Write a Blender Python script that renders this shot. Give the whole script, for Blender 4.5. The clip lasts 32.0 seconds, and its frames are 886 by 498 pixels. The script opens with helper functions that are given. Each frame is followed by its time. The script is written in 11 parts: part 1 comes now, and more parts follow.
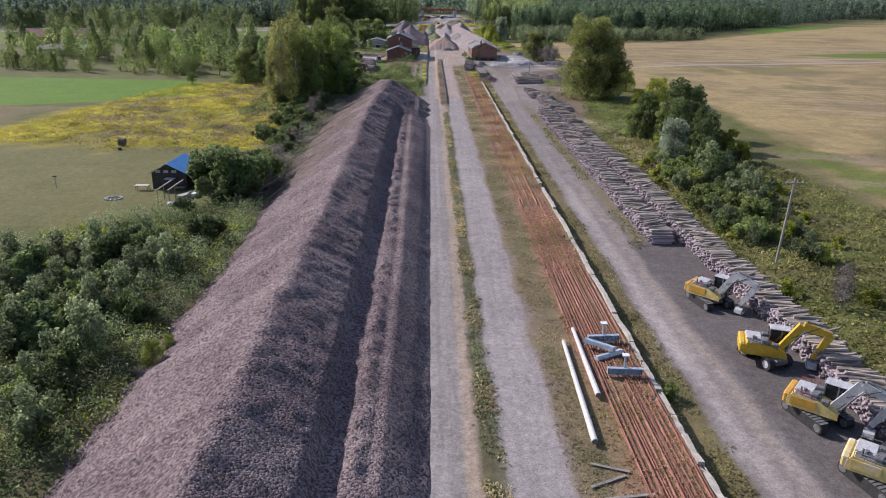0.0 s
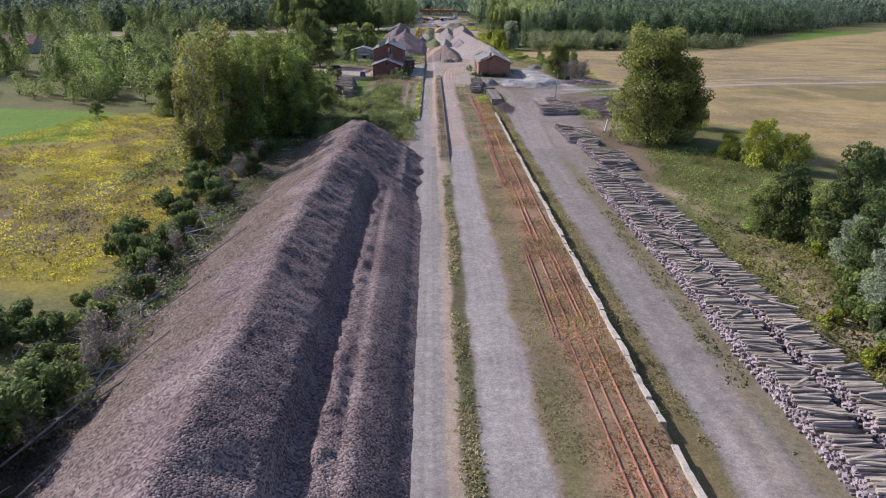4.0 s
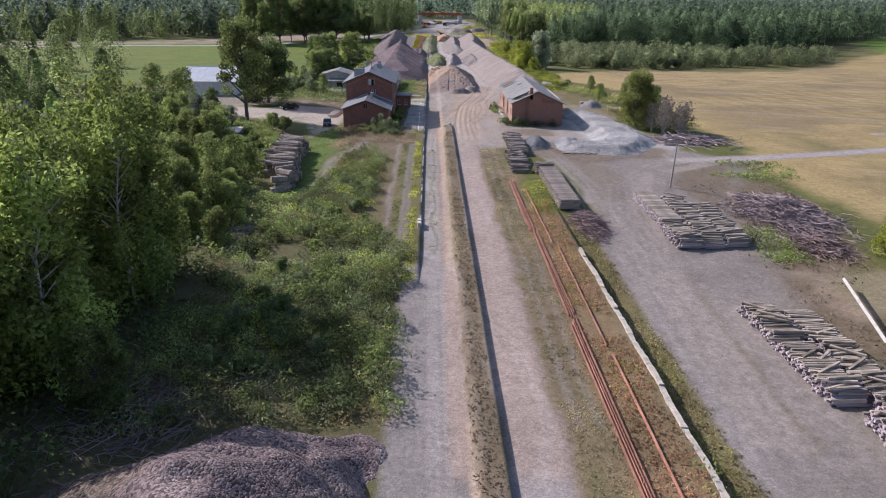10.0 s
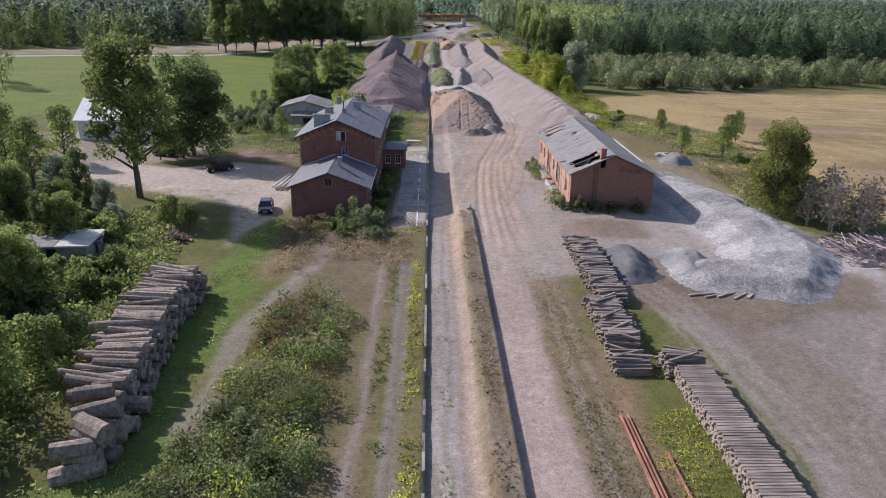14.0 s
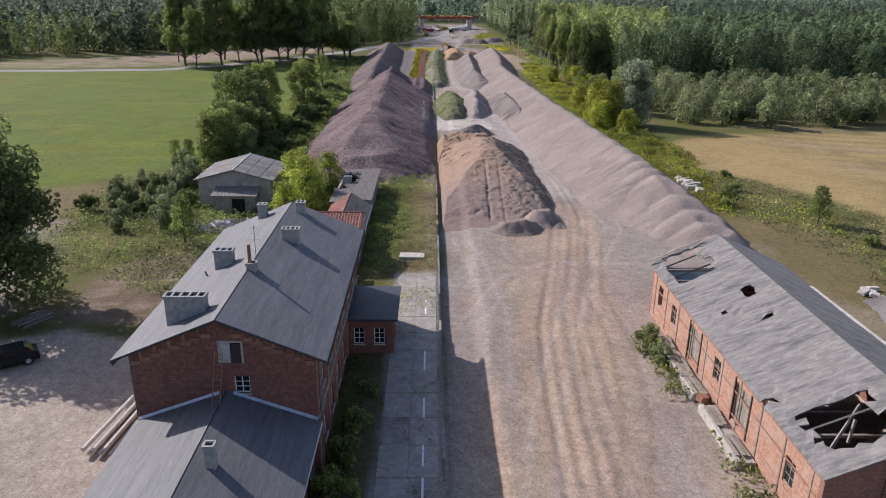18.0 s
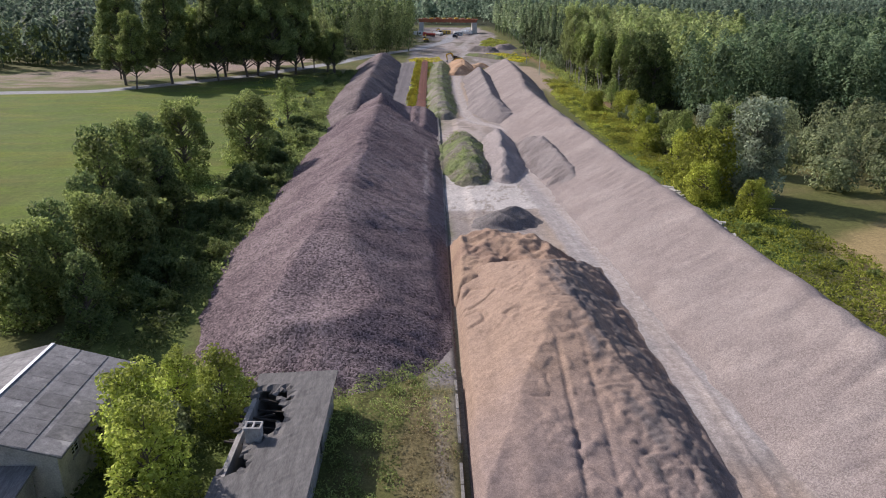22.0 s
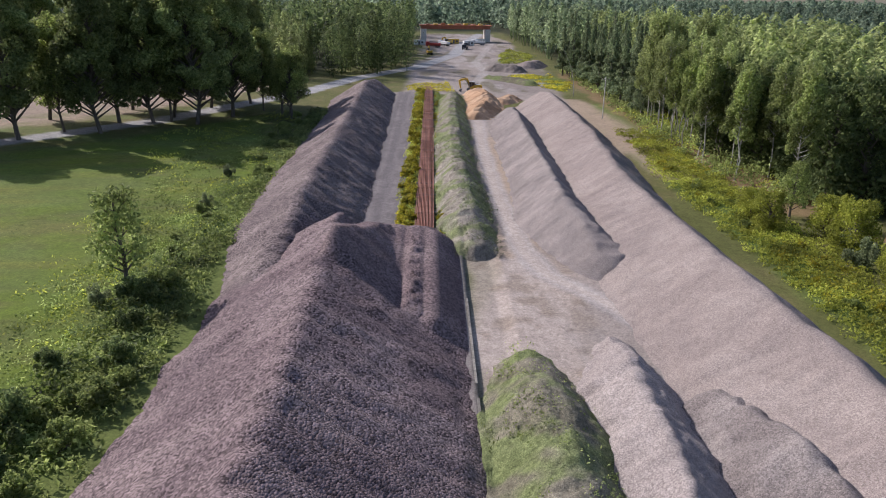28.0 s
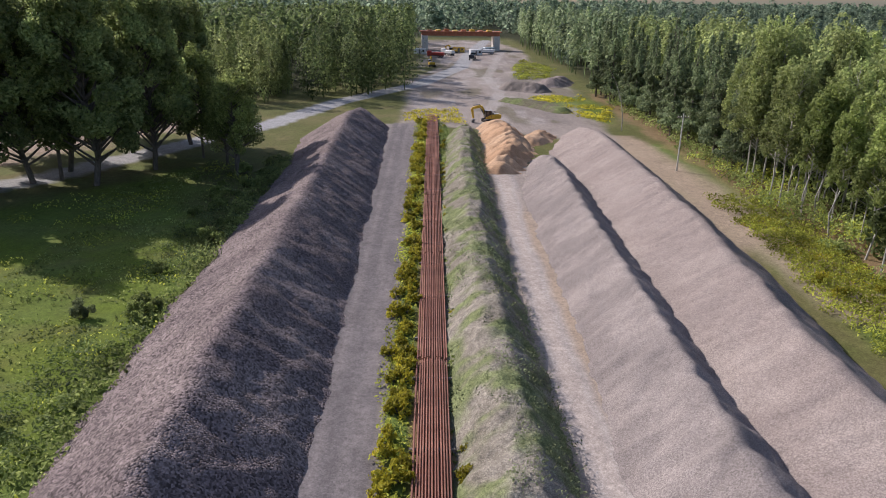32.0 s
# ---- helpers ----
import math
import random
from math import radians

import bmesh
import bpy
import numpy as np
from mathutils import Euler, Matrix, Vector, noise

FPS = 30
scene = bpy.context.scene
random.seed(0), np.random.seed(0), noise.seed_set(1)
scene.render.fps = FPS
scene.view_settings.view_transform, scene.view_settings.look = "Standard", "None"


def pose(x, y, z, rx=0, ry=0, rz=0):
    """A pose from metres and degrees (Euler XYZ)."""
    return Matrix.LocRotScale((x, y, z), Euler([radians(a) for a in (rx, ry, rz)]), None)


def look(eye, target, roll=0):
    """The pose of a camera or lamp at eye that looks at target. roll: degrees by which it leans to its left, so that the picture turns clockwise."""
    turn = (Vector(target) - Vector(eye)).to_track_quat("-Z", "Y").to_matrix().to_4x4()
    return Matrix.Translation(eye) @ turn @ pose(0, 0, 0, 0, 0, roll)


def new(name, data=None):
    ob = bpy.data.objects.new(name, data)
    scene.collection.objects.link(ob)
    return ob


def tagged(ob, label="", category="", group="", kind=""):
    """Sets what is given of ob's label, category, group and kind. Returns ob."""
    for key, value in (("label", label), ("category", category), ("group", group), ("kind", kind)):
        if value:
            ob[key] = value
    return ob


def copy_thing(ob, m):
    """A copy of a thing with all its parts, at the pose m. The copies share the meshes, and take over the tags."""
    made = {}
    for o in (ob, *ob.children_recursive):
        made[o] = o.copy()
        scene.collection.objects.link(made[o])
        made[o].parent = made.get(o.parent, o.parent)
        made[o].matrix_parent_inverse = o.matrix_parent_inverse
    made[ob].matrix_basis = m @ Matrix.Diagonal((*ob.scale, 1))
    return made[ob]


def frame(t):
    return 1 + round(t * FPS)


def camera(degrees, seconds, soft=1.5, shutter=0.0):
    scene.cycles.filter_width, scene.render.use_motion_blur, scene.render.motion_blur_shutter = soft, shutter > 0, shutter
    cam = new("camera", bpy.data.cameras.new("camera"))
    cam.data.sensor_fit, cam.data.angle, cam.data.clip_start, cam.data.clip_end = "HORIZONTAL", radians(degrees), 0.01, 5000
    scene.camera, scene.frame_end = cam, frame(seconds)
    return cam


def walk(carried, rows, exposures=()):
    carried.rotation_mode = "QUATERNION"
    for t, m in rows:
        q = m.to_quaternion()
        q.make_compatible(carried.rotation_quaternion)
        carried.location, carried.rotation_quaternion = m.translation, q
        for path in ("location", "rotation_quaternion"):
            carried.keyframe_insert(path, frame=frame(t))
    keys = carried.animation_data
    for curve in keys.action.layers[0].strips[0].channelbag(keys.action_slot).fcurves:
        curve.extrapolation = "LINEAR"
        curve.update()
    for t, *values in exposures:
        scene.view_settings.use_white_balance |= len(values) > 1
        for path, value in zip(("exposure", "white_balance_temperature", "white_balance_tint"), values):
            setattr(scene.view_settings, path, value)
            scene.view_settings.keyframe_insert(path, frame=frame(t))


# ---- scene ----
cam = camera(64.0, 32.0, soft=1.0)
EYE, SIDE, AHEAD, TURN, DIP = 28.0, 518.0, 498.0, -1.1, -0.67
# seconds, right, ahead, up (fractions of the flight), yaw, pitch, roll
ROWS = [
    (0.0, 0.0, 0.0, 0.0, 0.16, -19.22, -0.47),
    (0.5, 0.0001, 0.0165, -0.0001, 0.17, -19.21, -0.49),
    (1.0, 0.0002, 0.0329, -0.0002, 0.17, -19.21, -0.49),
    (1.5, 0.0004, 0.0493, -0.0003, 0.18, -19.22, -0.49),
    (2.0, 0.0005, 0.0658, -0.0003, 0.19, -19.2, -0.52),
    (2.5, 0.0004, 0.0824, -0.0003, 0.18, -19.21, -0.55),
    (3.0, 0.0003, 0.099, -0.0003, 0.18, -19.21, -0.57),
    (3.5, 0.0001, 0.1158, -0.0004, 0.18, -19.19, -0.56),
    (5.5, -0.0013, 0.1816, -0.0006, 0.18, -19.2, -0.59),
    (6.0, -0.0018, 0.1984, -0.0006, 0.18, -19.2, -0.6),
    (6.5, -0.0023, 0.2151, -0.0006, 0.18, -19.18, -0.59),
    (7.0, -0.0029, 0.2319, -0.0007, 0.17, -19.17, -0.6),
    (7.5, -0.0034, 0.2485, -0.0006, 0.16, -19.18, -0.61),
    (8.0, -0.004, 0.265, -0.0007, 0.14, -19.17, -0.62),
    (8.5, -0.0047, 0.2815, -0.0008, 0.14, -19.16, -0.62),
    (9.0, -0.0052, 0.2979, -0.0009, 0.13, -19.16, -0.6),
    (9.5, -0.0058, 0.3143, -0.001, 0.13, -19.16, -0.65),
    (10.0, -0.0064, 0.3307, -0.0011, 0.15, -19.13, -0.64),
    (10.5, -0.0069, 0.3472, -0.0011, 0.15, -19.11, -0.65),
    (11.0, -0.0075, 0.3637, -0.0011, 0.15, -19.1, -0.65),
    (11.5, -0.008, 0.3801, -0.0011, 0.15, -19.12, -0.68),
    (12.0, -0.0086, 0.3965, -0.0011, 0.15, -19.12, -0.68),
    (12.5, -0.009, 0.4129, -0.0011, 0.16, -19.11, -0.68),
    (13.0, -0.0095, 0.4287, -0.0012, 0.16, -19.12, -0.69),
    (13.5, -0.0099, 0.4452, -0.0013, 0.17, -19.11, -0.71),
    (14.0, -0.0105, 0.4617, -0.0013, 0.17, -19.11, -0.71),
    (14.5, -0.0111, 0.4782, -0.0013, 0.19, -19.11, -0.72),
    (16.5, -0.0132, 0.5424, -0.0006, 0.23, -19.18, -0.65),
    (17.0, -0.0139, 0.5579, -0.0005, 0.21, -19.17, -0.64),
    (17.5, -0.0146, 0.5732, -0.0006, 0.2, -19.18, -0.64),
    (18.0, -0.0152, 0.5885, -0.0007, 0.19, -19.18, -0.62),
    (18.5, -0.0158, 0.6035, -0.0007, 0.18, -19.19, -0.63),
    (19.0, -0.0163, 0.6186, -0.0006, 0.15, -19.19, -0.61),
    (19.5, -0.0167, 0.6336, -0.0007, 0.16, -19.19, -0.57),
    (20.0, -0.0172, 0.6486, -0.0007, 0.17, -19.18, -0.56),
    (20.5, -0.0178, 0.6635, -0.0007, 0.16, -19.15, -0.57),
    (21.0, -0.0183, 0.6786, -0.0008, 0.15, -19.15, -0.52),
    (21.5, -0.0188, 0.6936, -0.0007, 0.15, -19.17, -0.51),
    (22.0, -0.0194, 0.7089, -0.0007, 0.15, -19.17, -0.52),
    (22.5, -0.02, 0.7244, -0.0008, 0.15, -19.16, -0.53),
    (23.0, -0.0207, 0.74, -0.0008, 0.14, -19.16, -0.57),
    (23.5, -0.0213, 0.7557, -0.0008, 0.16, -19.18, -0.57),
    (24.0, -0.022, 0.7714, -0.0007, 0.17, -19.18, -0.59),
    (24.5, -0.0226, 0.7871, -0.0007, 0.17, -19.16, -0.62),
    (25.0, -0.0231, 0.803, -0.0008, 0.19, -19.15, -0.67),
    (25.5, -0.0237, 0.8189, -0.0009, 0.21, -19.11, -0.7),
    (27.5, -0.0255, 0.8803, -0.0007, 0.27, -19.14, -0.84),
    (28.0, -0.026, 0.8951, -0.0007, 0.27, -19.12, -0.82),
    (28.5, -0.0266, 0.9096, -0.0007, 0.28, -19.1, -0.84),
    (29.0, -0.0271, 0.9237, -0.0007, 0.25, -19.06, -0.82),
    (29.5, -0.0275, 0.9374, -0.0008, 0.28, -19.04, -0.84),
    (30.0, -0.0279, 0.9502, -0.0007, 0.29, -19.05, -0.86),
    (30.5, -0.0284, 0.9631, -0.0007, 0.28, -19.01, -0.88),
    (31.0, -0.0289, 0.9755, -0.0007, 0.3, -19.01, -0.88),
    (31.5, -0.0294, 0.9876, -0.0007, 0.29, -18.98, -0.9),
    (32.0, -0.0298, 0.9995, -0.0007, 0.3, -18.96, -0.91),
]
walk(cam, [(t, pose(0, 0, EYE, 0, 0, TURN) @ pose(SIDE * x, AHEAD * y, SIDE * z, 90 + pitch + DIP, roll, yaw))
           for t, x, y, z, yaw, pitch, roll in ROWS], exposures=[(0.0, 0.37, 5950, 20), (9.0, 0.48, 5980, 20), (13.0, 0.46, 6000, 20), (18.0, 0.31, 6270, 20), (25.0, 0.34, 6120, 20), (28.0, 0.36, 6140, 20), (32.0, 0.37, 6290, 20)])

# ---------------------------------------------------------------- light
world = bpy.data.worlds.new("sky")
scene.world = world
world.use_nodes = True
_n = world.node_tree.nodes
_sky = _n.new("ShaderNodeTexSky")
_sky.sky_type, _sky.sun_disc = "NISHITA", False
SUN_EL, SUN_X, SUN_Y = 34.0, -0.81, 0.585        # the sun stands ahead, to the left
_sky.sun_elevation, _sky.sun_rotation = radians(SUN_EL), math.atan2(SUN_X, SUN_Y)
_sky.air_density, _sky.dust_density = 1.0, 1.5
world.node_tree.links.new(_sky.outputs[0], _n["Background"].inputs[0])
_n["Background"].inputs[1].default_value = 0.105
_sun = bpy.data.lights.new("sun", "SUN")
_sun.energy, _sun.angle, _sun.color = 3.9, radians(0.55), (1.0, 0.94, 0.84)
sun = new("sun", _sun)
_up = Vector((SUN_X, SUN_Y, math.tan(radians(SUN_EL))))
sun.matrix_world = look((0, 300, 80), Vector((0, 300, 80)) - _up)

# ---------------------------------------------------------------- noise and small helpers
rng = np.random.default_rng(7)


def vnoise(x, y, seed=0):
    """Smooth value noise over arrays, 0 to 1."""
    xi, yi = np.floor(x).astype(np.int64), np.floor(y).astype(np.int64)
    fx, fy = x - xi, y - yi
    fx, fy = fx * fx * (3 - 2 * fx), fy * fy * (3 - 2 * fy)

    def h(a, b):
        n = (a * 374761393 + b * 668265263 + seed * 1442695041) & 0x7FFFFFFF
        n = ((n ^ (n >> 13)) * 1274126177) & 0x7FFFFFFF
        return ((n ^ (n >> 16)) & 0xFFFF) / 65535.0
    a, b, c, d = h(xi, yi), h(xi + 1, yi), h(xi, yi + 1), h(xi + 1, yi + 1)
    return (a * (1 - fx) + b * fx) * (1 - fy) + (c * (1 - fx) + d * fx) * fy


def fbm(x, y, size=1.0, octaves=4, seed=0):
    """Layered noise, about -1 to 1."""
    out, amp, tot = 0.0, 1.0, 0.0
    x, y = x / size, y / size
    for k in range(octaves):
        out = out + amp * (vnoise(x, y, seed + k * 17) * 2 - 1)
        tot += amp
        amp *= 0.5
        x, y = x * 2.03 + 5.1, y * 2.03 + 1.7
    return out / tot


def sstep(a, b, v):
    u = np.clip((v - a) / (b - a), 0, 1)
    return u * u * (3 - 2 * u)


def mesh_np(name, verts, faces, smooth=False):
    """A mesh from arrays: verts (n, 3), faces (m, 3 or 4)."""
    me = bpy.data.meshes.new(name)
    verts, faces = np.asarray(verts, np.float32), np.asarray(faces, np.int32)
    k = faces.shape[1]
    me.vertices.add(len(verts))
    me.vertices.foreach_set("co", verts.ravel())
    me.loops.add(faces.size)
    me.loops.foreach_set("vertex_index", faces.ravel())
    me.polygons.add(len(faces))
    me.polygons.foreach_set("loop_start", np.arange(0, faces.size, k, dtype=np.int32))
    me.polygons.foreach_set("use_smooth", np.full(len(faces), smooth))
    me.update(calc_edges=True)
    me.validate()
    return me


def colour_layer(me, rgb, name="tone"):
    at = me.color_attributes.new(name, "FLOAT_COLOR", "POINT")
    at.data.foreach_set("color", np.concatenate([rgb, np.ones((len(rgb), 1))], 1).astype(np.float32).ravel())


def grid_faces(nx, ny):
    i = np.arange((nx - 1) * (ny - 1))
    a = (i // (nx - 1)) * nx + i % (nx - 1)
    return np.stack([a, a + 1, a + nx + 1, a + nx], 1)


def holder(name, x, y, z=0.0, rz=0.0):
    ob = new(name)
    ob.empty_display_size = 0.3
    ob.matrix_world = pose(x, y, z, 0, 0, rz)
    return ob


def part(name, bm, material, parent, label=""):
    """Links a bmesh (or a mesh) as one mesh object under a thing or a part."""
    if isinstance(bm, bpy.types.Mesh):
        me = bm
    else:
        me = bpy.data.meshes.new(name)
        bm.normal_update()
        bm.to_mesh(me)
        bm.free()
    if material and not me.materials:
        me.materials.append(material)
    ob = new(name, me)
    ob.parent = parent
    if label:
        ob["label"] = label
    return ob


def box(bm, x0, x1, y0, y1, z0, z1, bev=0.0, m=None):
    """Adds a box, bevelled if asked, to bm."""
    r = bmesh.ops.create_cube(bm, size=1.0)
    vs = r["verts"]
    bmesh.ops.transform(bm, matrix=Matrix.Translation(((x0 + x1) / 2, (y0 + y1) / 2, (z0 + z1) / 2)) @ Matrix.Diagonal((x1 - x0, y1 - y0, z1 - z0, 1)), verts=vs)
    if bev:
        es = list({e for v in vs for e in v.link_edges})
        rr = bmesh.ops.bevel(bm, geom=es, offset=bev, segments=1, affect="EDGES")
        vs = list({v for f in rr["faces"] for v in f.verts} | {v for v in vs if v.is_valid})
    if m is not None:
        bmesh.ops.transform(bm, matrix=m, verts=vs)
    return vs


def cube(x0, x1, y0, y1, z0, z1, bev=0.0, m=None):
    bm = bmesh.new()
    box(bm, x0, x1, y0, y1, z0, z1, bev, m)
    return bm


def tube(bm, a, b, r0, r1=None, n=8):
    """Adds a tapered round bar from a to b."""
    a, b = Vector(a), Vector(b)
    d = b - a
    r = bmesh.ops.create_cone(bm, cap_ends=True, segments=n, radius1=r0, radius2=r0 if r1 is None else r1, depth=d.length)
    bmesh.ops.transform(bm, matrix=Matrix.Translation((a + b) / 2) @ d.to_track_quat("Z", "Y").to_matrix().to_4x4(), verts=r["verts"])
    return r["verts"]


def rod(a, b, r0, r1=None, n=8):
    bm = bmesh.new()
    tube(bm, a, b, r0, r1, n)
    return bm


def prism(outline, y0, y1):
    """A solid with the outline [(x, z)...] drawn out from y0 to y1."""
    bm = bmesh.new()
    a = [bm.verts.new((x, y0, z)) for x, z in outline]
    b = [bm.verts.new((x, y1, z)) for x, z in outline]
    bm.faces.new(a)
    bm.faces.new(b[::-1])
    for i in range(len(a)):
        j = (i + 1) % len(a)
        bm.faces.new((a[j], a[i], b[i], b[j]))
    bmesh.ops.recalc_face_normals(bm, faces=bm.faces)
    return bm


# ---------------------------------------------------------------- materials
def nodes_of(name):
    m = bpy.data.materials.new(name)
    m.use_nodes = True
    t = m.node_tree
    return m, t, t.nodes["Principled BSDF"]


def add(t, kind, **kw):
    n = t.nodes.new(kind)
    for k, v in kw.items():
        n.inputs[k].default_value = v
    return n


def mixc(t, fac, a, b, mode="MIX"):
    n = t.nodes.new("ShaderNodeMix")
    n.data_type, n.blend_type = "RGBA", mode
    for s, v in ((n.inputs[0], fac), (n.inputs[6], a), (n.inputs[7], b)):
        if hasattr(v, "links"):
            t.links.new(v, s)
        else:
            s.default_value = v if isinstance(v, float) else (*v, 1)
    return n.outputs[2]


def ramp(t, src, lo, hi):
    n = add(t, "ShaderNodeMapRange")
    n.inputs[1].default_value, n.inputs[2].default_value = lo, hi
    t.links.new(src, n.inputs[0])
    return n.outputs[0]


def bumped(t, p, src, strength, dist):
    b = add(t, "ShaderNodeBump", Strength=strength, Distance=dist)
    t.links.new(src, b.inputs["Height"])
    t.links.new(b.outputs[0], p.inputs["Normal"])


def plain(name, dark, light, size=0.5, rough=0.8, metal=0.0, bump=0.3, dist=0.01, stretch=(1, 1, 1), per_object=0.0, stain=None, stain_at=(0.55, 0.75), coords="Object"):
    """A surface of two tones with coarse and fine grain, and stains if asked."""
    m, t, p = nodes_of(name)
    tc = add(t, "ShaderNodeTexCoord")
    mp = add(t, "ShaderNodeMapping")
    mp.inputs["Scale"].default_value = stretch
    t.links.new(tc.outputs[coords], mp.inputs[0])
    n1 = add(t, "ShaderNodeTexNoise", Scale=1 / size, Detail=5.0, Roughness=0.65)
    n2 = add(t, "ShaderNodeTexNoise", Scale=7 / size, Detail=3.0)
    for n in (n1, n2):
        t.links.new(mp.outputs[0], n.inputs["Vector"])
    c = mixc(t, ramp(t, n1.outputs[0], 0.3, 0.7), dark, light)
    c = mixc(t, 0.45, c, n2.outputs[0], "OVERLAY")
    if stain:
        n3 = add(t, "ShaderNodeTexNoise", Scale=0.35 / size, Detail=6.0, Roughness=0.7)
        t.links.new(mp.outputs[0], n3.inputs["Vector"])
        c = mixc(t, ramp(t, n3.outputs[0], *stain_at), c, stain)
    if per_object:
        oi = add(t, "ShaderNodeObjectInfo")
        hsv = add(t, "ShaderNodeHueSaturation")
        t.links.new(c, hsv.inputs["Color"])
        mr = add(t, "ShaderNodeMapRange")
        mr.inputs[3].default_value, mr.inputs[4].default_value = 1 - per_object, 1 + per_object
        t.links.new(oi.outputs["Random"], mr.inputs[0])
        t.links.new(mr.outputs[0], hsv.inputs["Value"])
        c = hsv.outputs[0]
    t.links.new(c, p.inputs["Base Color"])
    p.inputs["Roughness"].default_value, p.inputs["Metallic"].default_value = rough, metal
    if bump:
        bumped(t, p, n2.outputs[0], bump, dist)
    return m


def island(name, dark, light, rough=0.8, size=0.3, stretch=(1, 1, 1), bump=0.2):
    """Joined pieces, each with a tone of its own."""
    m, t, p = nodes_of(name)
    dark, light = [(a, b, c * 1.3 + 0.008) for a, b, c in (dark, light)]
    g = add(t, "ShaderNodeNewGeometry")
    tc = add(t, "ShaderNodeTexCoord")
    mp = add(t, "ShaderNodeMapping")
    mp.inputs["Scale"].default_value = stretch
    t.links.new(tc.outputs["Object"], mp.inputs[0])
    n = add(t, "ShaderNodeTexNoise", Scale=1 / size, Detail=4.0)
    t.links.new(mp.outputs[0], n.inputs["Vector"])
    c = mixc(t, g.outputs["Random Per Island"], dark, light)
    c = mixc(t, 0.5, c, n.outputs[0], "OVERLAY")
    t.links.new(c, p.inputs["Base Color"])
    p.inputs["Roughness"].default_value = rough
    if bump:
        bumped(t, p, n.outputs[0], bump, 0.02)
    return m


def toned(name, stone=0.0, amount=0.5, rough=0.95, bump=0.5, dist=0.05, fine=0.25, contrast=(0.25, 0.8), streak=0.0, grit=0.68, mid=0.0):
    """Ground: its tone layer broken up by grain, tufts and stones."""
    m, t, p = nodes_of(name)
    tc = add(t, "ShaderNodeTexCoord")
    a = add(t, "ShaderNodeVertexColor")
    a.layer_name = "tone"
    n1 = add(t, "ShaderNodeTexNoise", Scale=1 / fine, Detail=4.0, Roughness=0.7)
    n2 = add(t, "ShaderNodeTexNoise", Scale=0.9, Detail=5.0, Roughness=0.7)
    for n in (n1, n2):
        t.links.new(tc.outputs["Object"], n.inputs["Vector"])
    c = mixc(t, amount, a.outputs[0], n1.outputs[0], "OVERLAY")
    c = mixc(t, amount * 0.9, c, n2.outputs[0], "OVERLAY")
    n3 = add(t, "ShaderNodeTexNoise", Scale=14.0, Detail=2.0)
    t.links.new(tc.outputs["Object"], n3.inputs["Vector"])
    c = mixc(t, min(1.0, amount * grit), c, ramp(t, n3.outputs[0], 0.28, 0.72), "OVERLAY")
    if mid:
        n5 = add(t, "ShaderNodeTexNoise", Scale=2.6, Detail=7.0, Roughness=0.78, Distortion=0.6)
        t.links.new(tc.outputs["Object"], n5.inputs["Vector"])
        c = mixc(t, mid, c, ramp(t, n5.outputs[0], 0.3, 0.7), "OVERLAY")
    if streak:
        mp = add(t, "ShaderNodeMapping")
        mp.inputs["Scale"].default_value = (1.5, 0.03, 1.0)
        t.links.new(tc.outputs["Object"], mp.inputs[0])
        n4 = add(t, "ShaderNodeTexNoise", Scale=1.0, Detail=5.0, Roughness=0.7)
        t.links.new(mp.outputs[0], n4.inputs["Vector"])
        c = mixc(t, streak, c, ramp(t, n4.outputs[0], 0.22, 0.78), "OVERLAY")
    h = n1.outputs[0]
    if stone:
        v = add(t, "ShaderNodeTexVoronoi", Scale=1 / stone, Randomness=1.0)
        t.links.new(tc.outputs["Object"], v.inputs["Vector"])
        sep = add(t, "ShaderNodeSeparateColor")
        t.links.new(v.outputs["Color"], sep.inputs[0])
        g = add(t, "ShaderNodeMapRange")
        g.inputs[3].default_value, g.inputs[4].default_value = contrast
        t.links.new(sep.outputs[0], g.inputs[0])
        c = mixc(t, 0.8, c, g.outputs[0], "OVERLAY")
        h = v.outputs["Distance"]
        bumped(t, p, h, bump, -dist)
    else:
        bumped(t, p, h, bump, dist)
    t.links.new(c, p.inputs["Base Color"])
    p.inputs["Roughness"].default_value = rough
    p.inputs["Specular IOR Level"].default_value = 0.12
    return m


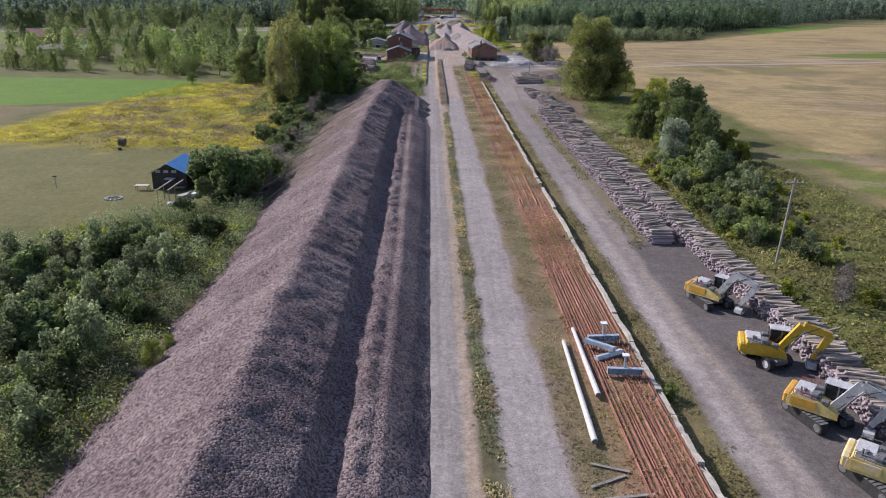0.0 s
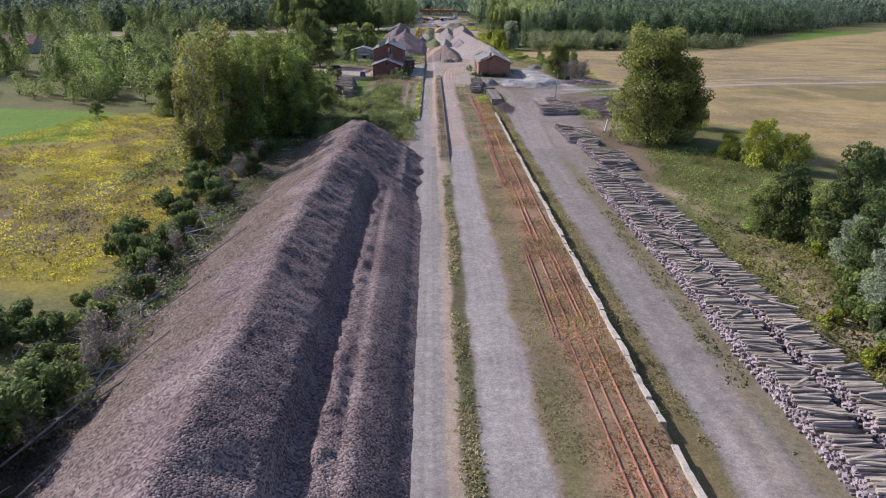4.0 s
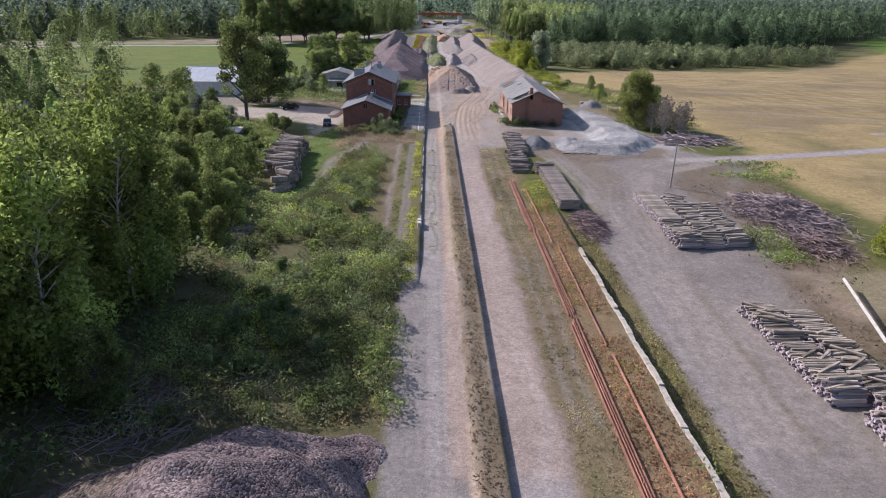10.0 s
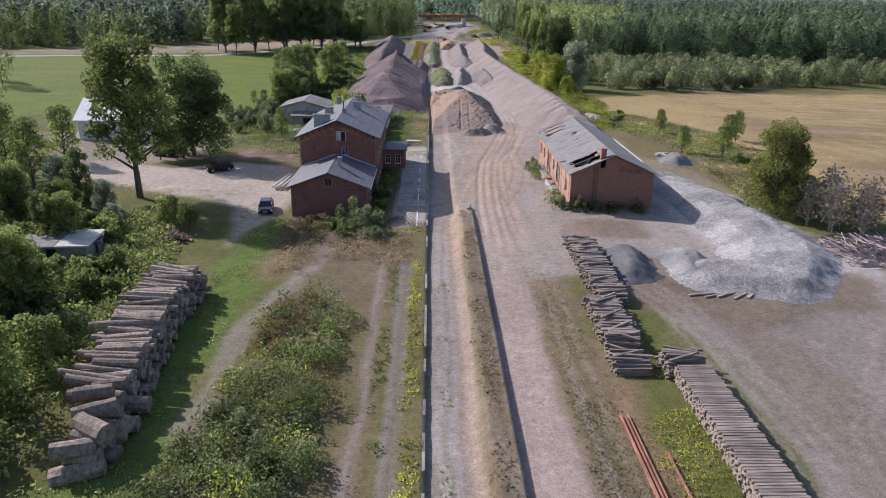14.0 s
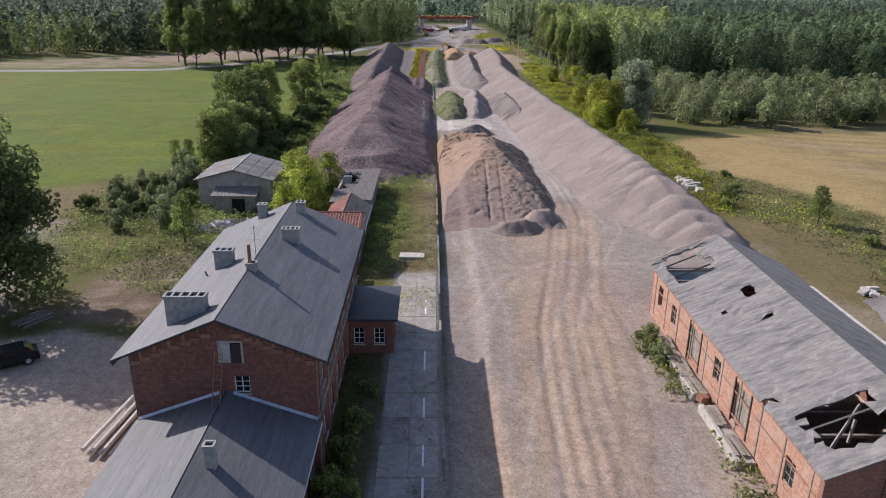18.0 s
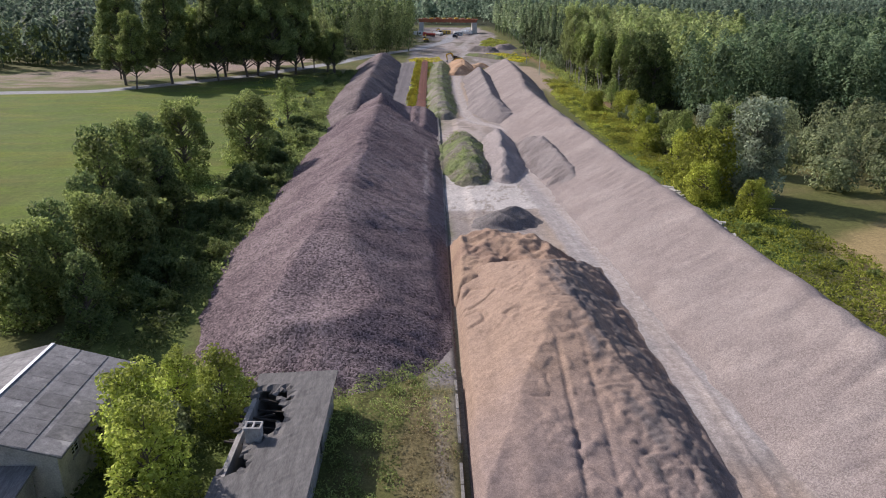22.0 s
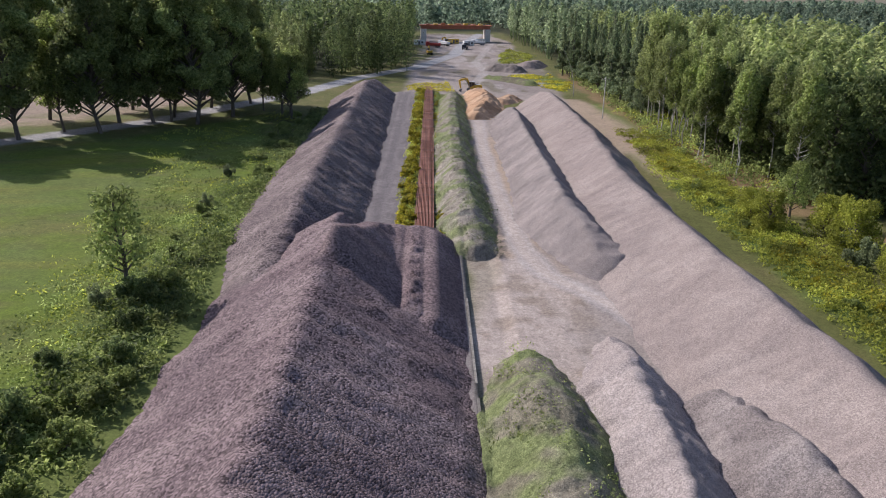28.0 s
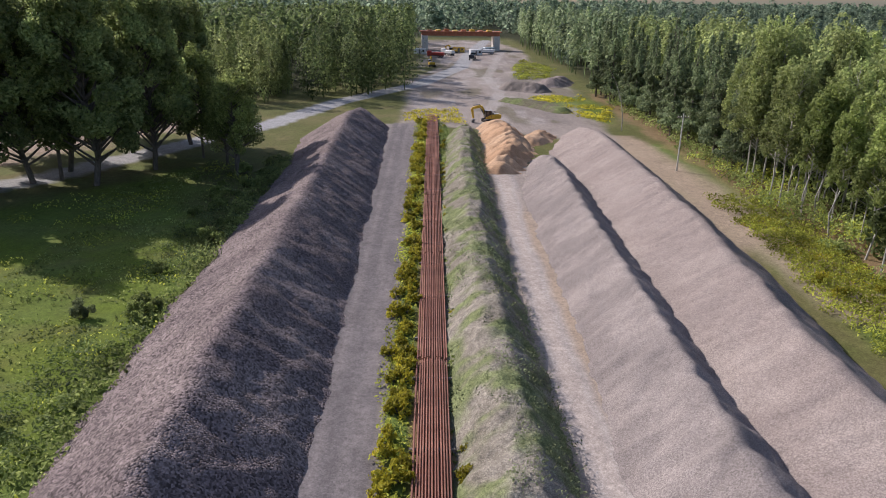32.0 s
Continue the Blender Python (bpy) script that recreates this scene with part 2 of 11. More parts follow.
def leafy(name, dark, light, warm=None, rough=0.6):
    """Leaves: each clump and each plant a little different, with some light coming through."""
    m, t, p = nodes_of(name)
    g = add(t, "ShaderNodeNewGeometry")
    oi = add(t, "ShaderNodeObjectInfo")
    c = mixc(t, g.outputs["Random Per Island"], dark, light)
    if warm:
        tc = add(t, "ShaderNodeTexCoord")
        n = add(t, "ShaderNodeTexNoise", Scale=0.25, Detail=2.0)
        t.links.new(tc.outputs["Object"], n.inputs["Vector"])
        c = mixc(t, ramp(t, n.outputs[0], 0.52, 0.72), c, warm)
    place = add(t, "ShaderNodeTexCoord")
    stand = add(t, "ShaderNodeTexNoise", Scale=0.16, Detail=2.0)
    t.links.new(place.outputs["Object"], stand.inputs["Vector"])
    c = mixc(t, 0.55, c, ramp(t, stand.outputs[0], 0.3, 0.7), "OVERLAY")
    hsv = add(t, "ShaderNodeHueSaturation")
    mr = add(t, "ShaderNodeMapRange")
    mr.inputs[3].default_value, mr.inputs[4].default_value = 0.72, 1.28
    t.links.new(oi.outputs["Random"], mr.inputs[0])
    t.links.new(mr.outputs[0], hsv.inputs["Value"])
    t.links.new(c, hsv.inputs["Color"])
    t.links.new(hsv.outputs[0], p.inputs["Base Color"])
    p.inputs["Roughness"].default_value = rough
    p.inputs["Specular IOR Level"].default_value = 0.12
    tr = add(t, "ShaderNodeBsdfTranslucent")
    br = add(t, "ShaderNodeHueSaturation")
    br.inputs["Value"].default_value, br.inputs["Saturation"].default_value = 1.4, 1.0
    t.links.new(hsv.outputs[0], br.inputs["Color"])
    t.links.new(br.outputs[0], tr.inputs[0])
    mx = add(t, "ShaderNodeMixShader", Fac=0.48)
    t.links.new(p.outputs[0], mx.inputs[1])
    t.links.new(tr.outputs[0], mx.inputs[2])
    t.links.new(mx.outputs[0], t.nodes["Material Output"].inputs[0])
    return m


GROUND = toned("ground_soil", amount=0.50, fine=0.16, bump=0.6, dist=0.04, streak=0.07, grit=0.4, mid=0.32)
PURPLE = toned("purple_gravel", stone=0.135, amount=0.36, bump=1.0, dist=0.07, contrast=(0.08, 0.92))
GREYFINE = toned("grey_fine_gravel", stone=0.07, amount=0.22, bump=0.8, dist=0.03, contrast=(0.32, 0.68), fine=0.14)
GREYSTONE = toned("grey_coarse_gravel", stone=0.08, amount=0.28, bump=0.9, dist=0.04, contrast=(0.28, 0.72))
GRIT = toned("pale_grit", stone=0.10, amount=0.42, bump=0.9, dist=0.05, contrast=(0.3, 0.72), fine=0.3, mid=0.35)
SANDY = toned("sand_and_soil", amount=0.36, fine=0.2, bump=0.6, dist=0.04, mid=0.24)
WEEDY = toned("weedy_soil", amount=0.85, fine=0.3, bump=1.0, dist=0.15)
WOOD_OLD = island("weathered_sleeper_wood", (0.135, 0.112, 0.088), (0.50, 0.42, 0.335), size=0.25, stretch=(0.25, 2, 2))
WOOD_BROWN = plain("brown_sleeper", (0.13, 0.105, 0.09), (0.34, 0.285, 0.245), size=0.25, stretch=(0.2, 2, 2), per_object=0.3, rough=0.9)
WOOD_PIECE = plain("weathered_sleeper", (0.150, 0.124, 0.100), (0.50, 0.422, 0.345), size=0.25, stretch=(0.2, 2, 2), per_object=0.42, rough=0.9)
LOG_CUT = plain("split_firewood", (0.22, 0.13, 0.085), (0.48, 0.33, 0.23), size=0.3, per_object=0.35, rough=0.9)
LOG = plain("log_bark", (0.125, 0.098, 0.080), (0.40, 0.325, 0.265), size=0.3, per_object=0.3, rough=0.95, bump=0.6, dist=0.02)
BARK = plain("bark", (0.06, 0.05, 0.04), (0.17, 0.145, 0.12), size=0.4, rough=0.95, bump=0.7, dist=0.03, stretch=(1, 1, 0.3))
BIRCH = plain("birch_bark", (0.20, 0.19, 0.17), (0.55, 0.52, 0.47), size=0.5, rough=0.8, stretch=(1, 1, 0.4))
DEADWOOD = island("dead_branches", (0.155, 0.118, 0.084), (0.37, 0.295, 0.22), size=0.4)
PALEPOLE = island("bleached_poles", (0.32, 0.285, 0.24), (0.66, 0.60, 0.52), size=0.4)
LEAF = leafy("green_leaves", (0.126, 0.168, 0.052), (0.335, 0.390, 0.132))
LEAF_LIME = leafy("robinia_leaves", (0.190, 0.232, 0.038), (0.420, 0.468, 0.115))
# bluer, greyer leaves for the far woods: distance haze painted into the colour
LEAF_HAZED = leafy("hazed_far_leaves", (0.085, 0.125, 0.078), (0.230, 0.290, 0.195))
LEAF_OAK = leafy("oak_leaves", (0.115, 0.134, 0.040), (0.300, 0.318, 0.098))
PALEBLUE = plain("pale_blue_plaster", (0.30, 0.38, 0.45), (0.46, 0.54, 0.60), size=0.7, rough=0.9, stain=(0.25, 0.26, 0.26))
LEAF_POPLAR = leafy("poplar_leaves", (0.122, 0.165, 0.044), (0.320, 0.378, 0.104))
LEAF_SILVER = leafy("silver_willow_leaves", (0.175, 0.21, 0.135), (0.375, 0.42, 0.295))
LEAF_MID = leafy("tree_leaves", (0.114, 0.148, 0.047), (0.298, 0.342, 0.114))
LEAF_ROAD = leafy("roadside_leaves", (0.100, 0.135, 0.050), (0.270, 0.310, 0.120))
LEAF_DARK = leafy("dark_leaves", (0.076, 0.112, 0.042), (0.212, 0.262, 0.100))
LEAF_ALDER = leafy("alder_leaves", (0.072, 0.112, 0.058), (0.200, 0.262, 0.138))
STRAW = leafy("straw_grass", (0.215, 0.178, 0.092), (0.42, 0.36, 0.20))
LEAF_YELLOW = leafy("yellowing_leaves", (0.195, 0.225, 0.036), (0.430, 0.450, 0.085))
LEAF_OLIVE = leafy("olive_scrub_leaves", (0.098, 0.118, 0.058), (0.242, 0.268, 0.138))
LEAF_AUTUMN = leafy("oak_leaves_turning", (0.125, 0.135, 0.042), (0.310, 0.300, 0.100))
LEAF_GREY = leafy("silvery_leaves", (0.126, 0.154, 0.078), (0.300, 0.345, 0.180))
LEAF_BIRCH = leafy("birch_leaves", (0.155, 0.196, 0.070), (0.360, 0.405, 0.160))
LEAF_PINE = leafy("pine_needles", (0.100, 0.140, 0.075), (0.260, 0.310, 0.165))
FLOWER = leafy("goldenrod", (0.22, 0.215, 0.026), (0.50, 0.435, 0.045))
TWIG = leafy("bare_twigs", (0.130, 0.108, 0.088), (0.30, 0.26, 0.22))
DRY_RED = leafy("rusty_dry_grass", (0.20, 0.115, 0.065), (0.40, 0.25, 0.145))
DRY = leafy("dry_stems", (0.15, 0.115, 0.075), (0.34, 0.27, 0.18))
BRICK = plain("red_brick", (0.16, 0.060, 0.045), (0.30, 0.125, 0.09), size=0.5, rough=0.9, stain=(0.10, 0.07, 0.06), per_object=0.12)
BRICK_OLD = plain("worn_orange_brick", (0.22, 0.10, 0.07), (0.42, 0.22, 0.15), size=0.4, rough=0.9, stain=(0.34, 0.28, 0.23), per_object=0.15)
FELT = plain("grey_roofing_felt", (0.090, 0.098, 0.110), (0.150, 0.157, 0.172), size=0.8, rough=0.7, bump=0.3, stretch=(2.2, 0.2, 1), stain=(0.18, 0.185, 0.195), stain_at=(0.6, 0.8))
FELT_OLD = plain("weathered_roofing_felt", (0.138, 0.133, 0.129), (0.285, 0.275, 0.265), size=0.5, rough=0.9, bump=0.2, stretch=(0.35, 2.0, 1), stain=(0.105, 0.104, 0.104), stain_at=(0.5, 0.66))
FELT_DARK = plain("dark_roofing_felt", (0.030, 0.042, 0.055), (0.055, 0.07, 0.09), size=0.8, rough=0.6, bump=0.15)
TIN = plain("metal_flashing", (0.42, 0.44, 0.46), (0.62, 0.64, 0.66), size=0.5, rough=0.4, metal=0.7, bump=0.1)
ROOF_TILE = plain("red_clay_tile", (0.135, 0.055, 0.045), (0.31, 0.130, 0.100), size=0.3, rough=0.85, per_object=0.35, stain=(0.27, 0.19, 0.165), stain_at=(0.52, 0.7))
RENDERED = plain("old_cement_render", (0.25, 0.235, 0.21), (0.42, 0.39, 0.35), size=0.7, rough=0.95, stain=(0.16, 0.15, 0.13))
CONCRETE = plain("concrete", (0.36, 0.34, 0.31), (0.56, 0.53, 0.48), size=0.5, rough=0.9, stain=(0.27, 0.24, 0.2), per_object=0.12)
PLASTER = plain("pale_old_plaster", (0.40, 0.37, 0.32), (0.58, 0.54, 0.48), size=0.7, rough=0.95, stain=(0.24, 0.22, 0.19), stain_at=(0.55, 0.72))
SHEETROOF = plain("grey_sheet_roof", (0.115, 0.112, 0.110), (0.225, 0.218, 0.212), size=0.5, rough=0.85, bump=0.3, per_object=0.22, stain=(0.30, 0.29, 0.27), stain_at=(0.58, 0.68))
FELT_SHED = plain("brown_grey_felt", (0.085, 0.080, 0.075), (0.165, 0.155, 0.145), size=0.5, rough=0.9, bump=0.3, stretch=(1.6, 0.3, 1), stain=(0.05, 0.046, 0.043), stain_at=(0.55, 0.7))
CHIMNEY = plain("cement_chimney", (0.27, 0.26, 0.25), (0.44, 0.43, 0.41), size=0.35, rough=0.95, stain=(0.16, 0.15, 0.14))
WHITE = plain("white_plaster", (0.62, 0.62, 0.60), (0.80, 0.80, 0.78), size=1.0, rough=0.8)
WHITE_ROOF = plain("pale_sheet_roof", (0.60, 0.61, 0.62), (0.78, 0.79, 0.80), size=1.0, rough=0.45, bump=0.1)
BLACK = plain("black_void", (0.008, 0.008, 0.008), (0.02, 0.02, 0.02), size=0.3, rough=0.9)
DARKWOOD = plain("dark_old_timber", (0.03, 0.026, 0.022), (0.085, 0.07, 0.058), size=0.3, rough=0.9, stretch=(0.3, 1, 1))
GREYWOOD = plain("grey_timber", (0.17, 0.15, 0.13), (0.33, 0.30, 0.26), size=0.3, rough=0.9, stretch=(0.3, 1, 1), per_object=0.2)
TARP = plain("blue_tarpaulin", (0.02, 0.16, 0.42), (0.05, 0.27, 0.60), size=0.6, rough=0.45, bump=0.5, dist=0.05)
RUST = plain("rusty_rail", (0.225, 0.098, 0.066), (0.42, 0.208, 0.146), size=0.4, rough=0.8, metal=0.2, stretch=(1, 0.15, 1), per_object=0.25)
POLEWOOD = plain("pole_wood", (0.24, 0.21, 0.18), (0.42, 0.38, 0.33), size=0.3, rough=0.9, stretch=(1, 1, 0.15))
POLECON = plain("pole_concrete", (0.50, 0.48, 0.44), (0.68, 0.65, 0.6), size=0.4, rough=0.85)
YELLOW = plain("yellow_machine_paint", (0.50, 0.30, 0.02), (0.68, 0.44, 0.04), size=0.6, rough=0.4, bump=0.05, stain=(0.30, 0.22, 0.08), stain_at=(0.6, 0.8))
ORANGE = plain("orange_yellow_paint", (0.52, 0.27, 0.03), (0.68, 0.38, 0.06), size=0.6, rough=0.4, bump=0.05, stain=(0.33, 0.22, 0.1), stain_at=(0.6, 0.8))
STEEL = plain("dusty_grey_steel", (0.10, 0.10, 0.105), (0.24, 0.235, 0.23), size=0.3, rough=0.65, metal=0.3)
GREYPAINT = plain("light_grey_machine_paint", (0.34, 0.34, 0.34), (0.58, 0.57, 0.56), size=0.4, rough=0.5)
RUBBER = plain("rubber", (0.018, 0.017, 0.016), (0.05, 0.046, 0.042), size=0.2, rough=0.85)
BLUEGREY = plain("galvanised_blue_grey", (0.34, 0.42, 0.50), (0.55, 0.62, 0.68), size=0.4, rough=0.45, metal=0.4)
WHITEPAINT = plain("white_paint", (0.66, 0.66, 0.65), (0.80, 0.80, 0.79), size=0.4, rough=0.5)
REDPAINT = plain("red_paint", (0.35, 0.04, 0.03), (0.5, 0.07, 0.05), size=0.4, rough=0.5)
BRIDGE_STEEL = plain("rust_red_bridge_steel", (0.30, 0.09, 0.045), (0.45, 0.16, 0.08), size=2.0, rough=0.7)
CAR_DARK = plain("dark_blue_car_paint", (0.008, 0.012, 0.022), (0.016, 0.022, 0.035), size=1.0, rough=0.2, bump=0)
CAR_GREEN = plain("dark_green_car_paint", (0.012, 0.018, 0.018), (0.02, 0.03, 0.03), size=1.0, rough=0.25, bump=0)
CAR_SILVER = plain("silver_car_paint", (0.42, 0.43, 0.45), (0.52, 0.53, 0.55), size=1.0, rough=0.3, metal=0.5, bump=0)
GLASS_DARK = plain("dark_glass", (0.01, 0.012, 0.014), (0.02, 0.023, 0.026), size=1.0, rough=0.08, bump=0)

# ---------------------------------------------------------------- the ground: one sheet to the horizon
def spaced(stops):
    """Coordinates from (start, step) pairs; the last pair only ends it."""
    out = []
    for (a, st), (b, _) in zip(stops, stops[1:]):
        n = max(1, round((b - a) / st))
        out += [a + (b - a) * k / n for k in range(n)]
    return np.array(out + [stops[-1][0]])


def terrain(x, y):
    """Height of the ground."""
    z = 0.10 * fbm(x, y, 9, 3, 3) + 0.5 * fbm(x, y, 60, 2, 5) * sstep(35, 90, np.abs(x))
    yard = sstep(17.25, 17.45, x) * (1 - sstep(225, 270, y))
    z = z - 1.0 * yard * (1 - 0.5 * sstep(60, 120, x))
    strip = (sstep(2.5, 3.1, x) - sstep(4.66, 4.70, x)) * sstep(186, 196, y) * (1 - sstep(318, 324, y))
    z = z + 0.5 * strip
    bed = (sstep(-1.22, -1.18, x) - sstep(1.5, 3.0, x)) * sstep(228, 240, y) * (1 - sstep(520, 540, y))
    z = z - 0.35 * bed
    plat = (sstep(-9.5, -8.5, x) - sstep(-1.22, -1.18, x)) * sstep(300, 330, y) * (1 - sstep(398, 402, y))
    z = z + 0.35 * plat
    ditch = np.exp(-((x - 37.5 - 0.01 * (y - 120)) / 2.2) ** 2) * sstep(40, 60, y) * (1 - sstep(200, 215, y))
    bend = np.interp(y, [240, 300, 320, 336, 349, 362, 382, 400, 430, 470], [6.8, 7.8, 7.9, 8.2, 9.6, 12.5, 16.2, 16.4, 14.0, 12.0])
    ruts = sum(np.exp(-((x - bend - q + 0.35 * fbm(y * 0 + q, y, 14, 2, 6)) / 0.3) ** 2) * d for q, d in ((-2.0, 0.16), (-0.9, 0.09), (0.3, 0.10), (1.4, 0.13), (2.5, 0.07)))
    z = z - ruts * sstep(304, 316, y) * (1 - sstep(395, 420, y))
    return z - 0.5 * ditch


def along(x, y, pts):
    """Distance from a line through pts, and how far along it one is (0 to 1)."""
    best, pos = np.full(x.shape, 1e9), np.zeros(x.shape)
    n = len(pts) - 1
    for k, ((ax, ay), (bx, by)) in enumerate(zip(pts, pts[1:])):
        dx, dy = bx - ax, by - ay
        u = np.clip(((x - ax) * dx + (y - ay) * dy) / (dx * dx + dy * dy), 0, 1)
        d = np.hypot(x - ax - u * dx, y - ay - u * dy)
        pos = np.where(d < best, (k + u) / n, pos)
        best = np.minimum(best, d)
    return best, pos


def inside(x, y, poly):
    """Signed distance to a polygon, positive inside."""
    d, _ = along(x, y, list(poly) + [poly[0]])
    r = np.zeros(x.shape, bool)
    for (ax, ay), (bx, by) in zip(poly, list(poly[1:]) + [poly[0]]):
        r ^= ((ay > y) != (by > y)) & (x < (bx - ax) * (y - ay) / (by - ay + 1e-9) + ax)
    return np.where(r, d, -d)


TONES = dict(crop=(0.105, 0.185, 0.022), grass=(0.105, 0.112, 0.036), lush=(0.104, 0.146, 0.034), meadow=(0.112, 0.156, 0.020), dry=(0.170, 0.135, 0.070),
             brown=(0.150, 0.115, 0.078), gravel=(0.298, 0.264, 0.248), sandlane=(0.410, 0.350, 0.305), soil=(0.235, 0.182, 0.152), lawn=(0.150, 0.140, 0.055), tan=(0.335, 0.262, 0.195), dirt=(0.230, 0.205, 0.190),
             yard=(0.214, 0.186, 0.168), pale=(0.385, 0.355, 0.330), stubble=(0.325, 0.245, 0.115), goldenrod=(0.265, 0.212, 0.032),
             scrub=(0.105, 0.095, 0.050), pink=(0.330, 0.250, 0.208), asphalt=(0.300, 0.300, 0.300),
             lane=(0.395, 0.290, 0.212), rusty=(0.275, 0.165, 0.105), forest_shade=(0.035, 0.040, 0.018), lane_grey=(0.150, 0.136, 0.136), soot=(0.125, 0.110, 0.103), mud=(0.450, 0.415, 0.380), worn=(0.278, 0.240, 0.212), grey=(0.350, 0.325, 0.310))
ROAD = [(-330, 520), (-200, 540), (-101, 564), (-67, 605), (-42, 657), (-31, 695), (-10, 738), (6, 800), (14, 880), (30, 990)]
HAUL = [(17, 392), (16.2, 420), (14.9, 446), (13.7, 463), (12.5, 480), (13.0, 489), (15.3, 495), (15.4, 501), (12.0, 508), (7.5, 515), (5.8, 522), (4.9, 545), (5.0, 584), (6.0, 606), (6.0, 640)]
LANE = [(24, 262), (30, 283), (44, 288), (60, 291), (100, 303), (200, 325), (420, 360)]


def tone_at(x, y):
    """The ground's own colour, zone by zone; the far woods' floor carries painted shade."""
    w1, w2 = fbm(x, y, 6, 3, 11), fbm(x, y, 2.6, 2, 23)
    wob = w1 * 0.9 + w2 * 0.35
    c = np.empty(x.shape + (3,))
    c[:] = TONES["grass"]

    def lay(mask, tone, strength=1.0):
        m = (np.clip(mask, 0, 1) * strength)[..., None]
        c[:] = c * (1 - m) + np.array(TONES[tone]) * m

    def band(x0, x1, y0, y1, tone, soft=0.5, wobble=0.6, strength=1.0):
        u = x + wob * wobble
        v = y + wob * wobble * 2
        lay(sstep(x0 - soft, x0 + soft, u) * (1 - sstep(x1 - soft, x1 + soft, u)) * sstep(y0 - 2 * soft, y0 + 2 * soft, v) * (1 - sstep(y1 - 2 * soft, y1 + 2 * soft, v)), tone, strength)

    def patch(poly, tone, soft=1.5, wobble=1.5, strength=1.0):
        lay(sstep(-soft, soft, inside(x, y, poly) + wob * wobble), tone, strength)

    def trail(pts, half, tone, soft=0.5, wobble=0.4, strength=1.0):
        lay(1 - sstep(half - soft, half + soft, along(x, y, pts)[0] + wob * wobble), tone, strength)
    lay(sstep(-0.2, 0.6, w1), "dry", 0.45)
    # left: lawns, goldenrod, green strips
    patch([(-200, 80), (-45, 84), (-30, 96), (-34, 130), (-90, 150), (-200, 150)], "lawn", 3, 3, 0.8)
    patch([(-95, 138), (-80, 236), (-45, 240), (-28, 205), (-32, 130), (-60, 132)], "goldenrod", 3, 5, 0.75)
    patch([(-75, 165), (-45, 175), (-40, 140), (-62, 142)], "brown", 3, 4, 0.7)
    patch([(-300, 196), (-105, 184), (-66, 206), (-76, 240), (-300, 262)], "crop", 1, 1)
    patch([(196, 404), (290, 700), (760, 700), (760, 380)], "crop", 3, 3)
    trail([(120, 398), (196, 402), (420, 388)], 1.2, "brown", 0.8, 1, 0.7)
    patch([(-240, 150), (-100, 150), (-92, 182), (-240, 190)], "dry", 2, 3, 0.8)
    patch([(-140, 152), (-108, 152), (-108, 172), (-140, 172)], "meadow", 2, 2, 0.9)
    band(-27, -20, 20, 215, "scrub", 1.5, 2)
    patch([(-34, 205), (-2, 196), (-2, 245), (-9, 300), (-20, 262), (-34, 232)], "scrub", 2, 2, 0.8)
    patch([(-9, 235), (-1.3, 232), (-1.3, 300), (-8, 310)], "dry", 1, 1.5, 0.6)
    band(-23, -18, 262, 315, "lush", 1, 1)
    band(-19, -1.4, 298, 326, "dry", 1, 2, 0.75)
    band(-15, -3, 289, 307, "brown", 1, 2, 0.8)
    trail([(-17, 270), (-17.2, 286), (-13.5, 300), (-11, 316)], 0.8, "worn", 0.6, 0.8, 0.6)
    band(-8, -1.4, 322, 352, "scrub", 0.6, 1, 0.8)
    band(-4.8, -1.4, 352, 398, "dry", 0.6, 1, 0.7)
    band(-2.9, -2.2, 362, 398, "worn", 0.3, 0.6, 0.5)
    band(-5.6, -1.4, 314, 362, "grey", 0.3, 0.5, 0.75)
    lay(sstep(0.1, 0.35, fbm(x, y, 1.4, 3, 67)) * sstep(-5.8, -5.2, x) * (1 - sstep(-1.5, -1.3, x)) * sstep(312, 316, y) * (1 - sstep(360, 364, y)), "brown", 0.6)
    band(-4.4, -1.4, 236, 300, "grass", 0.3, 0.8, 0.6)
    band(-3.0, -1.4, 236, 300, "dry", 0.3, 0.8, 0.5)
    patch([(-60, 340), (-58, 350), (-43, 344), (-33, 349), (-20, 344), (-20, 322), (-24, 305), (-27, 322), (-40, 330)], "sandlane", 0.8, 1, 0.85)
    patch([(-80, 375), (-58, 342), (-40, 352), (-48, 380)], "worn", 1, 1, 0.7)
    patch([(-66, 380), (-46, 384), (-46, 396), (-66, 398)], "dry", 2, 2, 0.9)
    patch([(-35, 350), (-20, 348), (-20, 368), (-30, 370), (-36, 364)], "brown", 1.5, 2)
    lay(sstep(-0.1, 0.3, fbm(x, y, 1.6, 2, 66)) * sstep(-36, -34, x) * (1 - sstep(-21, -19.5, x)) * sstep(349, 352, y) * (1 - sstep(367, 371, y)), "pink", 0.45)
    patch([(-36, 382), (-20, 372), (-10, 366), (-10, 400), (-36, 400)], "lush", 2, 2, 0.6)
    # left: the meadow ahead
    patch([(-300, 400), (-60, 395), (-40, 412), (-31, 470), (-28, 560), (-45, 615), (-75, 575), (-300, 510)], "meadow", 3, 2)
    patch([(-300, 530), (-110, 574), (-76, 617), (-52, 670), (-66, 690), (-110, 640), (-170, 590), (-300, 560)], "pink", 3, 5, 0.8)
    lay(sstep(-0.1, 0.5, fbm(x, y, 5, 3, 52)) * (1 - sstep(-34, -30, x)) * sstep(395, 410, y) * (1 - sstep(600, 640, y)), "lush", 0.6)
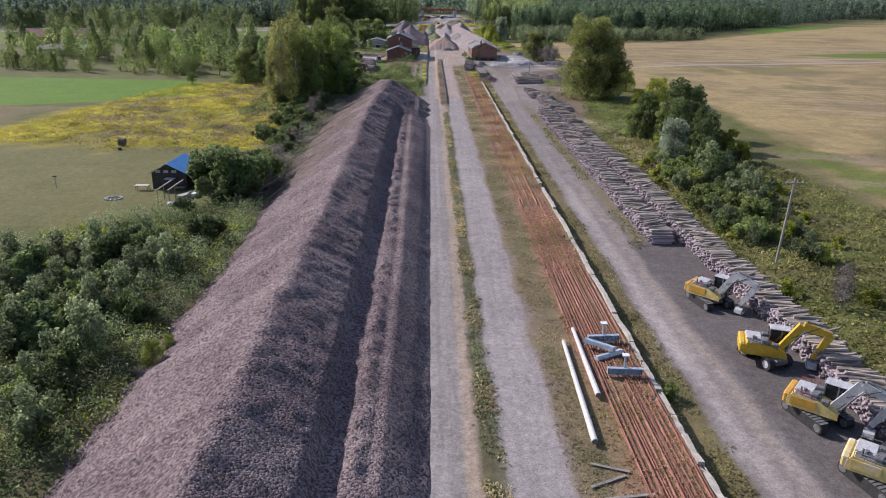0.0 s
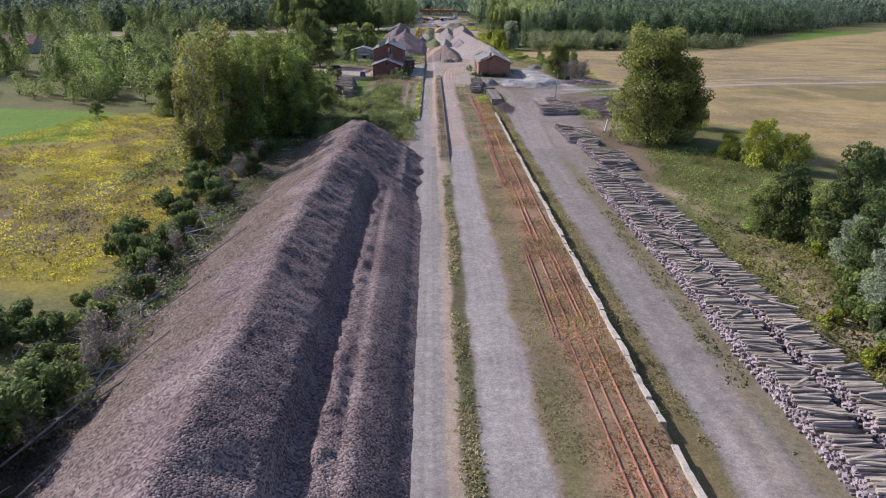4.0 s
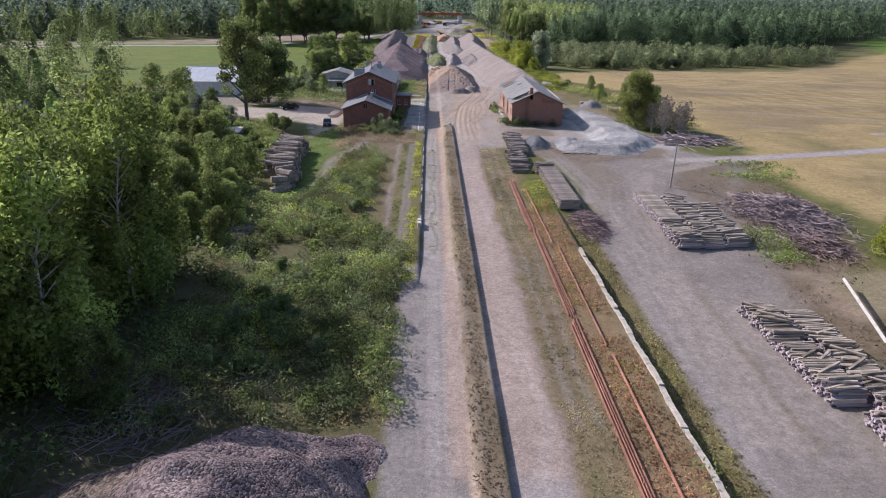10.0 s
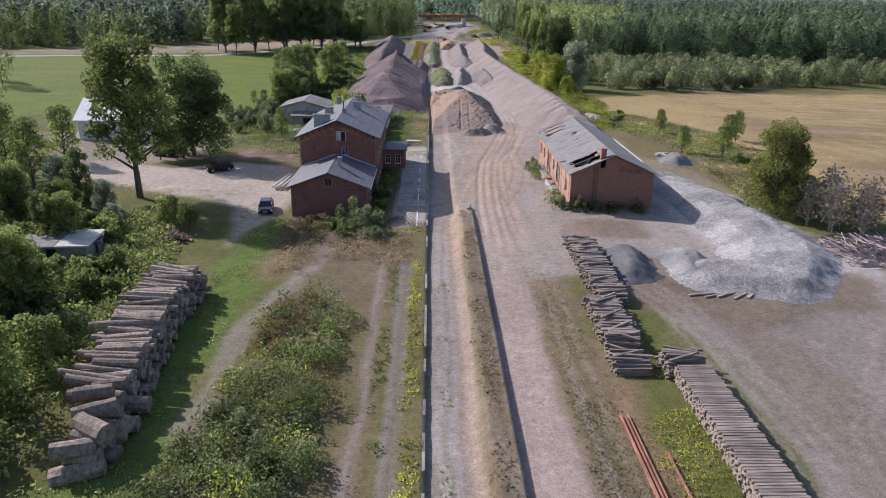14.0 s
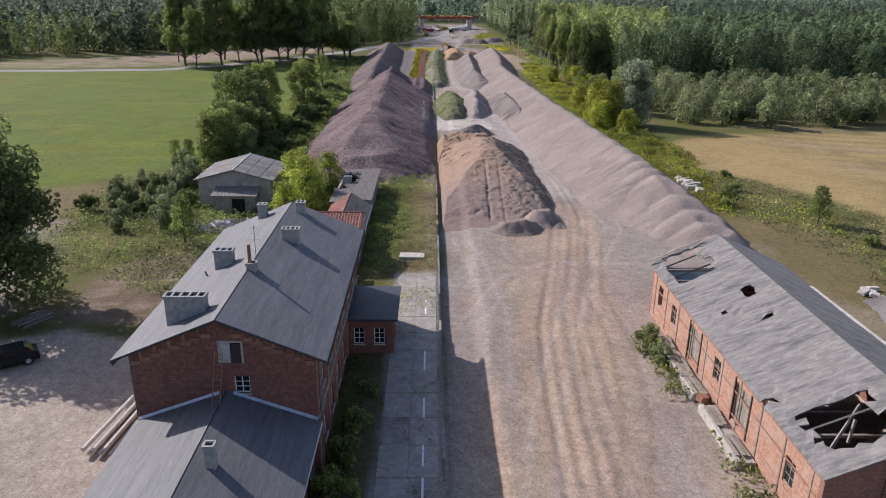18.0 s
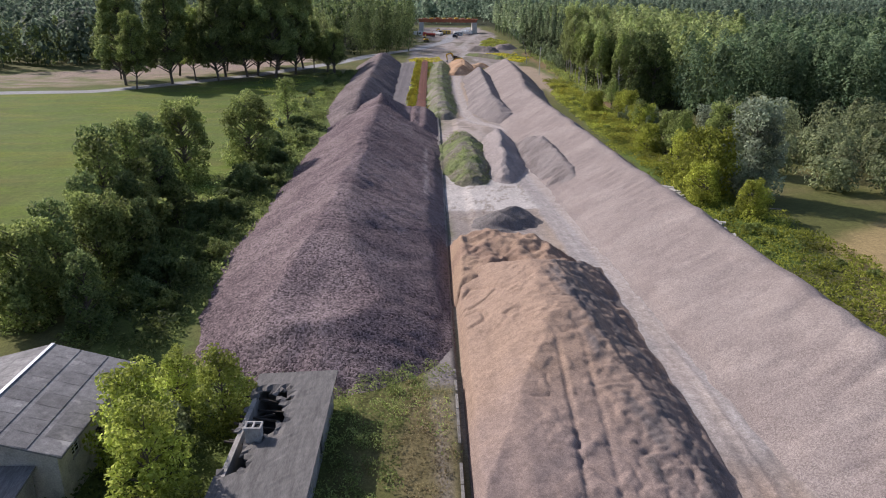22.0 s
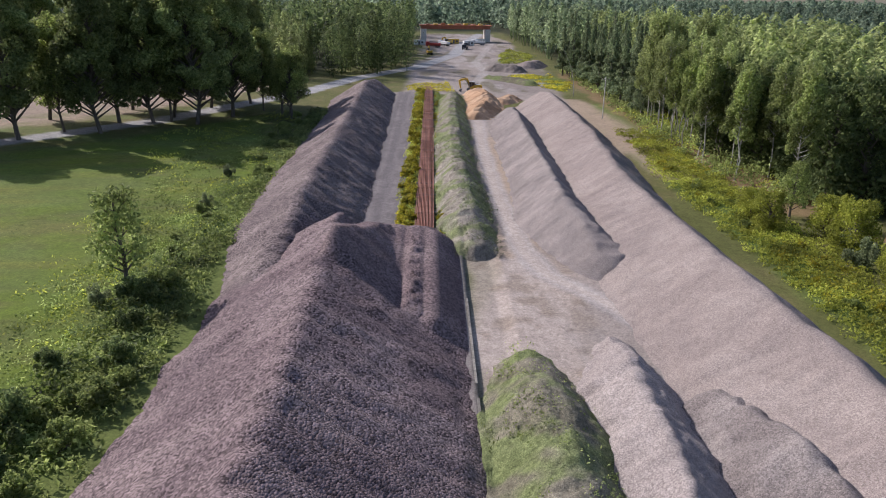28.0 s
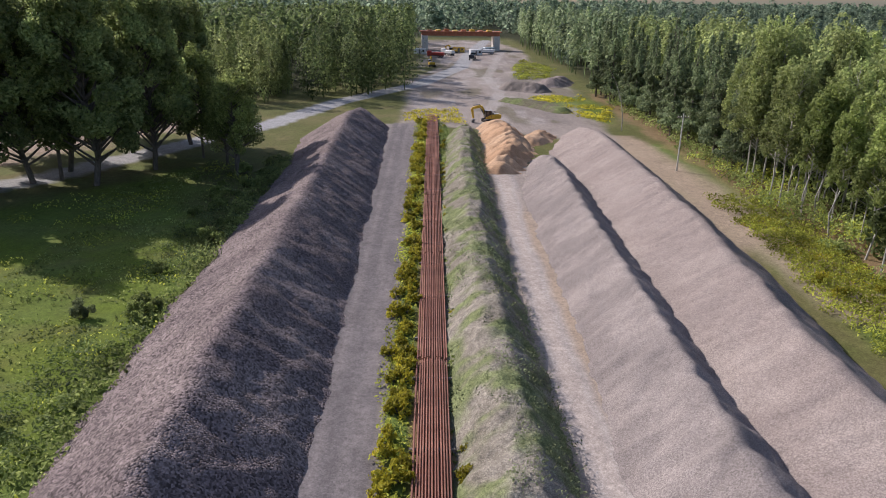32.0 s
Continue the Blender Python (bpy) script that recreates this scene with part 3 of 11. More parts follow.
    lay(sstep(0.1, 0.5, fbm(x, y * 0.7, 2.2, 2, 53)) * (1 - sstep(-34, -30, x)) * sstep(395, 410, y) * (1 - sstep(600, 640, y)), "dry", 0.12)
    lay(sstep(-34, -40, x) * sstep(420, 450, y) * (1 - sstep(600, 640, y)) * sstep(-0.1, 0.5, fbm(x * 0.35, y, 6, 3, 49)), "dry", 0.18)
    mown = (1 - sstep(-36, -31, x)) * sstep(395, 410, y) * (1 - sstep(590, 610, y))
    lay(mown * sstep(0.0, 0.4, fbm(x, y * 0.7, 3, 3, 77)), "grass", 0.4)
    lay(mown * sstep(0.1, 0.4, fbm(x * 0.4, y, 2, 3, 78)), "lawn", 0.3)
    band(-31, -23, 400, 660, "lush", 1.5, 2, 0.7)
    # the track beds and roads down the middle
    band(-3.0, 3.4, 20, 236, "dirt", 0.2, 0.3)
    band(-0.5, 1.7, 20, 236, "gravel", 0.5, 0.4, 0.6)
    band(2.3, 3.35, 20, 206, "tan", 0.22, 0.3, 0.9)
    for q in (-1.5, -0.4, 0.8, 1.5):
        band(q - 0.1, q + 0.1, 20, 236, "yard", 0.1, 0.2, 0.6)
    band(3.3, 4.75, 20, 176, "scrub", 0.25, 0.6)
    band(4.6, 5.0, 20, 200, "dirt", 0.2, 0.4)
    band(2.4, 4.2, 176, 200, "tan", 0.6, 0.6, 0.9)
    band(4.75, 8.8, 20, 330, "gravel", 0.22, 0.35)
    for q, a in ((4.9, 0.5), (6.5, 0.35), (8.1, 0.5)):
        band(q - 0.12, q + 0.12, 20, 330, "dirt", 0.1, 0.25, a)
    band(5.6, 6.0, 20, 330, "dirt", 0.3, 0.4, 0.45)
    band(7.2, 7.5, 20, 330, "dirt", 0.3, 0.4, 0.45)
    band(-1.2, 1.3, 232, 335, "gravel", 0.4, 0.4)
    band(-1.2, -0.4, 250, 320, "grass", 0.4, 1.0, 0.3)
    band(1.3, 2.6, 200, 318, "pink", 0.4, 0.3, 0.9)
    band(0.3, 0.6, 240, 318, "grass", 0.2, 0.7, 0.5)
    band(2.7, 4.66, 188, 322, "brown", 0.3, 0.4, 0.9)
    band(4.7, 8.9, 200, 335, "pink", 0.6, 0.5, 0.75)
    band(-6.6, -5.2, 244, 302, "brown", 0.3, 0.6, 0.9)
    band(-6.2, -5.6, 244, 302, "worn", 0.3, 0.6, 0.6)
    band(-4.2, -3.0, 232, 302, "dirt", 0.25, 0.5, 0.75)
    band(-3.7, -3.2, 232, 302, "brown", 0.25, 0.5, 0.6)
    band(8.6, 17.2, 20, 300, "soil", 0.5, 0.5)
    band(9.0, 17, 20, 300, "dry", 0.6, 1.5, 0.8)
    lay(sstep(0.0, 0.4, fbm(x, y * 0.4, 3, 3, 72)) * sstep(9, 9.6, x) * (1 - sstep(16.6, 17.2, x)) * (1 - sstep(295, 305, y)), "grass", 0.4)
    band(11.6, 16.8, 20, 175, "rusty", 0.6, 0.8, 0.55)
    band(12.5, 17.5, 175, 262, "dry", 0.8, 1.5, 0.6)
    band(9.2, 13.0, 205, 298, "brown", 0.6, 1.2, 0.4)
    band(9.8, 10.3, 205, 305, "worn", 0.2, 0.5, 0.5)
    band(11.2, 11.7, 205, 305, "worn", 0.2, 0.5, 0.4)
    band(11.9, 16.5, 170, 275, "rusty", 0.8, 1.5, 0.35)
    band(14.0, 19, 255, 285, "grass", 1, 1.2)
    # the yard road
    band(17.4, 20.2, 20, 255, "dry", 0.5, 0.8, 0.85)
    lay(sstep(0.0, 0.4, fbm(x, y * 0.5, 3, 2, 71)) * sstep(17.3, 17.6, x) * (1 - sstep(19.8, 20.4, x)) * (1 - sstep(250, 256, y)), "grass", 0.55)
    band(20.2, 25.0, 20, 255, "yard", 0.3, 0.4)
    band(24.3, 32.0, 20, 84, "soot", 0.6, 0.8)
    band(20.8, 22.2, 20, 250, "dirt", 0.5, 0.5, 0.8)
    band(23.0, 24.2, 20, 250, "dirt", 0.5, 0.5, 0.7)
    band(24.5, 37.0, 84, 215, "yard", 1.0, 1.5, 0.7)
    band(21.0, 22.4, 20, 110, "sandlane", 0.6, 0.5, 0.45)
    band(23.2, 24.2, 20, 110, "tan", 0.5, 0.5, 0.35)
    band(25.5, 27.2, 84, 200, "dry", 0.6, 1.5, 0.5)
    patch([(24, 200), (29, 186), (31, 214), (40, 236), (37, 262), (52, 290), (46, 300), (30, 312), (18, 318), (17, 300), (24, 280)], "yard", 1.5, 1.5)
    patch([(25, 210), (30, 195), (32, 225), (27, 250)], "worn", 4, 3, 0.6)
    trail([(33, 186), (40, 170), (42, 150), (40, 120)], 1.6, "tan", 1.2, 1.5, 0.7)
    trail([(44, 150), (50, 185), (47, 198)], 7, "grass", 5, 3, 0.6)
    patch([(37, 176), (42, 186), (44, 206), (42, 232), (52, 244), (54, 272), (44, 276), (38, 262), (36, 226)], "brown", 1.5, 2)
    patch([(38, 240), (43, 240), (43, 250), (39, 250)], "meadow", 1.5, 2, 0.9)
    patch([(46, 278), (58, 276), (60, 288), (48, 287)], "grass", 1.5, 2, 0.9)
    patch([(40, 225), (50, 228), (50, 236), (40, 236)], "tan", 1.5, 2, 0.5)
    patch([(19, 290), (27, 284), (40, 290), (44, 300), (32, 304), (20, 306)], "brown", 1.5, 2.5, 0.6)
    patch([(38, 262), (46, 270), (50, 286), (42, 286), (37, 274)], "brown", 1.5, 2, 0.7)
    for q in (-1.7, 0.2, 1.9):
        trail([(23.5 + q, 205), (25.5 + q, 240), (30 + q, 262), (37 + q, 278), (48, 287 - q)], 0.35, "worn", 0.4, 0.8, 0.7)
        trail([(22.5 + q, 225), (25 + q, 262), (24 + q, 284), (17 + q, 304), (12 + q, 318)], 0.3, "worn", 0.35, 0.8, 0.6)
    for q in (-0.7, 1.2):
        trail([(24.5 + q, 205), (26.5 + q, 240), (31 + q, 260), (39 + q, 277), (50, 286 - q)], 0.3, "brown", 0.35, 0.8, 0.6)
    trail(LANE, 2.2, "worn", 0.6, 0.4)
    # right: fields
    patch([(62, 60), (74, 150), (80, 220), (60, 240), (56, 280), (62, 300), (58, 330), (60, 380), (44, 412), (44, 432), (58, 442), (140, 448), (330, 640), (600, 900), (700, 300), (400, 20), (120, 30)], "stubble", 3, 2)
    lay(sstep(66, 80, x) * (1 - sstep(300, 330, y)) * sstep(0.05, 0.45, fbm(x * 0.6, y * 0.35, 9, 3, 47)), "grass", 0.55)
    lay(sstep(60, 75, x) * sstep(0.0, 0.5, fbm(x * 0.4, y, 16, 3, 48)), "brown", 0.5)
    trail([(78, 60), (74, 110), (74, 135)], 5, "meadow", 2, 3, 0.9)
    patch([(180, 362), (420, 460), (600, 470), (600, 380), (250, 330)], "meadow", 3, 2)
    trail([(97, 316), (140, 330), (240, 352), (420, 380)], 1.5, "pale", 0.8, 0.4, 0.6)
    lay(sstep(60, 75, x) * (1 - sstep(440, 470, y)) * (0.5 + 0.5 * np.sin((x * 0.5 + y * 0.12) * 2.2 + w1 * 2)) * sstep(-0.1, 0.5, fbm(x, y, 30, 3, 41)), "dry", 0.5)
    # the yard in front of the two buildings, and the worked ground beyond
    patch([(-1.1, 322), (20, 318), (19.5, 358), (22, 368), (32, 372), (34, 400), (30, 420), (16, 480), (12, 600), (10, 640), (2, 640), (3, 520), (-1.1, 500)], "worn", 1, 1)
    patch([(3, 318), (12, 322), (16, 360), (18, 385), (14, 430), (16, 470), (9, 500), (8, 590), (4, 600), (7, 500), (11, 450), (11, 400), (6, 372)], "tan", 1.5, 1.2, 0.75)
    patch([(22, 300), (27, 293), (35, 290), (44, 293), (50, 303), (45, 314), (43, 345), (34, 362), (30, 330)], "pale", 1.2, 1.4)
    patch([(-1.1, 440), (8, 440), (9, 462), (-1.1, 462)], "worn", 1, 1, 0.6)
    patch([(-1.1, 488), (9, 488), (8, 522), (-1.1, 522)], "sandlane", 1, 1, 0.7)
    patch([(-0.8, 466), (3, 462), (8, 466), (11, 465), (12.0, 447), (6, 446), (-0.7, 446)], "mud", 0.8, 1.6)
    cracks = np.abs(fbm(x * 1.3 + 0.4 * w2, y * 0.6, 3.0, 3, 54))
    lay((1 - sstep(0.015, 0.06, cracks)) * sstep(-1, 0, x) * (1 - sstep(11, 12.5, x)) * sstep(438, 443, y) * (1 - sstep(466, 470, y)), "brown", 0.5)
    lay(sstep(-1, 0, x) * (1 - sstep(9, 11, x)) * sstep(486, 492, y) * (1 - sstep(522, 530, y)) * sstep(0.0, 0.4, fbm(x, y, 2.0, 3, 44)), "brown", 0.45)
    band(-19, -8.8, 522, 660, "dirt", 0.4, 0.4)
    band(-14.5, -9.2, 522, 662, "lane_grey", 0.5, 0.4, 0.95)
    for q in (-12.9, -12.1, -11.3, -10.5, -9.9):
        band(q - 0.12, q + 0.12, 522, 662, "gravel", 0.12, 0.25, 0.3)
    band(-8.6, -2.0, 520, 668, "lush", 0.3, 0.4)
    band(-6.9, -4.2, 522, 660, "rusty", 0.2, 0.1)
    band(3.0, 7.2, 520, 640, "tan", 0.4, 0.3, 0.9)
    patch([(33, 424), (40, 424), (44, 440), (36, 480), (40, 560), (44, 640), (32, 640), (33, 560), (32, 470)], "lush", 1.5, 1.5)
    trail([(36, 560), (36, 610), (34, 640)], 4, "tan", 2, 1.5, 0.8)
    band(-3.4, -1.2, 399, 526, "dirt", 0.3, 0.2)
    patch([(8.5, 296), (18, 300), (20, 320), (12, 330), (6, 326)], "worn", 2.5, 2)
    patch([(13.2, 298), (14.6, 298), (14.4, 284), (12.6, 284)], "grass", 0.6, 0.8, 0.8)
    # wheel-worn dirt lane past the buildings, its ruts and the grey edges
    bend = np.interp(y, [200, 300, 320, 336, 349, 362, 382, 400, 430, 470, 520, 600], [6.8, 7.8, 7.9, 8.2, 9.6, 12.5, 16.2, 16.4, 14.0, 12.0, 6.5, 5.0])
    wide = np.interp(y, [200, 300, 336, 362, 400, 470, 520], [1.6, 2.6, 3.4, 4.0, 2.2, 1.6, 1.6])
    on = sstep(296, 316, y) * (1 - sstep(470, 520, y))
    lane = (1 - sstep(0.75, 1.25, np.abs(x - bend) / wide + 0.25 * w1 + 0.15 * w2)) * on
    lay(lane * (1 - sstep(385, 396, y)), "lane", 0.65)
    lay(lane * sstep(385, 396, y), "grey", 0.8)
    lay(np.exp(-((x - bend + 0.55 * wide) / 0.35) ** 2) * on, "yard", 0.25)
    lay(np.exp(-((x - bend - 0.5 * wide) / 0.3) ** 2) * on, "yard", 0.22)
    lay(np.exp(-((x - bend - 0.1 * wide + 0.4 * w1) / 0.25) ** 2) * on, "brown", 0.2)
    lay(np.exp(-((x - 1.9 - 0.25 * w1) / 0.9) ** 2) * sstep(300, 312, y) * (1 - sstep(334, 350, y)), "lane", 0.8)
    lay(sstep(0.0, 0.5, fbm(x, y, 5, 2, 58)) * sstep(12, 15, x) * (1 - sstep(24, 27, x)) * sstep(300, 306, y) * (1 - sstep(322, 326, y)), "brown", 0.6)
    patch([(24, 232), (36, 228), (44, 262), (57, 288), (46, 298), (30, 297), (22, 290), (23, 262)], "yard", 3, 3, 0.8)
    patch([(19, 291), (27, 285), (40, 290), (46, 300), (32, 303), (20, 306)], "brown", 1.2, 3, 0.75)
    patch([(39, 258), (46, 268), (52, 287), (43, 284), (37, 272)], "brown", 1.2, 2.5, 0.8)
    patch([(25, 262), (31, 262), (30, 284), (24, 286)], "brown", 1.5, 3, 0.5)
    for q in (-1.0, 0.4, 1.5):
        trail([(23.5 + q, 205), (25.5 + q, 240), (30 + q, 262), (37 + q, 278), (50, 287 - q)], 0.5, "worn", 0.4, 0.8, 0.8)
    for q in (-1.6, -0.4, 0.9, 2.0):
        trail([(22.6 + q, 215), (24.5 + q, 250), (29 + q, 270), (40 + q, 284 - q), (60, 291 - q)], 0.25, "worn", 0.25, 0.5, 0.5)
        trail([(22.0 + q, 240), (23.5 + q, 268), (22 + q, 290), (17 + q, 304), (12 + q, 316)], 0.25, "worn", 0.25, 0.5, 0.4)
    for pts in ([(36, 296), (30, 284), (27, 262), (24.5, 236)], [(50, 289), (38, 281), (32, 262), (29, 240)], [(42, 262), (37, 277), (28, 289), (19, 303)]):
        for q in (0.0, 1.0, 2.1):
            trail([(a_ + q, b_ + 0.4 * q) for a_, b_ in pts], 0.22, "soot", 0.22, 0.3, 0.3)
    rows_ = sstep(62, 72, x) * (1 - sstep(440, 470, y)) * sstep(-0.4, 0.2, fbm(x, y, 40, 2, 61))
    lay(rows_ * sstep(0.2, 0.9, np.sin((x * 0.30 + y * 0.95) * 1.25 + 0.8 * w1)), "brown", 0.4)
    lay(rows_ * sstep(0.4, 0.9, np.sin((x * 0.30 + y * 0.95) * 0.31 + 0.8 * w1)), "tan", 0.35)
    lay(sstep(60, 70, x) * sstep(0.0, 0.5, fbm(x, y, 7, 3, 62)), "dry", 0.45)
    lay((1 - sstep(-42, -36, x)) * sstep(395, 410, y) * (1 - sstep(590, 610, y)) * sstep(-0.2, 0.4, fbm(x * 0.5, y, 4, 3, 63)), "lush", 0.5)
    lay((1 - sstep(-42, -36, x)) * sstep(395, 410, y) * (1 - sstep(590, 610, y)) * sstep(0.1, 0.5, fbm(x * 0.3, y, 4, 2, 64)), "goldenrod", 0.15)
    trail(LANE[2:], 2.0, "worn", 0.5, 0.4)
    trail(LANE[2:], 1.2, "grey", 0.5, 0.4, 0.6)
    patch([(17, 350), (34, 350), (38, 372), (26, 376), (18, 370)], "worn", 1.5, 1.5)
    patch([(13, 305), (32, 303), (31, 325), (14, 325)], "worn", 1.5, 1.5, 0.9)
    patch([(15, 311), (25, 310.5), (26, 317.5), (17, 318)], "brown", 1.2, 2.0, 0.75)
    patch([(30, 332), (50, 330), (47, 380), (36, 386), (30, 374)], "dry", 2, 2.5, 0.8)
    trail(HAUL, 1.5, "grey", 0.7, 0.5, 0.9)
    trail(HAUL, 0.9, "sandlane", 0.6, 0.5, 0.8)
    patch([(43, 540), (52, 525), (54, 720), (42, 720), (41, 600)], "rusty", 1.5, 2, 0.5)
    patch([(30, 575), (36, 580), (38, 650), (28, 650)], "tan", 1.5, 2, 0.8)
    weave = x - bend + 1.5 * fbm(x * 0.5, y, 16, 2, 50)
    streak = fbm(weave * 0.8, y * 0.03 + 0.1 * x, 1.0, 3, 51)
    broad = fbm(x - bend, y * 0.35, 5, 3, 68)
    lot = sstep(-1.0, 1.0, x) * (1 - sstep(17, 21, x)) * sstep(296, 312, y) * (1 - sstep(395, 420, y))
    lay(lot * sstep(-0.1, 0.4, broad), "tan", 0.45)
    lay(lot * sstep(0.0, 0.4, -broad), "pink", 0.4)
    lay(lot * sstep(0.1, 0.4, fbm(x, y, 3.2, 3, 73)), "yard", 0.3)
    for q, wd in ((-3.2, 0.3), (-1.3, 0.34), (0.5, 0.26), (1.4, 0.36), (3.6, 0.3)):
        lane_x = bend + q + 1.6 * fbm(y * 0 + q * 3, y, 22, 2, 69)
        path = np.exp(-((x - lane_x) / wd) ** 2) + np.exp(-((x - lane_x - 1.7) / wd) ** 2)
        lay(path * lot * sstep(-0.2, 0.25, fbm(y * 0 + q, y, 10, 2, 70)), "yard" if q in (-3.2, 0.5) else "sandlane", 0.14)
    for pts, tone, a in (([(2, 318), (5, 336), (9.5, 352), (15, 366), (20, 378), (19, 400)], "sandlane", 0.5), ([(10, 318), (9, 338), (10, 354), (14, 370), (16.5, 392)], "yard", 0.5),
                         ([(1, 352), (5, 361), (11, 366), (18, 366), (27, 362)], "sandlane", 0.45), ([(4, 372), (7, 364), (12, 358), (19, 356)], "yard", 0.4),
                         ([(7, 322), (11, 334), (13, 346), (13, 358), (17, 376)], "brown", 0.4), ([(2, 340), (3, 352), (2, 366), (0.5, 374)], "pale", 0.4)):
        for q in (0.0, 1.8):
            trail([(a_ + q, b_ - 0.3 * q) for a_, b_ in pts], 0.24, tone, 0.22, 0.25, a)
    lanes = np.clip(sstep(-1.0, 0.5, x) * (1 - sstep(15, 19, x)) * sstep(300, 330, y) * (1 - sstep(420, 445, y)) * 0.6 + sstep(-0.8, 0, x) * (1 - sstep(8.4, 9.2, x)) * (1 - sstep(300, 330, y)) * 0.7 + sstep(20, 21, x) * (1 - sstep(24.4, 26, x)) * (1 - sstep(250, 262, y)) * 0.9, 0, 1)
    lay(lanes * sstep(0.05, 0.5, streak), "yard", 0.28)
    lay(lanes * sstep(0.05, 0.5, -streak), "pale", 0.25)
    # ahead: the junction and the bridge works
    patch([(-12, 662), (32, 640), (36, 690), (30, 720), (40, 745), (22, 760), (36, 800), (44, 900), (34, 990), (-10, 985), (-14, 900), (-2, 800), (-14, 745)], "worn", 2, 1.5)
    patch([(22, 690), (36, 665), (42, 690), (38, 715), (24, 712)], "meadow", 2, 2, 0.8)
    patch([(24, 755), (36, 760), (44, 800), (36, 840), (28, 800)], "meadow", 2, 2, 0.8)
    works = sstep(656, 668, y) * (1 - sstep(985, 1000, y)) * sstep(-14, -8, x) * (1 - sstep(36, 42, x))
    lay(works * sstep(0.0, 0.35, fbm(x, y * 0.5, 9, 3, 74)), "yard", 0.7)
    lay(works * sstep(0.05, 0.4, fbm(x, y * 0.5, 6, 3, 75)), "pale", 0.5)
    lay(works * sstep(0.2, 0.45, fbm(x, y * 0.4, 7, 3, 76)), "scrub", 0.6)
    for q in (-1.1, 0.0, 1.2):
        trail([(5 + q, 640), (9 + q, 680), (15 + q, 720), (14 + q, 760), (22 + q, 820), (30 + q, 880)], 0.5, "pale", 0.5, 0.6, 0.6)
        trail([(31 + q, 650), (27 + q, 690), (17 + q, 716), (4 + q, 740)], 0.45, "worn", 0.4, 0.6, 0.7)
    trail(ROAD, 3.4, "asphalt", 0.4, 0.1)
    # near-black ground: the shade inside the far woods is put into its colour
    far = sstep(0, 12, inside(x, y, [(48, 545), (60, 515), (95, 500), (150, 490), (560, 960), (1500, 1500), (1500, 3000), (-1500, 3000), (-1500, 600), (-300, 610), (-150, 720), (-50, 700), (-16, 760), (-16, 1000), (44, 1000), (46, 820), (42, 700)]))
    lay(far, "forest_shade")
    c *= (1 + 0.09 * w2 + 0.09 * w1)[..., None]
    return np.clip(c, 0.01, 0.9)


def build_ground():
    xs = spaced([(-1500, 60), (-400, 10), (-150, 2.2), (-60, 1.4), (-32, 0.6), (-10, 0.45), (-1.22, 0.04), (-1.18, 0.24), (4.66, 0.04), (4.70, 0.24), (9.2, 0.35), (17.25, 0.1), (17.45, 0.35), (26, 0.6), (40, 1.0), (62, 1.5), (150, 6), (400, 60), (1500, 60)])
    ys = spaced([(-60, 8), (20, 0.7), (560, 0.9), (690, 2.5), (800, 8), (1000, 40), (2600, 40)])
    X, Y = np.meshgrid(xs, ys)
    me = mesh_np("ground", np.stack([X, Y, terrain(X, Y)], -1).reshape(-1, 3), grid_faces(len(xs), len(ys)), True)
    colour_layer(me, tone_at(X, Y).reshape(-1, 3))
    me.materials.append(GROUND)
    tagged(new("ground", me), "grass, gravel tracks, bare dirt and stubble fields", "ground", kind="structure")


build_ground()


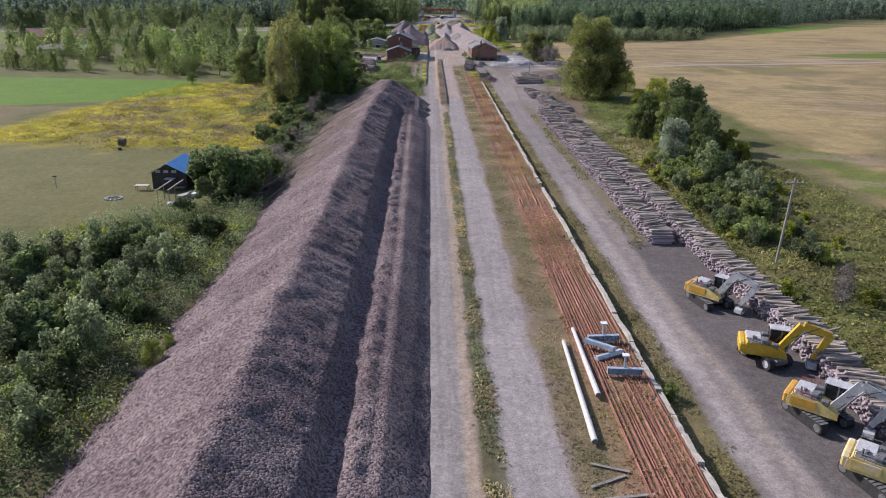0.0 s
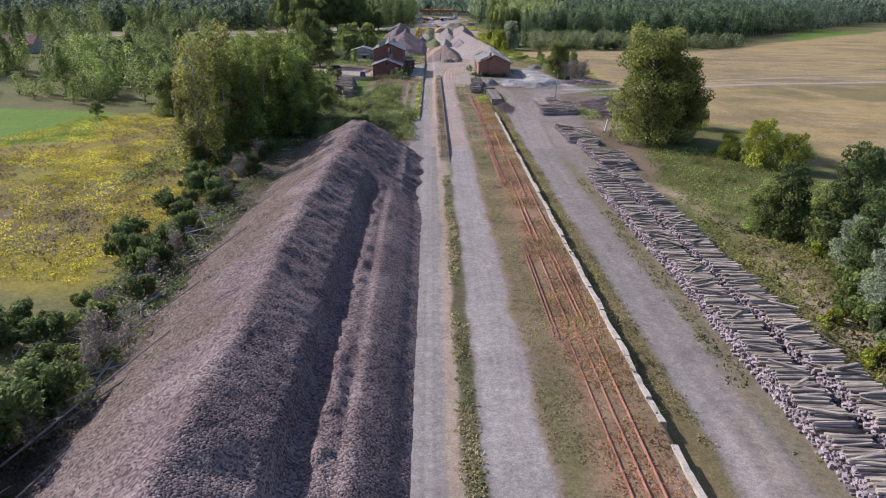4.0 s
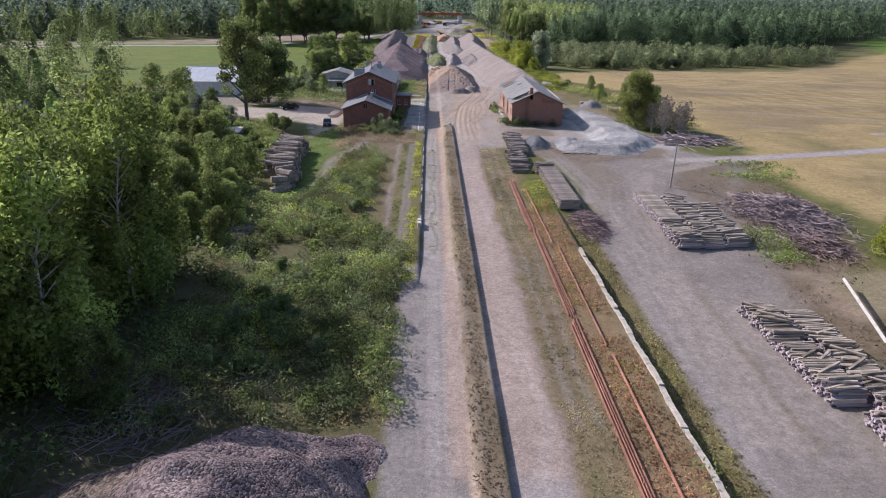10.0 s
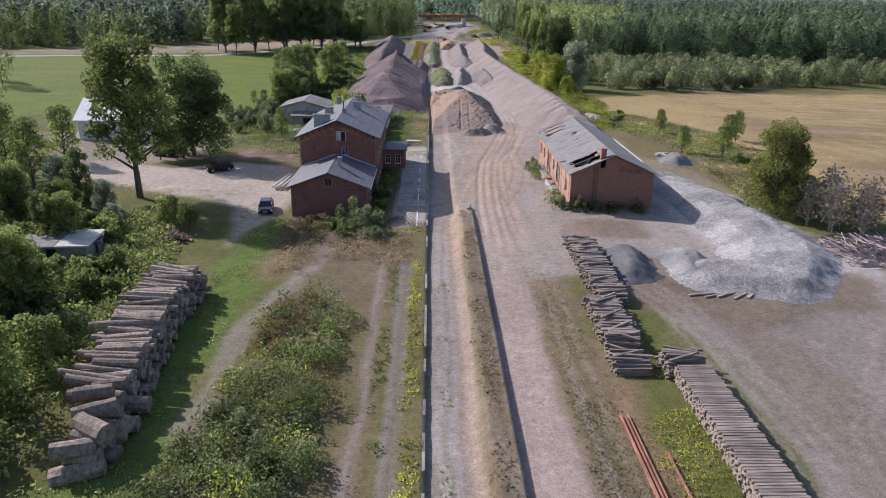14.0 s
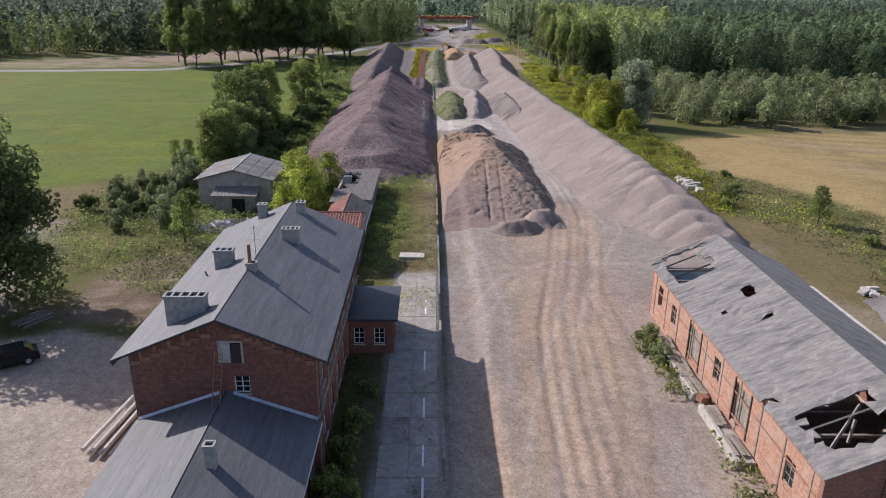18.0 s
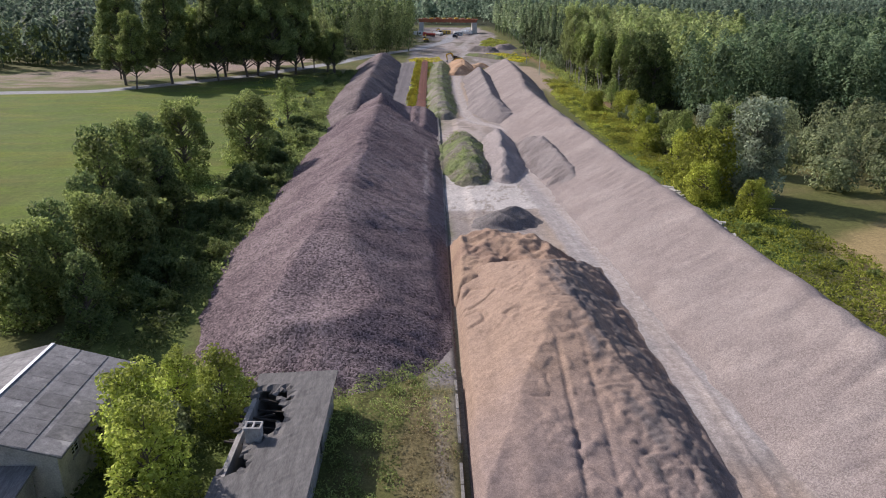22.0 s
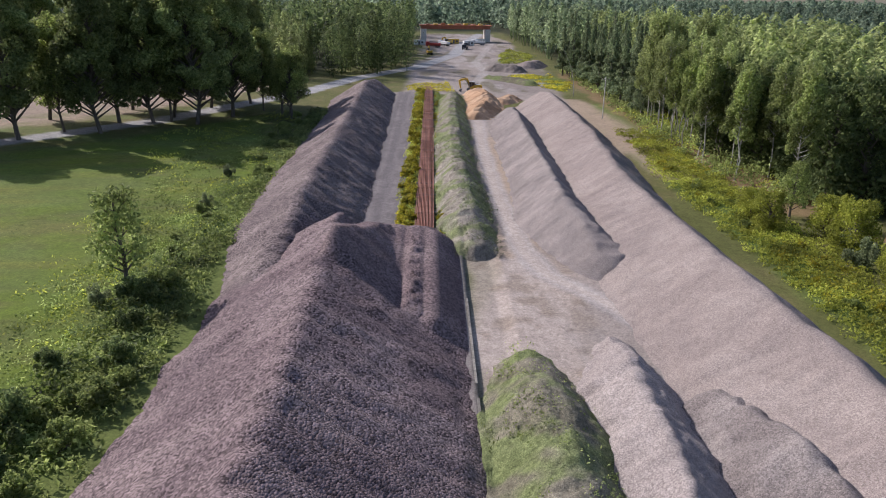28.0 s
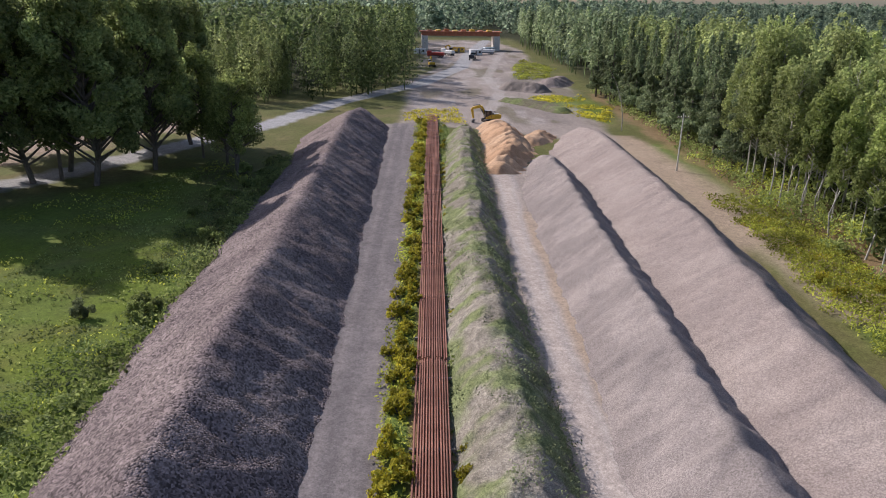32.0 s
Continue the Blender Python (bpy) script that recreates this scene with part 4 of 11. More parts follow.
# ---------------------------------------------------------------- heaps of gravel, sand and soil
def heap(name, ridge, left, right, tone, tone2, material, label, cat="gravel heap", step=0.4, rough=0.2, gully=0.28, cap=0.15, dumps=0.0, shelf=None, toe=None, seed=1, dx=13.0, weeds=None, reach=6.0, pitch=5.6, lumps=0.4, wander=0.9, rill=0.10, lee=0.3):
    """A heap along ridge [(x, y, height, crest half-width)...] with its two slopes; shelf cuts a driven bench into it."""
    pts = [(a[0], a[1]) for a in ridge]
    hs, ws = [a[2] for a in ridge], [a[3] for a in ridge]
    x0, x1 = min(p[0] for p in pts) - dx, max(p[0] for p in pts) + dx
    y0, y1 = min(p[1] for p in pts) - dx, max(p[1] for p in pts) + dx
    X, Y = np.meshgrid(np.arange(x0, x1, step), np.arange(y0, y1, step))
    wx = X + 0.5 * fbm(X, Y, 5, 3, seed)
    wy = Y + 0.8 * fbm(X, Y, 5, 3, seed + 5)
    d, u = along(wx, wy, pts)
    k = np.linspace(0, 1, len(pts))
    h, w = np.interp(u, k, hs), np.interp(u, k, ws)
    order = np.argsort([p[1] for p in pts])
    mid = np.interp(Y, np.array([p[1] for p in pts])[order], np.array([p[0] for p in pts])[order])
    slope = left + (right - left) * sstep(-0.6, 0.6, X - mid)
    side = np.maximum(d - w, 0)
    far = np.clip(side / 2.5, 0, 1)
    z = h - np.sqrt(side ** 2 + cap ** 2) * slope + cap * slope
    z = z + gully * fbm(X * 0.2, Y, 1.6, 3, seed + 9) * far + rough * fbm(X, Y, 0.9, 3, seed + 3) + lumps * fbm(X, Y, 7, 2, seed + 4)
    z = z + rill * fbm(X * 0.12, Y, 0.7, 3, seed + 6) * far * np.clip(1.4 - side / 7, 0.2, 1)
    if dumps:
        ph = Y + 0.32 * np.minimum(np.abs(X - mid), 12) ** 1.25 + wander * fbm(X, Y, 9, 2, seed + 13)
        z = z + (dumps(Y) if callable(dumps) else dumps) * (np.abs(np.sin(ph * math.pi / pitch)) - 0.62) * np.clip(1.15 - side / reach, 0.1, 1) * (lee + (1 - lee) * sstep(-1.2, 0.8, X - mid))
    if shelf is not None:
        z = shelf(X, Y, z)
    if toe is not None:
        z = toe(X, Y, z)
    base = terrain(X, Y)
    z = np.where(z > 0, np.where(z < 0.9, 0.5 * z * z / 0.9 + 0.5 * z, z), z)
    up = z > -0.12
    keep = up[:-1, :-1] | up[1:, :-1] | up[:-1, 1:] | up[1:, 1:]
    f = grid_faces(X.shape[1], X.shape[0])[keep.ravel()]
    used = np.unique(f)
    remap = np.zeros(X.size, np.int64)
    remap[used] = np.arange(len(used))
    V = np.stack([X, Y, np.where(z > -0.1, z + base * 0.9, base - 0.25)], -1).reshape(-1, 3)[used]
    me = mesh_np(name, V, remap[f], True)
    t = sstep(-0.35, 0.45, fbm(X, Y, 4, 4, seed + 21))[..., None]
    col = np.array(tone) * (1 - t) + np.array(tone2) * t
    if weeds is not None:
        m, wt = weeds(X, Y, z)
        m = m[..., None]
        col = col * (1 - m) + np.array(wt) * m
    colour_layer(me, col.reshape(-1, 3)[used])
    me.materials.append(material)
    ob = new(name, me)
    return tagged(ob, label, cat)


PUR, PUR2 = (0.144, 0.109, 0.109), (0.194, 0.152, 0.146)
GRY, GRY2 = (0.248, 0.208, 0.189), (0.290, 0.246, 0.222)


def bench_one(x, y, z):
    """A driven bench along the track side, its wheel ruts and row of lumps; beyond it the flank runs down in one plane."""
    on = 1 - sstep(156, 166, y)
    L, R = np.interp(y, [30, 70, 95, 150], [-6.0, -6.2, -6.7, -7.1]), np.interp(y, [30, 70, 95, 150], [-2.3, -2.4, -3.0, -4.0])
    q = x - (L + R) / 2
    lumps = 0.4 * sstep(0.0, 0.4, fbm(x, y, 1.1, 2, 77)) * np.exp(-((q + 0.2) / 0.5) ** 2)
    ruts = lumps - 0.26 * np.exp(-((q - 0.75) / 0.26) ** 2) - 0.24 * np.exp(-((q + 1.15) / 0.25) ** 2) + 0.09 * fbm(x, y, 0.7, 2, 78)
    m = sstep(L - 0.9, L, x) * (1 - sstep(R, R + 0.6, x)) * on
    z = z * (1 - m) + (2.35 + ruts) * m
    edge = sstep(R, R + 0.5, x) * on
    z = z * (1 - edge) + np.minimum(2.5, 2.4 + (x - R) * 2.4 / (R - 0.1) + 0.16 * fbm(x * 0.3, y, 1.3, 3, 79)) * edge
    z = z + 0.22 * np.exp(-((x + 3.1) / 0.4) ** 2) * sstep(160, 168, y)
    return np.minimum(z, (0.15 - x) * 0.72 + 0.1 * fbm(x, y, 2, 2, 76))


def dry_flank(x, y, z):
    """Dry earth and dead grass on the outer flank, and a pale trail on the track side of the far end."""
    dry = sstep(-0.2, 0.35, fbm(x, y, 5, 3, 90) + (-15.5 - x) / 5.5) * sstep(88, 110, y) * 0.85 * (x < -14)
    trail = 0.7 * np.exp(-((x + 3.1 + 0.2 * fbm(x, y, 5, 2, 93)) / 0.22) ** 2) * sstep(160, 166, y) * sstep(-0.6, 0.0, fbm(x, y, 2, 2, 94))
    t = (trail > dry)[..., None]
    return np.maximum(dry, trail), np.where(t, np.array((0.33, 0.285, 0.26)), np.array((0.128, 0.100, 0.080)))


heap("ballast_ridge", [(-11.6, 8, 6.2, 0.2), (-11.4, 60, 6.2, 0.2), (-11.8, 110, 6.3, 0.2), (-12.4, 140, 6.4, 0.2), (-11.8, 160, 6.4, 0.25), (-11.4, 180, 6.4, 0.4), (-11.6, 194, 6.0, 1.4), (-8.8, 199, 3.2, 2.0), (-4.8, 203, 0.4, 0.8)], 0.57, 0.60, PUR, PUR2, PURPLE,
     "long heap of purplish crushed stone with driven bench", "gravel ridge", shelf=bench_one, seed=31, dumps=lambda v: 0.10 + 0.22 * sstep(90, 140, v) + 0.60 * sstep(160, 172, v) * (1 - 0.7 * sstep(186, 196, v)), reach=10.0, weeds=dry_flank, dx=15, pitch=3.1, lumps=0.25, wander=1.6, step=0.33)


def bench_two(x, y, z):
    """A driven bench cut into the far end, its row of tipped lumps, and the tipped load that closes it."""
    lumps = 0.5 * sstep(-0.15, 0.25, fbm(x * 1.1, y * 0.9, 0.9, 2, 77)) * np.exp(-((x + 6.5) / 0.6) ** 2)
    ruts = lumps - 0.3 * np.exp(-((x + 7.6) / 0.3) ** 2) - 0.24 * np.exp(-((x + 5.5) / 0.25) ** 2) + 0.08 * fbm(x, y, 0.8, 2, 82)
    edge = np.interp(y, [496, 510, 522], [-7.6, -8.0, -9.2])
    slope = np.maximum(5.7 - 0.60 * (x + 14.3), 2.3 + 0.9 * np.maximum(edge - x, 0))
    cut = np.where(x < edge, slope + 0.15 * fbm(x * 0.3, y, 1.3, 3, 83), np.minimum(2.3 + ruts, (-1.6 - x) * 0.85))
    cut = np.minimum(cut, (531 - y + 1.5 * fbm(x, y, 3, 2, 84)) * 0.34)
    load = 502.0 - (x + 9.0) * 0.62 + 0.8 * fbm(x, y, 3, 2, 85)
    m = sstep(-14.9, -13.6, x) * sstep(load - 0.9, load + 0.9, y)
    z = z * (1 - m) + np.minimum(cut, z + 3) * m
    z = np.minimum(z, (530.8 - y - 0.03 * (x + 12) ** 2 + 0.35 * fbm(x, y, 3, 2, 86)) * 0.58)
    return np.minimum(z, np.maximum((-1.3 - x) * 0.9, -0.5))


def pale_trail(x, y, z):
    """A narrow trail of pale fines on the platform side."""
    m = np.exp(-((x + 3.9 + 0.25 * fbm(x, y, 6, 2, 91)) / 0.28) ** 2) * sstep(443, 447, y) * (1 - sstep(474, 480, y)) * sstep(-0.5, 0.1, fbm(x, y, 1.5, 2, 92))
    return 0.75 * m, (0.36, 0.31, 0.29)


heap("ballast_ridge", [(-12.2, 408.5, 3.4, 4.6), (-12.8, 416, 5.5, 1.8), (-13.2, 426, 6.5, 0.7), (-13.5, 470, 6.6, 0.4), (-14.0, 492, 6.2, 0.3), (-14.6, 510, 5.8, 0.25), (-14.7, 519, 5.5, 0.25), (-15.0, 525, 3.4, 0.4)], 0.57, 0.52, (0.144, 0.109, 0.112), (0.195, 0.152, 0.151), PURPLE,
     "long ridge of purplish crushed stone along the platform", "gravel ridge", shelf=bench_two, seed=43, dumps=lambda v: 0.06 + 0.30 * sstep(414, 428, v) + 0.22 * sstep(440, 470, v), gully=0.2, reach=13.0, pitch=3.2, lumps=0.2, wander=1.2, rough=0.12, step=0.33, weeds=pale_trail)
heap("ballast_ridge", [(-20.5, 506, 1.8, 1.0), (-20.4, 518, 3.6, 0.4), (-20.5, 530, 4.9, 0.3), (-20.8, 548, 5.2, 0.2), (-21.2, 575, 5.2, 0.2), (-21.7, 612, 5.2, 0.2), (-22.5, 642, 5.4, 0.3), (-21.5, 655, 4.2, 0.6)], 0.60, 0.74, (0.150, 0.121, 0.119), (0.205, 0.168, 0.160), PURPLE,
     "ridge of brownish purple crushed stone beside a driven lane", "gravel ridge", seed=57, dumps=lambda v: 0.07 + 0.4 * (1 - sstep(530, 545, v)), pitch=3.0, lumps=0.14, gully=0.2, wander=2.0)
heap("fine_gravel_ridge", [(31.5, 371, 1.8, 1.6), (30.0, 380, 3.4, 1.2), (28.8, 389, 4.7, 0.7), (27.6, 408, 5.2, 0.3), (25.6, 440, 5.2, 0.3), (24.0, 465, 5.2, 0.3), (22.6, 500, 5.0, 0.3), (21.0, 536, 5.0, 0.25), (22.2, 552, 5.0, 0.25), (23.6, 574, 5.0, 0.25), (24.6, 602, 4.9, 0.25), (25.2, 630, 4.4, 0.3), (26.2, 646, 2.2, 0.5)], 0.54, 0.72, GRY, GRY2, GREYFINE,
     "very long ridge of fine grey gravel", "gravel ridge", seed=61, rough=0.09, gully=0.09, dumps=lambda v: 0.07 + 0.4 * (1 - sstep(385, 415, v)) + 0.06 * sstep(520, 560, v), lumps=0.2, pitch=4.4, reach=5.0, wander=2.5, rill=0.14, step=0.28, lee=1.0)
heap("fine_gravel_ridge", [(19.0, 453, 1.0, 0.6), (18.4, 458, 2.7, 0.2), (17.7, 469, 3.3, 0.2), (16.9, 481, 3.3, 0.2), (15.9, 489, 1.5, 0.5)], 0.74, 0.72, (0.180, 0.156, 0.147), (0.245, 0.216, 0.202), GREYSTONE, "small ridge of fine grey gravel", "gravel ridge", seed=63, rough=0.22, step=0.2, dumps=0.22, dx=7, pitch=2.9, wander=2.0, gully=0.25, cap=0.05)
heap("fine_gravel_ridge", [(14.4, 517.5, 2.1, 1.6), (13.2, 523, 3.5, 0.6), (11.8, 532, 4.0, 0.2), (12.2, 545, 4.0, 0.15), (12.7, 567, 4.0, 0.15), (13.4, 602, 4.0, 0.15), (14.2, 614, 2.8, 0.4), (14.0, 622, 1.2, 0.5)], 0.76, 0.80, (0.205, 0.180, 0.170), (0.27, 0.236, 0.22), GREYFINE, "ridge of fine grey gravel with shaded crest", "gravel ridge", seed=65, rough=0.2, dumps=0.26, step=0.3, wander=3.0, pitch=4.0, lumps=0.16, gully=0.14, cap=0.05)
heap("pale_gravel_ridge", [(8.7, 461.5, 1.0, 0.5), (9.0, 470, 3.0, 0.2), (9.4, 482, 3.1, 0.2), (10.0, 492, 2.6, 0.3), (10.5, 498, 1.0, 0.4)], 0.78, 0.84, (0.275, 0.24, 0.225), (0.33, 0.29, 0.27), GREYSTONE, "short ridge of pale grey gravel", "gravel ridge", seed=67, rough=0.22, step=0.2, dx=7, dumps=0.2, pitch=3.0, wander=2.0, gully=0.25, cap=0.05)


def weedy(x, y, z):
    return sstep(-0.2, 0.35, fbm(x, y, 2.2, 3, 88)) * 0.85, (0.150, 0.185, 0.070)


heap("overgrown_soil_ridge", [(3.5, 461, 1.2, 1.0), (3.2, 467, 2.7, 0.9), (2.9, 478, 2.9, 0.9), (2.7, 488, 2.7, 0.8), (2.5, 495, 1.2, 0.8)], 0.80, 0.80, (0.15, 0.14, 0.10), (0.20, 0.185, 0.14), WEEDY, "weed-covered heap of soil", "soil heap", seed=69, rough=0.3, step=0.25, weeds=weedy, dx=8)
heap("overgrown_soil_ridge", [(0.6, 522, 1.6, 0.8), (-0.2, 530, 2.7, 0.7), (-0.6, 570, 2.7, 0.6), (0.0, 610, 2.6, 0.7), (1.0, 645, 2.4, 0.7), (1.4, 652, 1.2, 0.7)], 0.80, 1.0, (0.20, 0.18, 0.145), (0.27, 0.245, 0.205), WEEDY, "long weed-covered ridge of soil", "soil heap", seed=71, rough=0.3, weeds=weedy, step=0.3, dx=8)
SAND, SAND2 = (0.330, 0.232, 0.162), (0.440, 0.325, 0.228)
SOIL, SOIL2 = (0.225, 0.185, 0.160), (0.330, 0.270, 0.215)


def face(x, y, z):
    """A ramp of sand: smooth towards the kerb, gullied on the far flank, with two wheel ruts up its flat near end."""
    w = fbm(x, y, 6, 3, 7)
    u, v = x + 0.8 * w, y + 1.0 * w
    z = np.minimum(np.minimum(0.9 + (u + 1.0) * 0.47, (15.1 - u) * 0.66), np.minimum((v - 377.5) * 0.165, (424 - v) * 0.5))
    z = np.minimum(z, 4.3 - 0.04 * np.abs(x - 6.8))
    up = sstep(0.15, 0.5, z)
    right = sstep(7.4, 9.0, x + 0.8 * fbm(x, y, 2.5, 2, 10) + 0.05 * (y - 400))
    gul = np.abs(fbm(x * 0.22 + 0.15 * y, y - 0.35 * x, 1.7, 3, 8))
    z = z + (0.28 * (0.16 - np.minimum(gul, 0.34)) + 0.16 * fbm(x, y, 0.5, 3, 13)) * right * up
    slump = fbm(x * 0.7 + 0.3 * y, y * 0.5, 2.2, 3, 9)
    z = z - 0.14 * np.exp(-((slump - 0.12) / 0.035) ** 2) * sstep(2.6, 4.2, x) * up - 0.3 * np.exp(-((fbm(x, y, 4.0, 3, 14) + 0.1) / 0.05) ** 2) * (1 - sstep(3.4, 5.0, x)) * sstep(402, 408, y) * up
    z = z + (0.10 * fbm(x, y, 1.1, 3, 11) + 0.03 * fbm(x, y, 0.4, 2, 17) + 0.10 * sstep(0.15, 0.3, fbm(x, y, 0.9, 2, 18)) * sstep(3.0, 4.5, x)) * up
    for q, d in ((5.9, 0.20), (7.8, 0.12)):
        z = z - d * np.exp(-((x - q - 0.03 * (y - 390) - 0.25 * fbm(y * 0 + q, y, 7, 2, 12)) / 0.16) ** 2) * (1 - sstep(397, 403, y)) * up
    return np.minimum(z, (x + 0.75) * 2.2)


def clods(x, y, z):
    """Broken, blocky sand behind the same kerb."""
    z = z + (0.9 * (0.22 - np.abs(fbm(x, y, 2.6, 3, 15))) + 0.35 * (0.25 - np.abs(fbm(x, y, 1.2, 3, 16)))) * sstep(0.2, 0.6, z)
    return np.minimum(z, (x + 1.0) * 2.2)


def sandy_side(x, y, z):
    """Clean sand towards the kerb, dark gravelly soil on the other flank, pinkish earth at the near end."""
    w = fbm(x, y, 2.5, 3, 33)
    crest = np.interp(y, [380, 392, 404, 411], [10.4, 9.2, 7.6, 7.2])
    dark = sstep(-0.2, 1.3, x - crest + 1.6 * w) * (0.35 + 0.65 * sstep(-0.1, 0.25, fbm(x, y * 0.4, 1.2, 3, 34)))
    near = (1 - sstep(386, 400, y + 4 * w))[..., None]
    left = np.array((0.310, 0.222, 0.164)) * (1 - near) + np.array((0.258, 0.198, 0.170)) * near
    grit = (sstep(0.0, 0.5, fbm(x, y, 5, 3, 35)) * (1 - sstep(384, 394, y)))[..., None]
    left = left * (1 - 0.45 * grit) + np.array((0.235, 0.195, 0.180)) * 0.45 * grit
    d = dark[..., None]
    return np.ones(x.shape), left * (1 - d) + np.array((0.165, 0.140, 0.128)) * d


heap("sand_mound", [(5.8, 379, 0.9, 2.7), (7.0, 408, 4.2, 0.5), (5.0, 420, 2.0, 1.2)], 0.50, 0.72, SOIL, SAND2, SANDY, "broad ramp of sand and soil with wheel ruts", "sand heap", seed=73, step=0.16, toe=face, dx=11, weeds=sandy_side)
heap("sand_mound", [(0.6, 419, 2.2, 1.8), (2.6, 427, 2.5, 2.4), (7.0, 425, 2.4, 2.0), (11.0, 416.5, 1.6, 1.2)], 0.7, 0.7, (0.27, 0.185, 0.135), SAND, SANDY, "lumpy orange-brown sand heap", "sand heap", seed=75, rough=0.24, gully=0.3, step=0.2, toe=clods, dx=7)
heap("soil_mound", [(7.0, 376.6, 1.2, 0.3), (9.4, 377.0, 1.5, 0.4), (10.4, 377.6, 1.0, 0.3)], 0.75, 0.8, SOIL, (0.27, 0.215, 0.18), SANDY, "tipped load of dark brown soil", "soil heap", seed=77, rough=0.16, step=0.16, dx=5, gully=0.15, lumps=0.15)
heap("soil_mound", [(11.8, 380.0, 1.5, 0.4), (13.0, 380.8, 1.4, 0.4)], 0.75, 0.8, (0.26, 0.215, 0.185), (0.31, 0.255, 0.215), SANDY, "tipped load of brown soil", "soil heap", seed=78, rough=0.12, step=0.16, dx=5, gully=0.12, lumps=0.1)
heap("gravel_cone", [(5.6, 439, 1.9, 0.2), (7.6, 440.5, 2.1, 0.2)], 0.55, 0.62, (0.165, 0.150, 0.143), (0.235, 0.212, 0.200), GREYSTONE, "conical heap of dark grey gravel", seed=79, rough=0.12, step=0.16, dx=7, dumps=0.3, pitch=2.4, gully=0.25, lumps=0.2, cap=0.03)
heap("orange_sand_mound", [(6.0, 616, 1.8, 0.6), (8.5, 626, 2.4, 0.6), (9.5, 640, 2.6, 0.6), (8.5, 656, 2.0, 0.8)], 0.6, 0.6, (0.40, 0.255, 0.155), (0.48, 0.33, 0.215), SANDY, "heap of fresh orange sand", "sand heap", seed=81, rough=0.3, dumps=1.2, pitch=3.6, wander=3.0, step=0.3)
heap("orange_sand_mound", [(14, 640, 1.4, 0.6), (17, 646, 1.6, 0.6)], 0.6, 0.6, (0.40, 0.255, 0.155), (0.48, 0.33, 0.215), SANDY, "small heap of orange sand", "sand heap", seed=83, rough=0.4, dx=6)
heap("earth_mound", [(20, 728, 2.2, 1.5), (27, 724, 2.4, 1.2)], 0.6, 0.6, (0.16, 0.14, 0.125), (0.23, 0.2, 0.18), SANDY, "dark heap of earth and rubble", "soil heap", seed=85, rough=0.5, step=0.5)
heap("gravel_mound", [(34, 738, 2.8, 0.8), (39, 748, 2.4, 0.8)], 0.6, 0.6, GRY, GRY2, GREYFINE, "grey gravel heap by the wood", seed=87, step=0.5)
heap("soil_bank", [(27, 682, 1.0, 1), (24, 690, 1.3, 1), (16, 700, 1.2, 1)], 0.5, 0.5, (0.13, 0.12, 0.08), (0.19, 0.17, 0.12), WEEDY, "low weedy bank of soil", "soil heap", seed=89, step=0.5, weeds=weedy)
heap("grit_mound", [(29, 298, 1.0, 2.0), (35, 297, 1.3, 2.5), (39, 306, 1.5, 3.0), (38.5, 322, 1.3, 2.5), (36, 340, 0.7, 2.0)], 0.40, 0.42, (0.240, 0.232, 0.226), (0.345, 0.336, 0.326), GRIT, "broad low heap of pale grey grit and rubble", "grit heap", seed=91, rough=0.14, dumps=0.08, wander=4, step=0.25, gully=0.12, pitch=3.4)
heap("dark_grit_mound", [(20.3, 299, 1.3, 0.4), (20.6, 304, 1.3, 0.5)], 0.6, 0.6, (0.10, 0.10, 0.105), (0.15, 0.15, 0.155), GREYFINE, "small heap of dark grit", seed=93, rough=0.15, step=0.2, dx=5)
heap("grey_grit_mound", [(27.2, 298.5, 1.2, 0.4), (27.4, 303, 1.2, 0.8)], 0.55, 0.6, (0.19, 0.19, 0.195), (0.30, 0.295, 0.29), GREYFINE, "small heap of blue-grey grit", seed=95, rough=0.15, step=0.2, dx=5)
heap("grey_grit_mound", [(42.0, 351, 1.4, 0.5), (42.8, 354, 1.4, 0.5)], 0.55, 0.6, (0.13, 0.125, 0.125), (0.20, 0.19, 0.185), GREYFINE, "small heap of grey grit by the field", seed=97, rough=0.2, step=0.25, dx=5)

# ---------------------------------------------------------------- trees and bushes
def leaf_cloud(blobs, count, size, r, flat=0.0, shell=0.75, droop=0.0):
    """Leaf sprays (folded quads) filling blobs [(x, y, z, rx, ry, rz)...]; arrays of verts and faces."""
    b = np.array(blobs)
    vol = (b[:, 3] * b[:, 4] * b[:, 5]) ** 0.67
    pick = r.choice(len(b), count, p=vol / vol.sum())
    d = r.normal(size=(count, 3))
    d /= np.linalg.norm(d, axis=1, keepdims=True)
    rad = np.where(r.random(count) < shell, r.uniform(0.78, 1.08, count), r.uniform(0.35, 0.8, count))
    c = b[pick, :3] + d * b[pick, 3:] * rad[:, None]
    n = d * 0.7 + r.normal(size=(count, 3)) * 0.6
    n[:, 2] += flat
    n /= np.linalg.norm(n, axis=1, keepdims=True)
    a = np.cross(n, r.normal(size=(count, 3)))
    a /= np.linalg.norm(a, axis=1, keepdims=True) + 1e-9
    q = np.cross(n, a)
    s = size * r.uniform(0.6, 1.4, (count, 1))
    fold = n * s * 0.35
    v = np.stack([c - a * s, c - q * s * 0.55 - fold, c + a * s, c + q * s * 0.55 - fold * r.uniform(-0.6, 1, (count, 1))], 1)
    v[..., 2] -= droop * np.abs(v[..., 2] - c[:, None, 2])
    i = np.arange(count) * 4
    f = np.concatenate([np.stack([i, i + 1, i + 2], 1), np.stack([i, i + 2, i + 3], 1)])
    return v.reshape(-1, 3), f


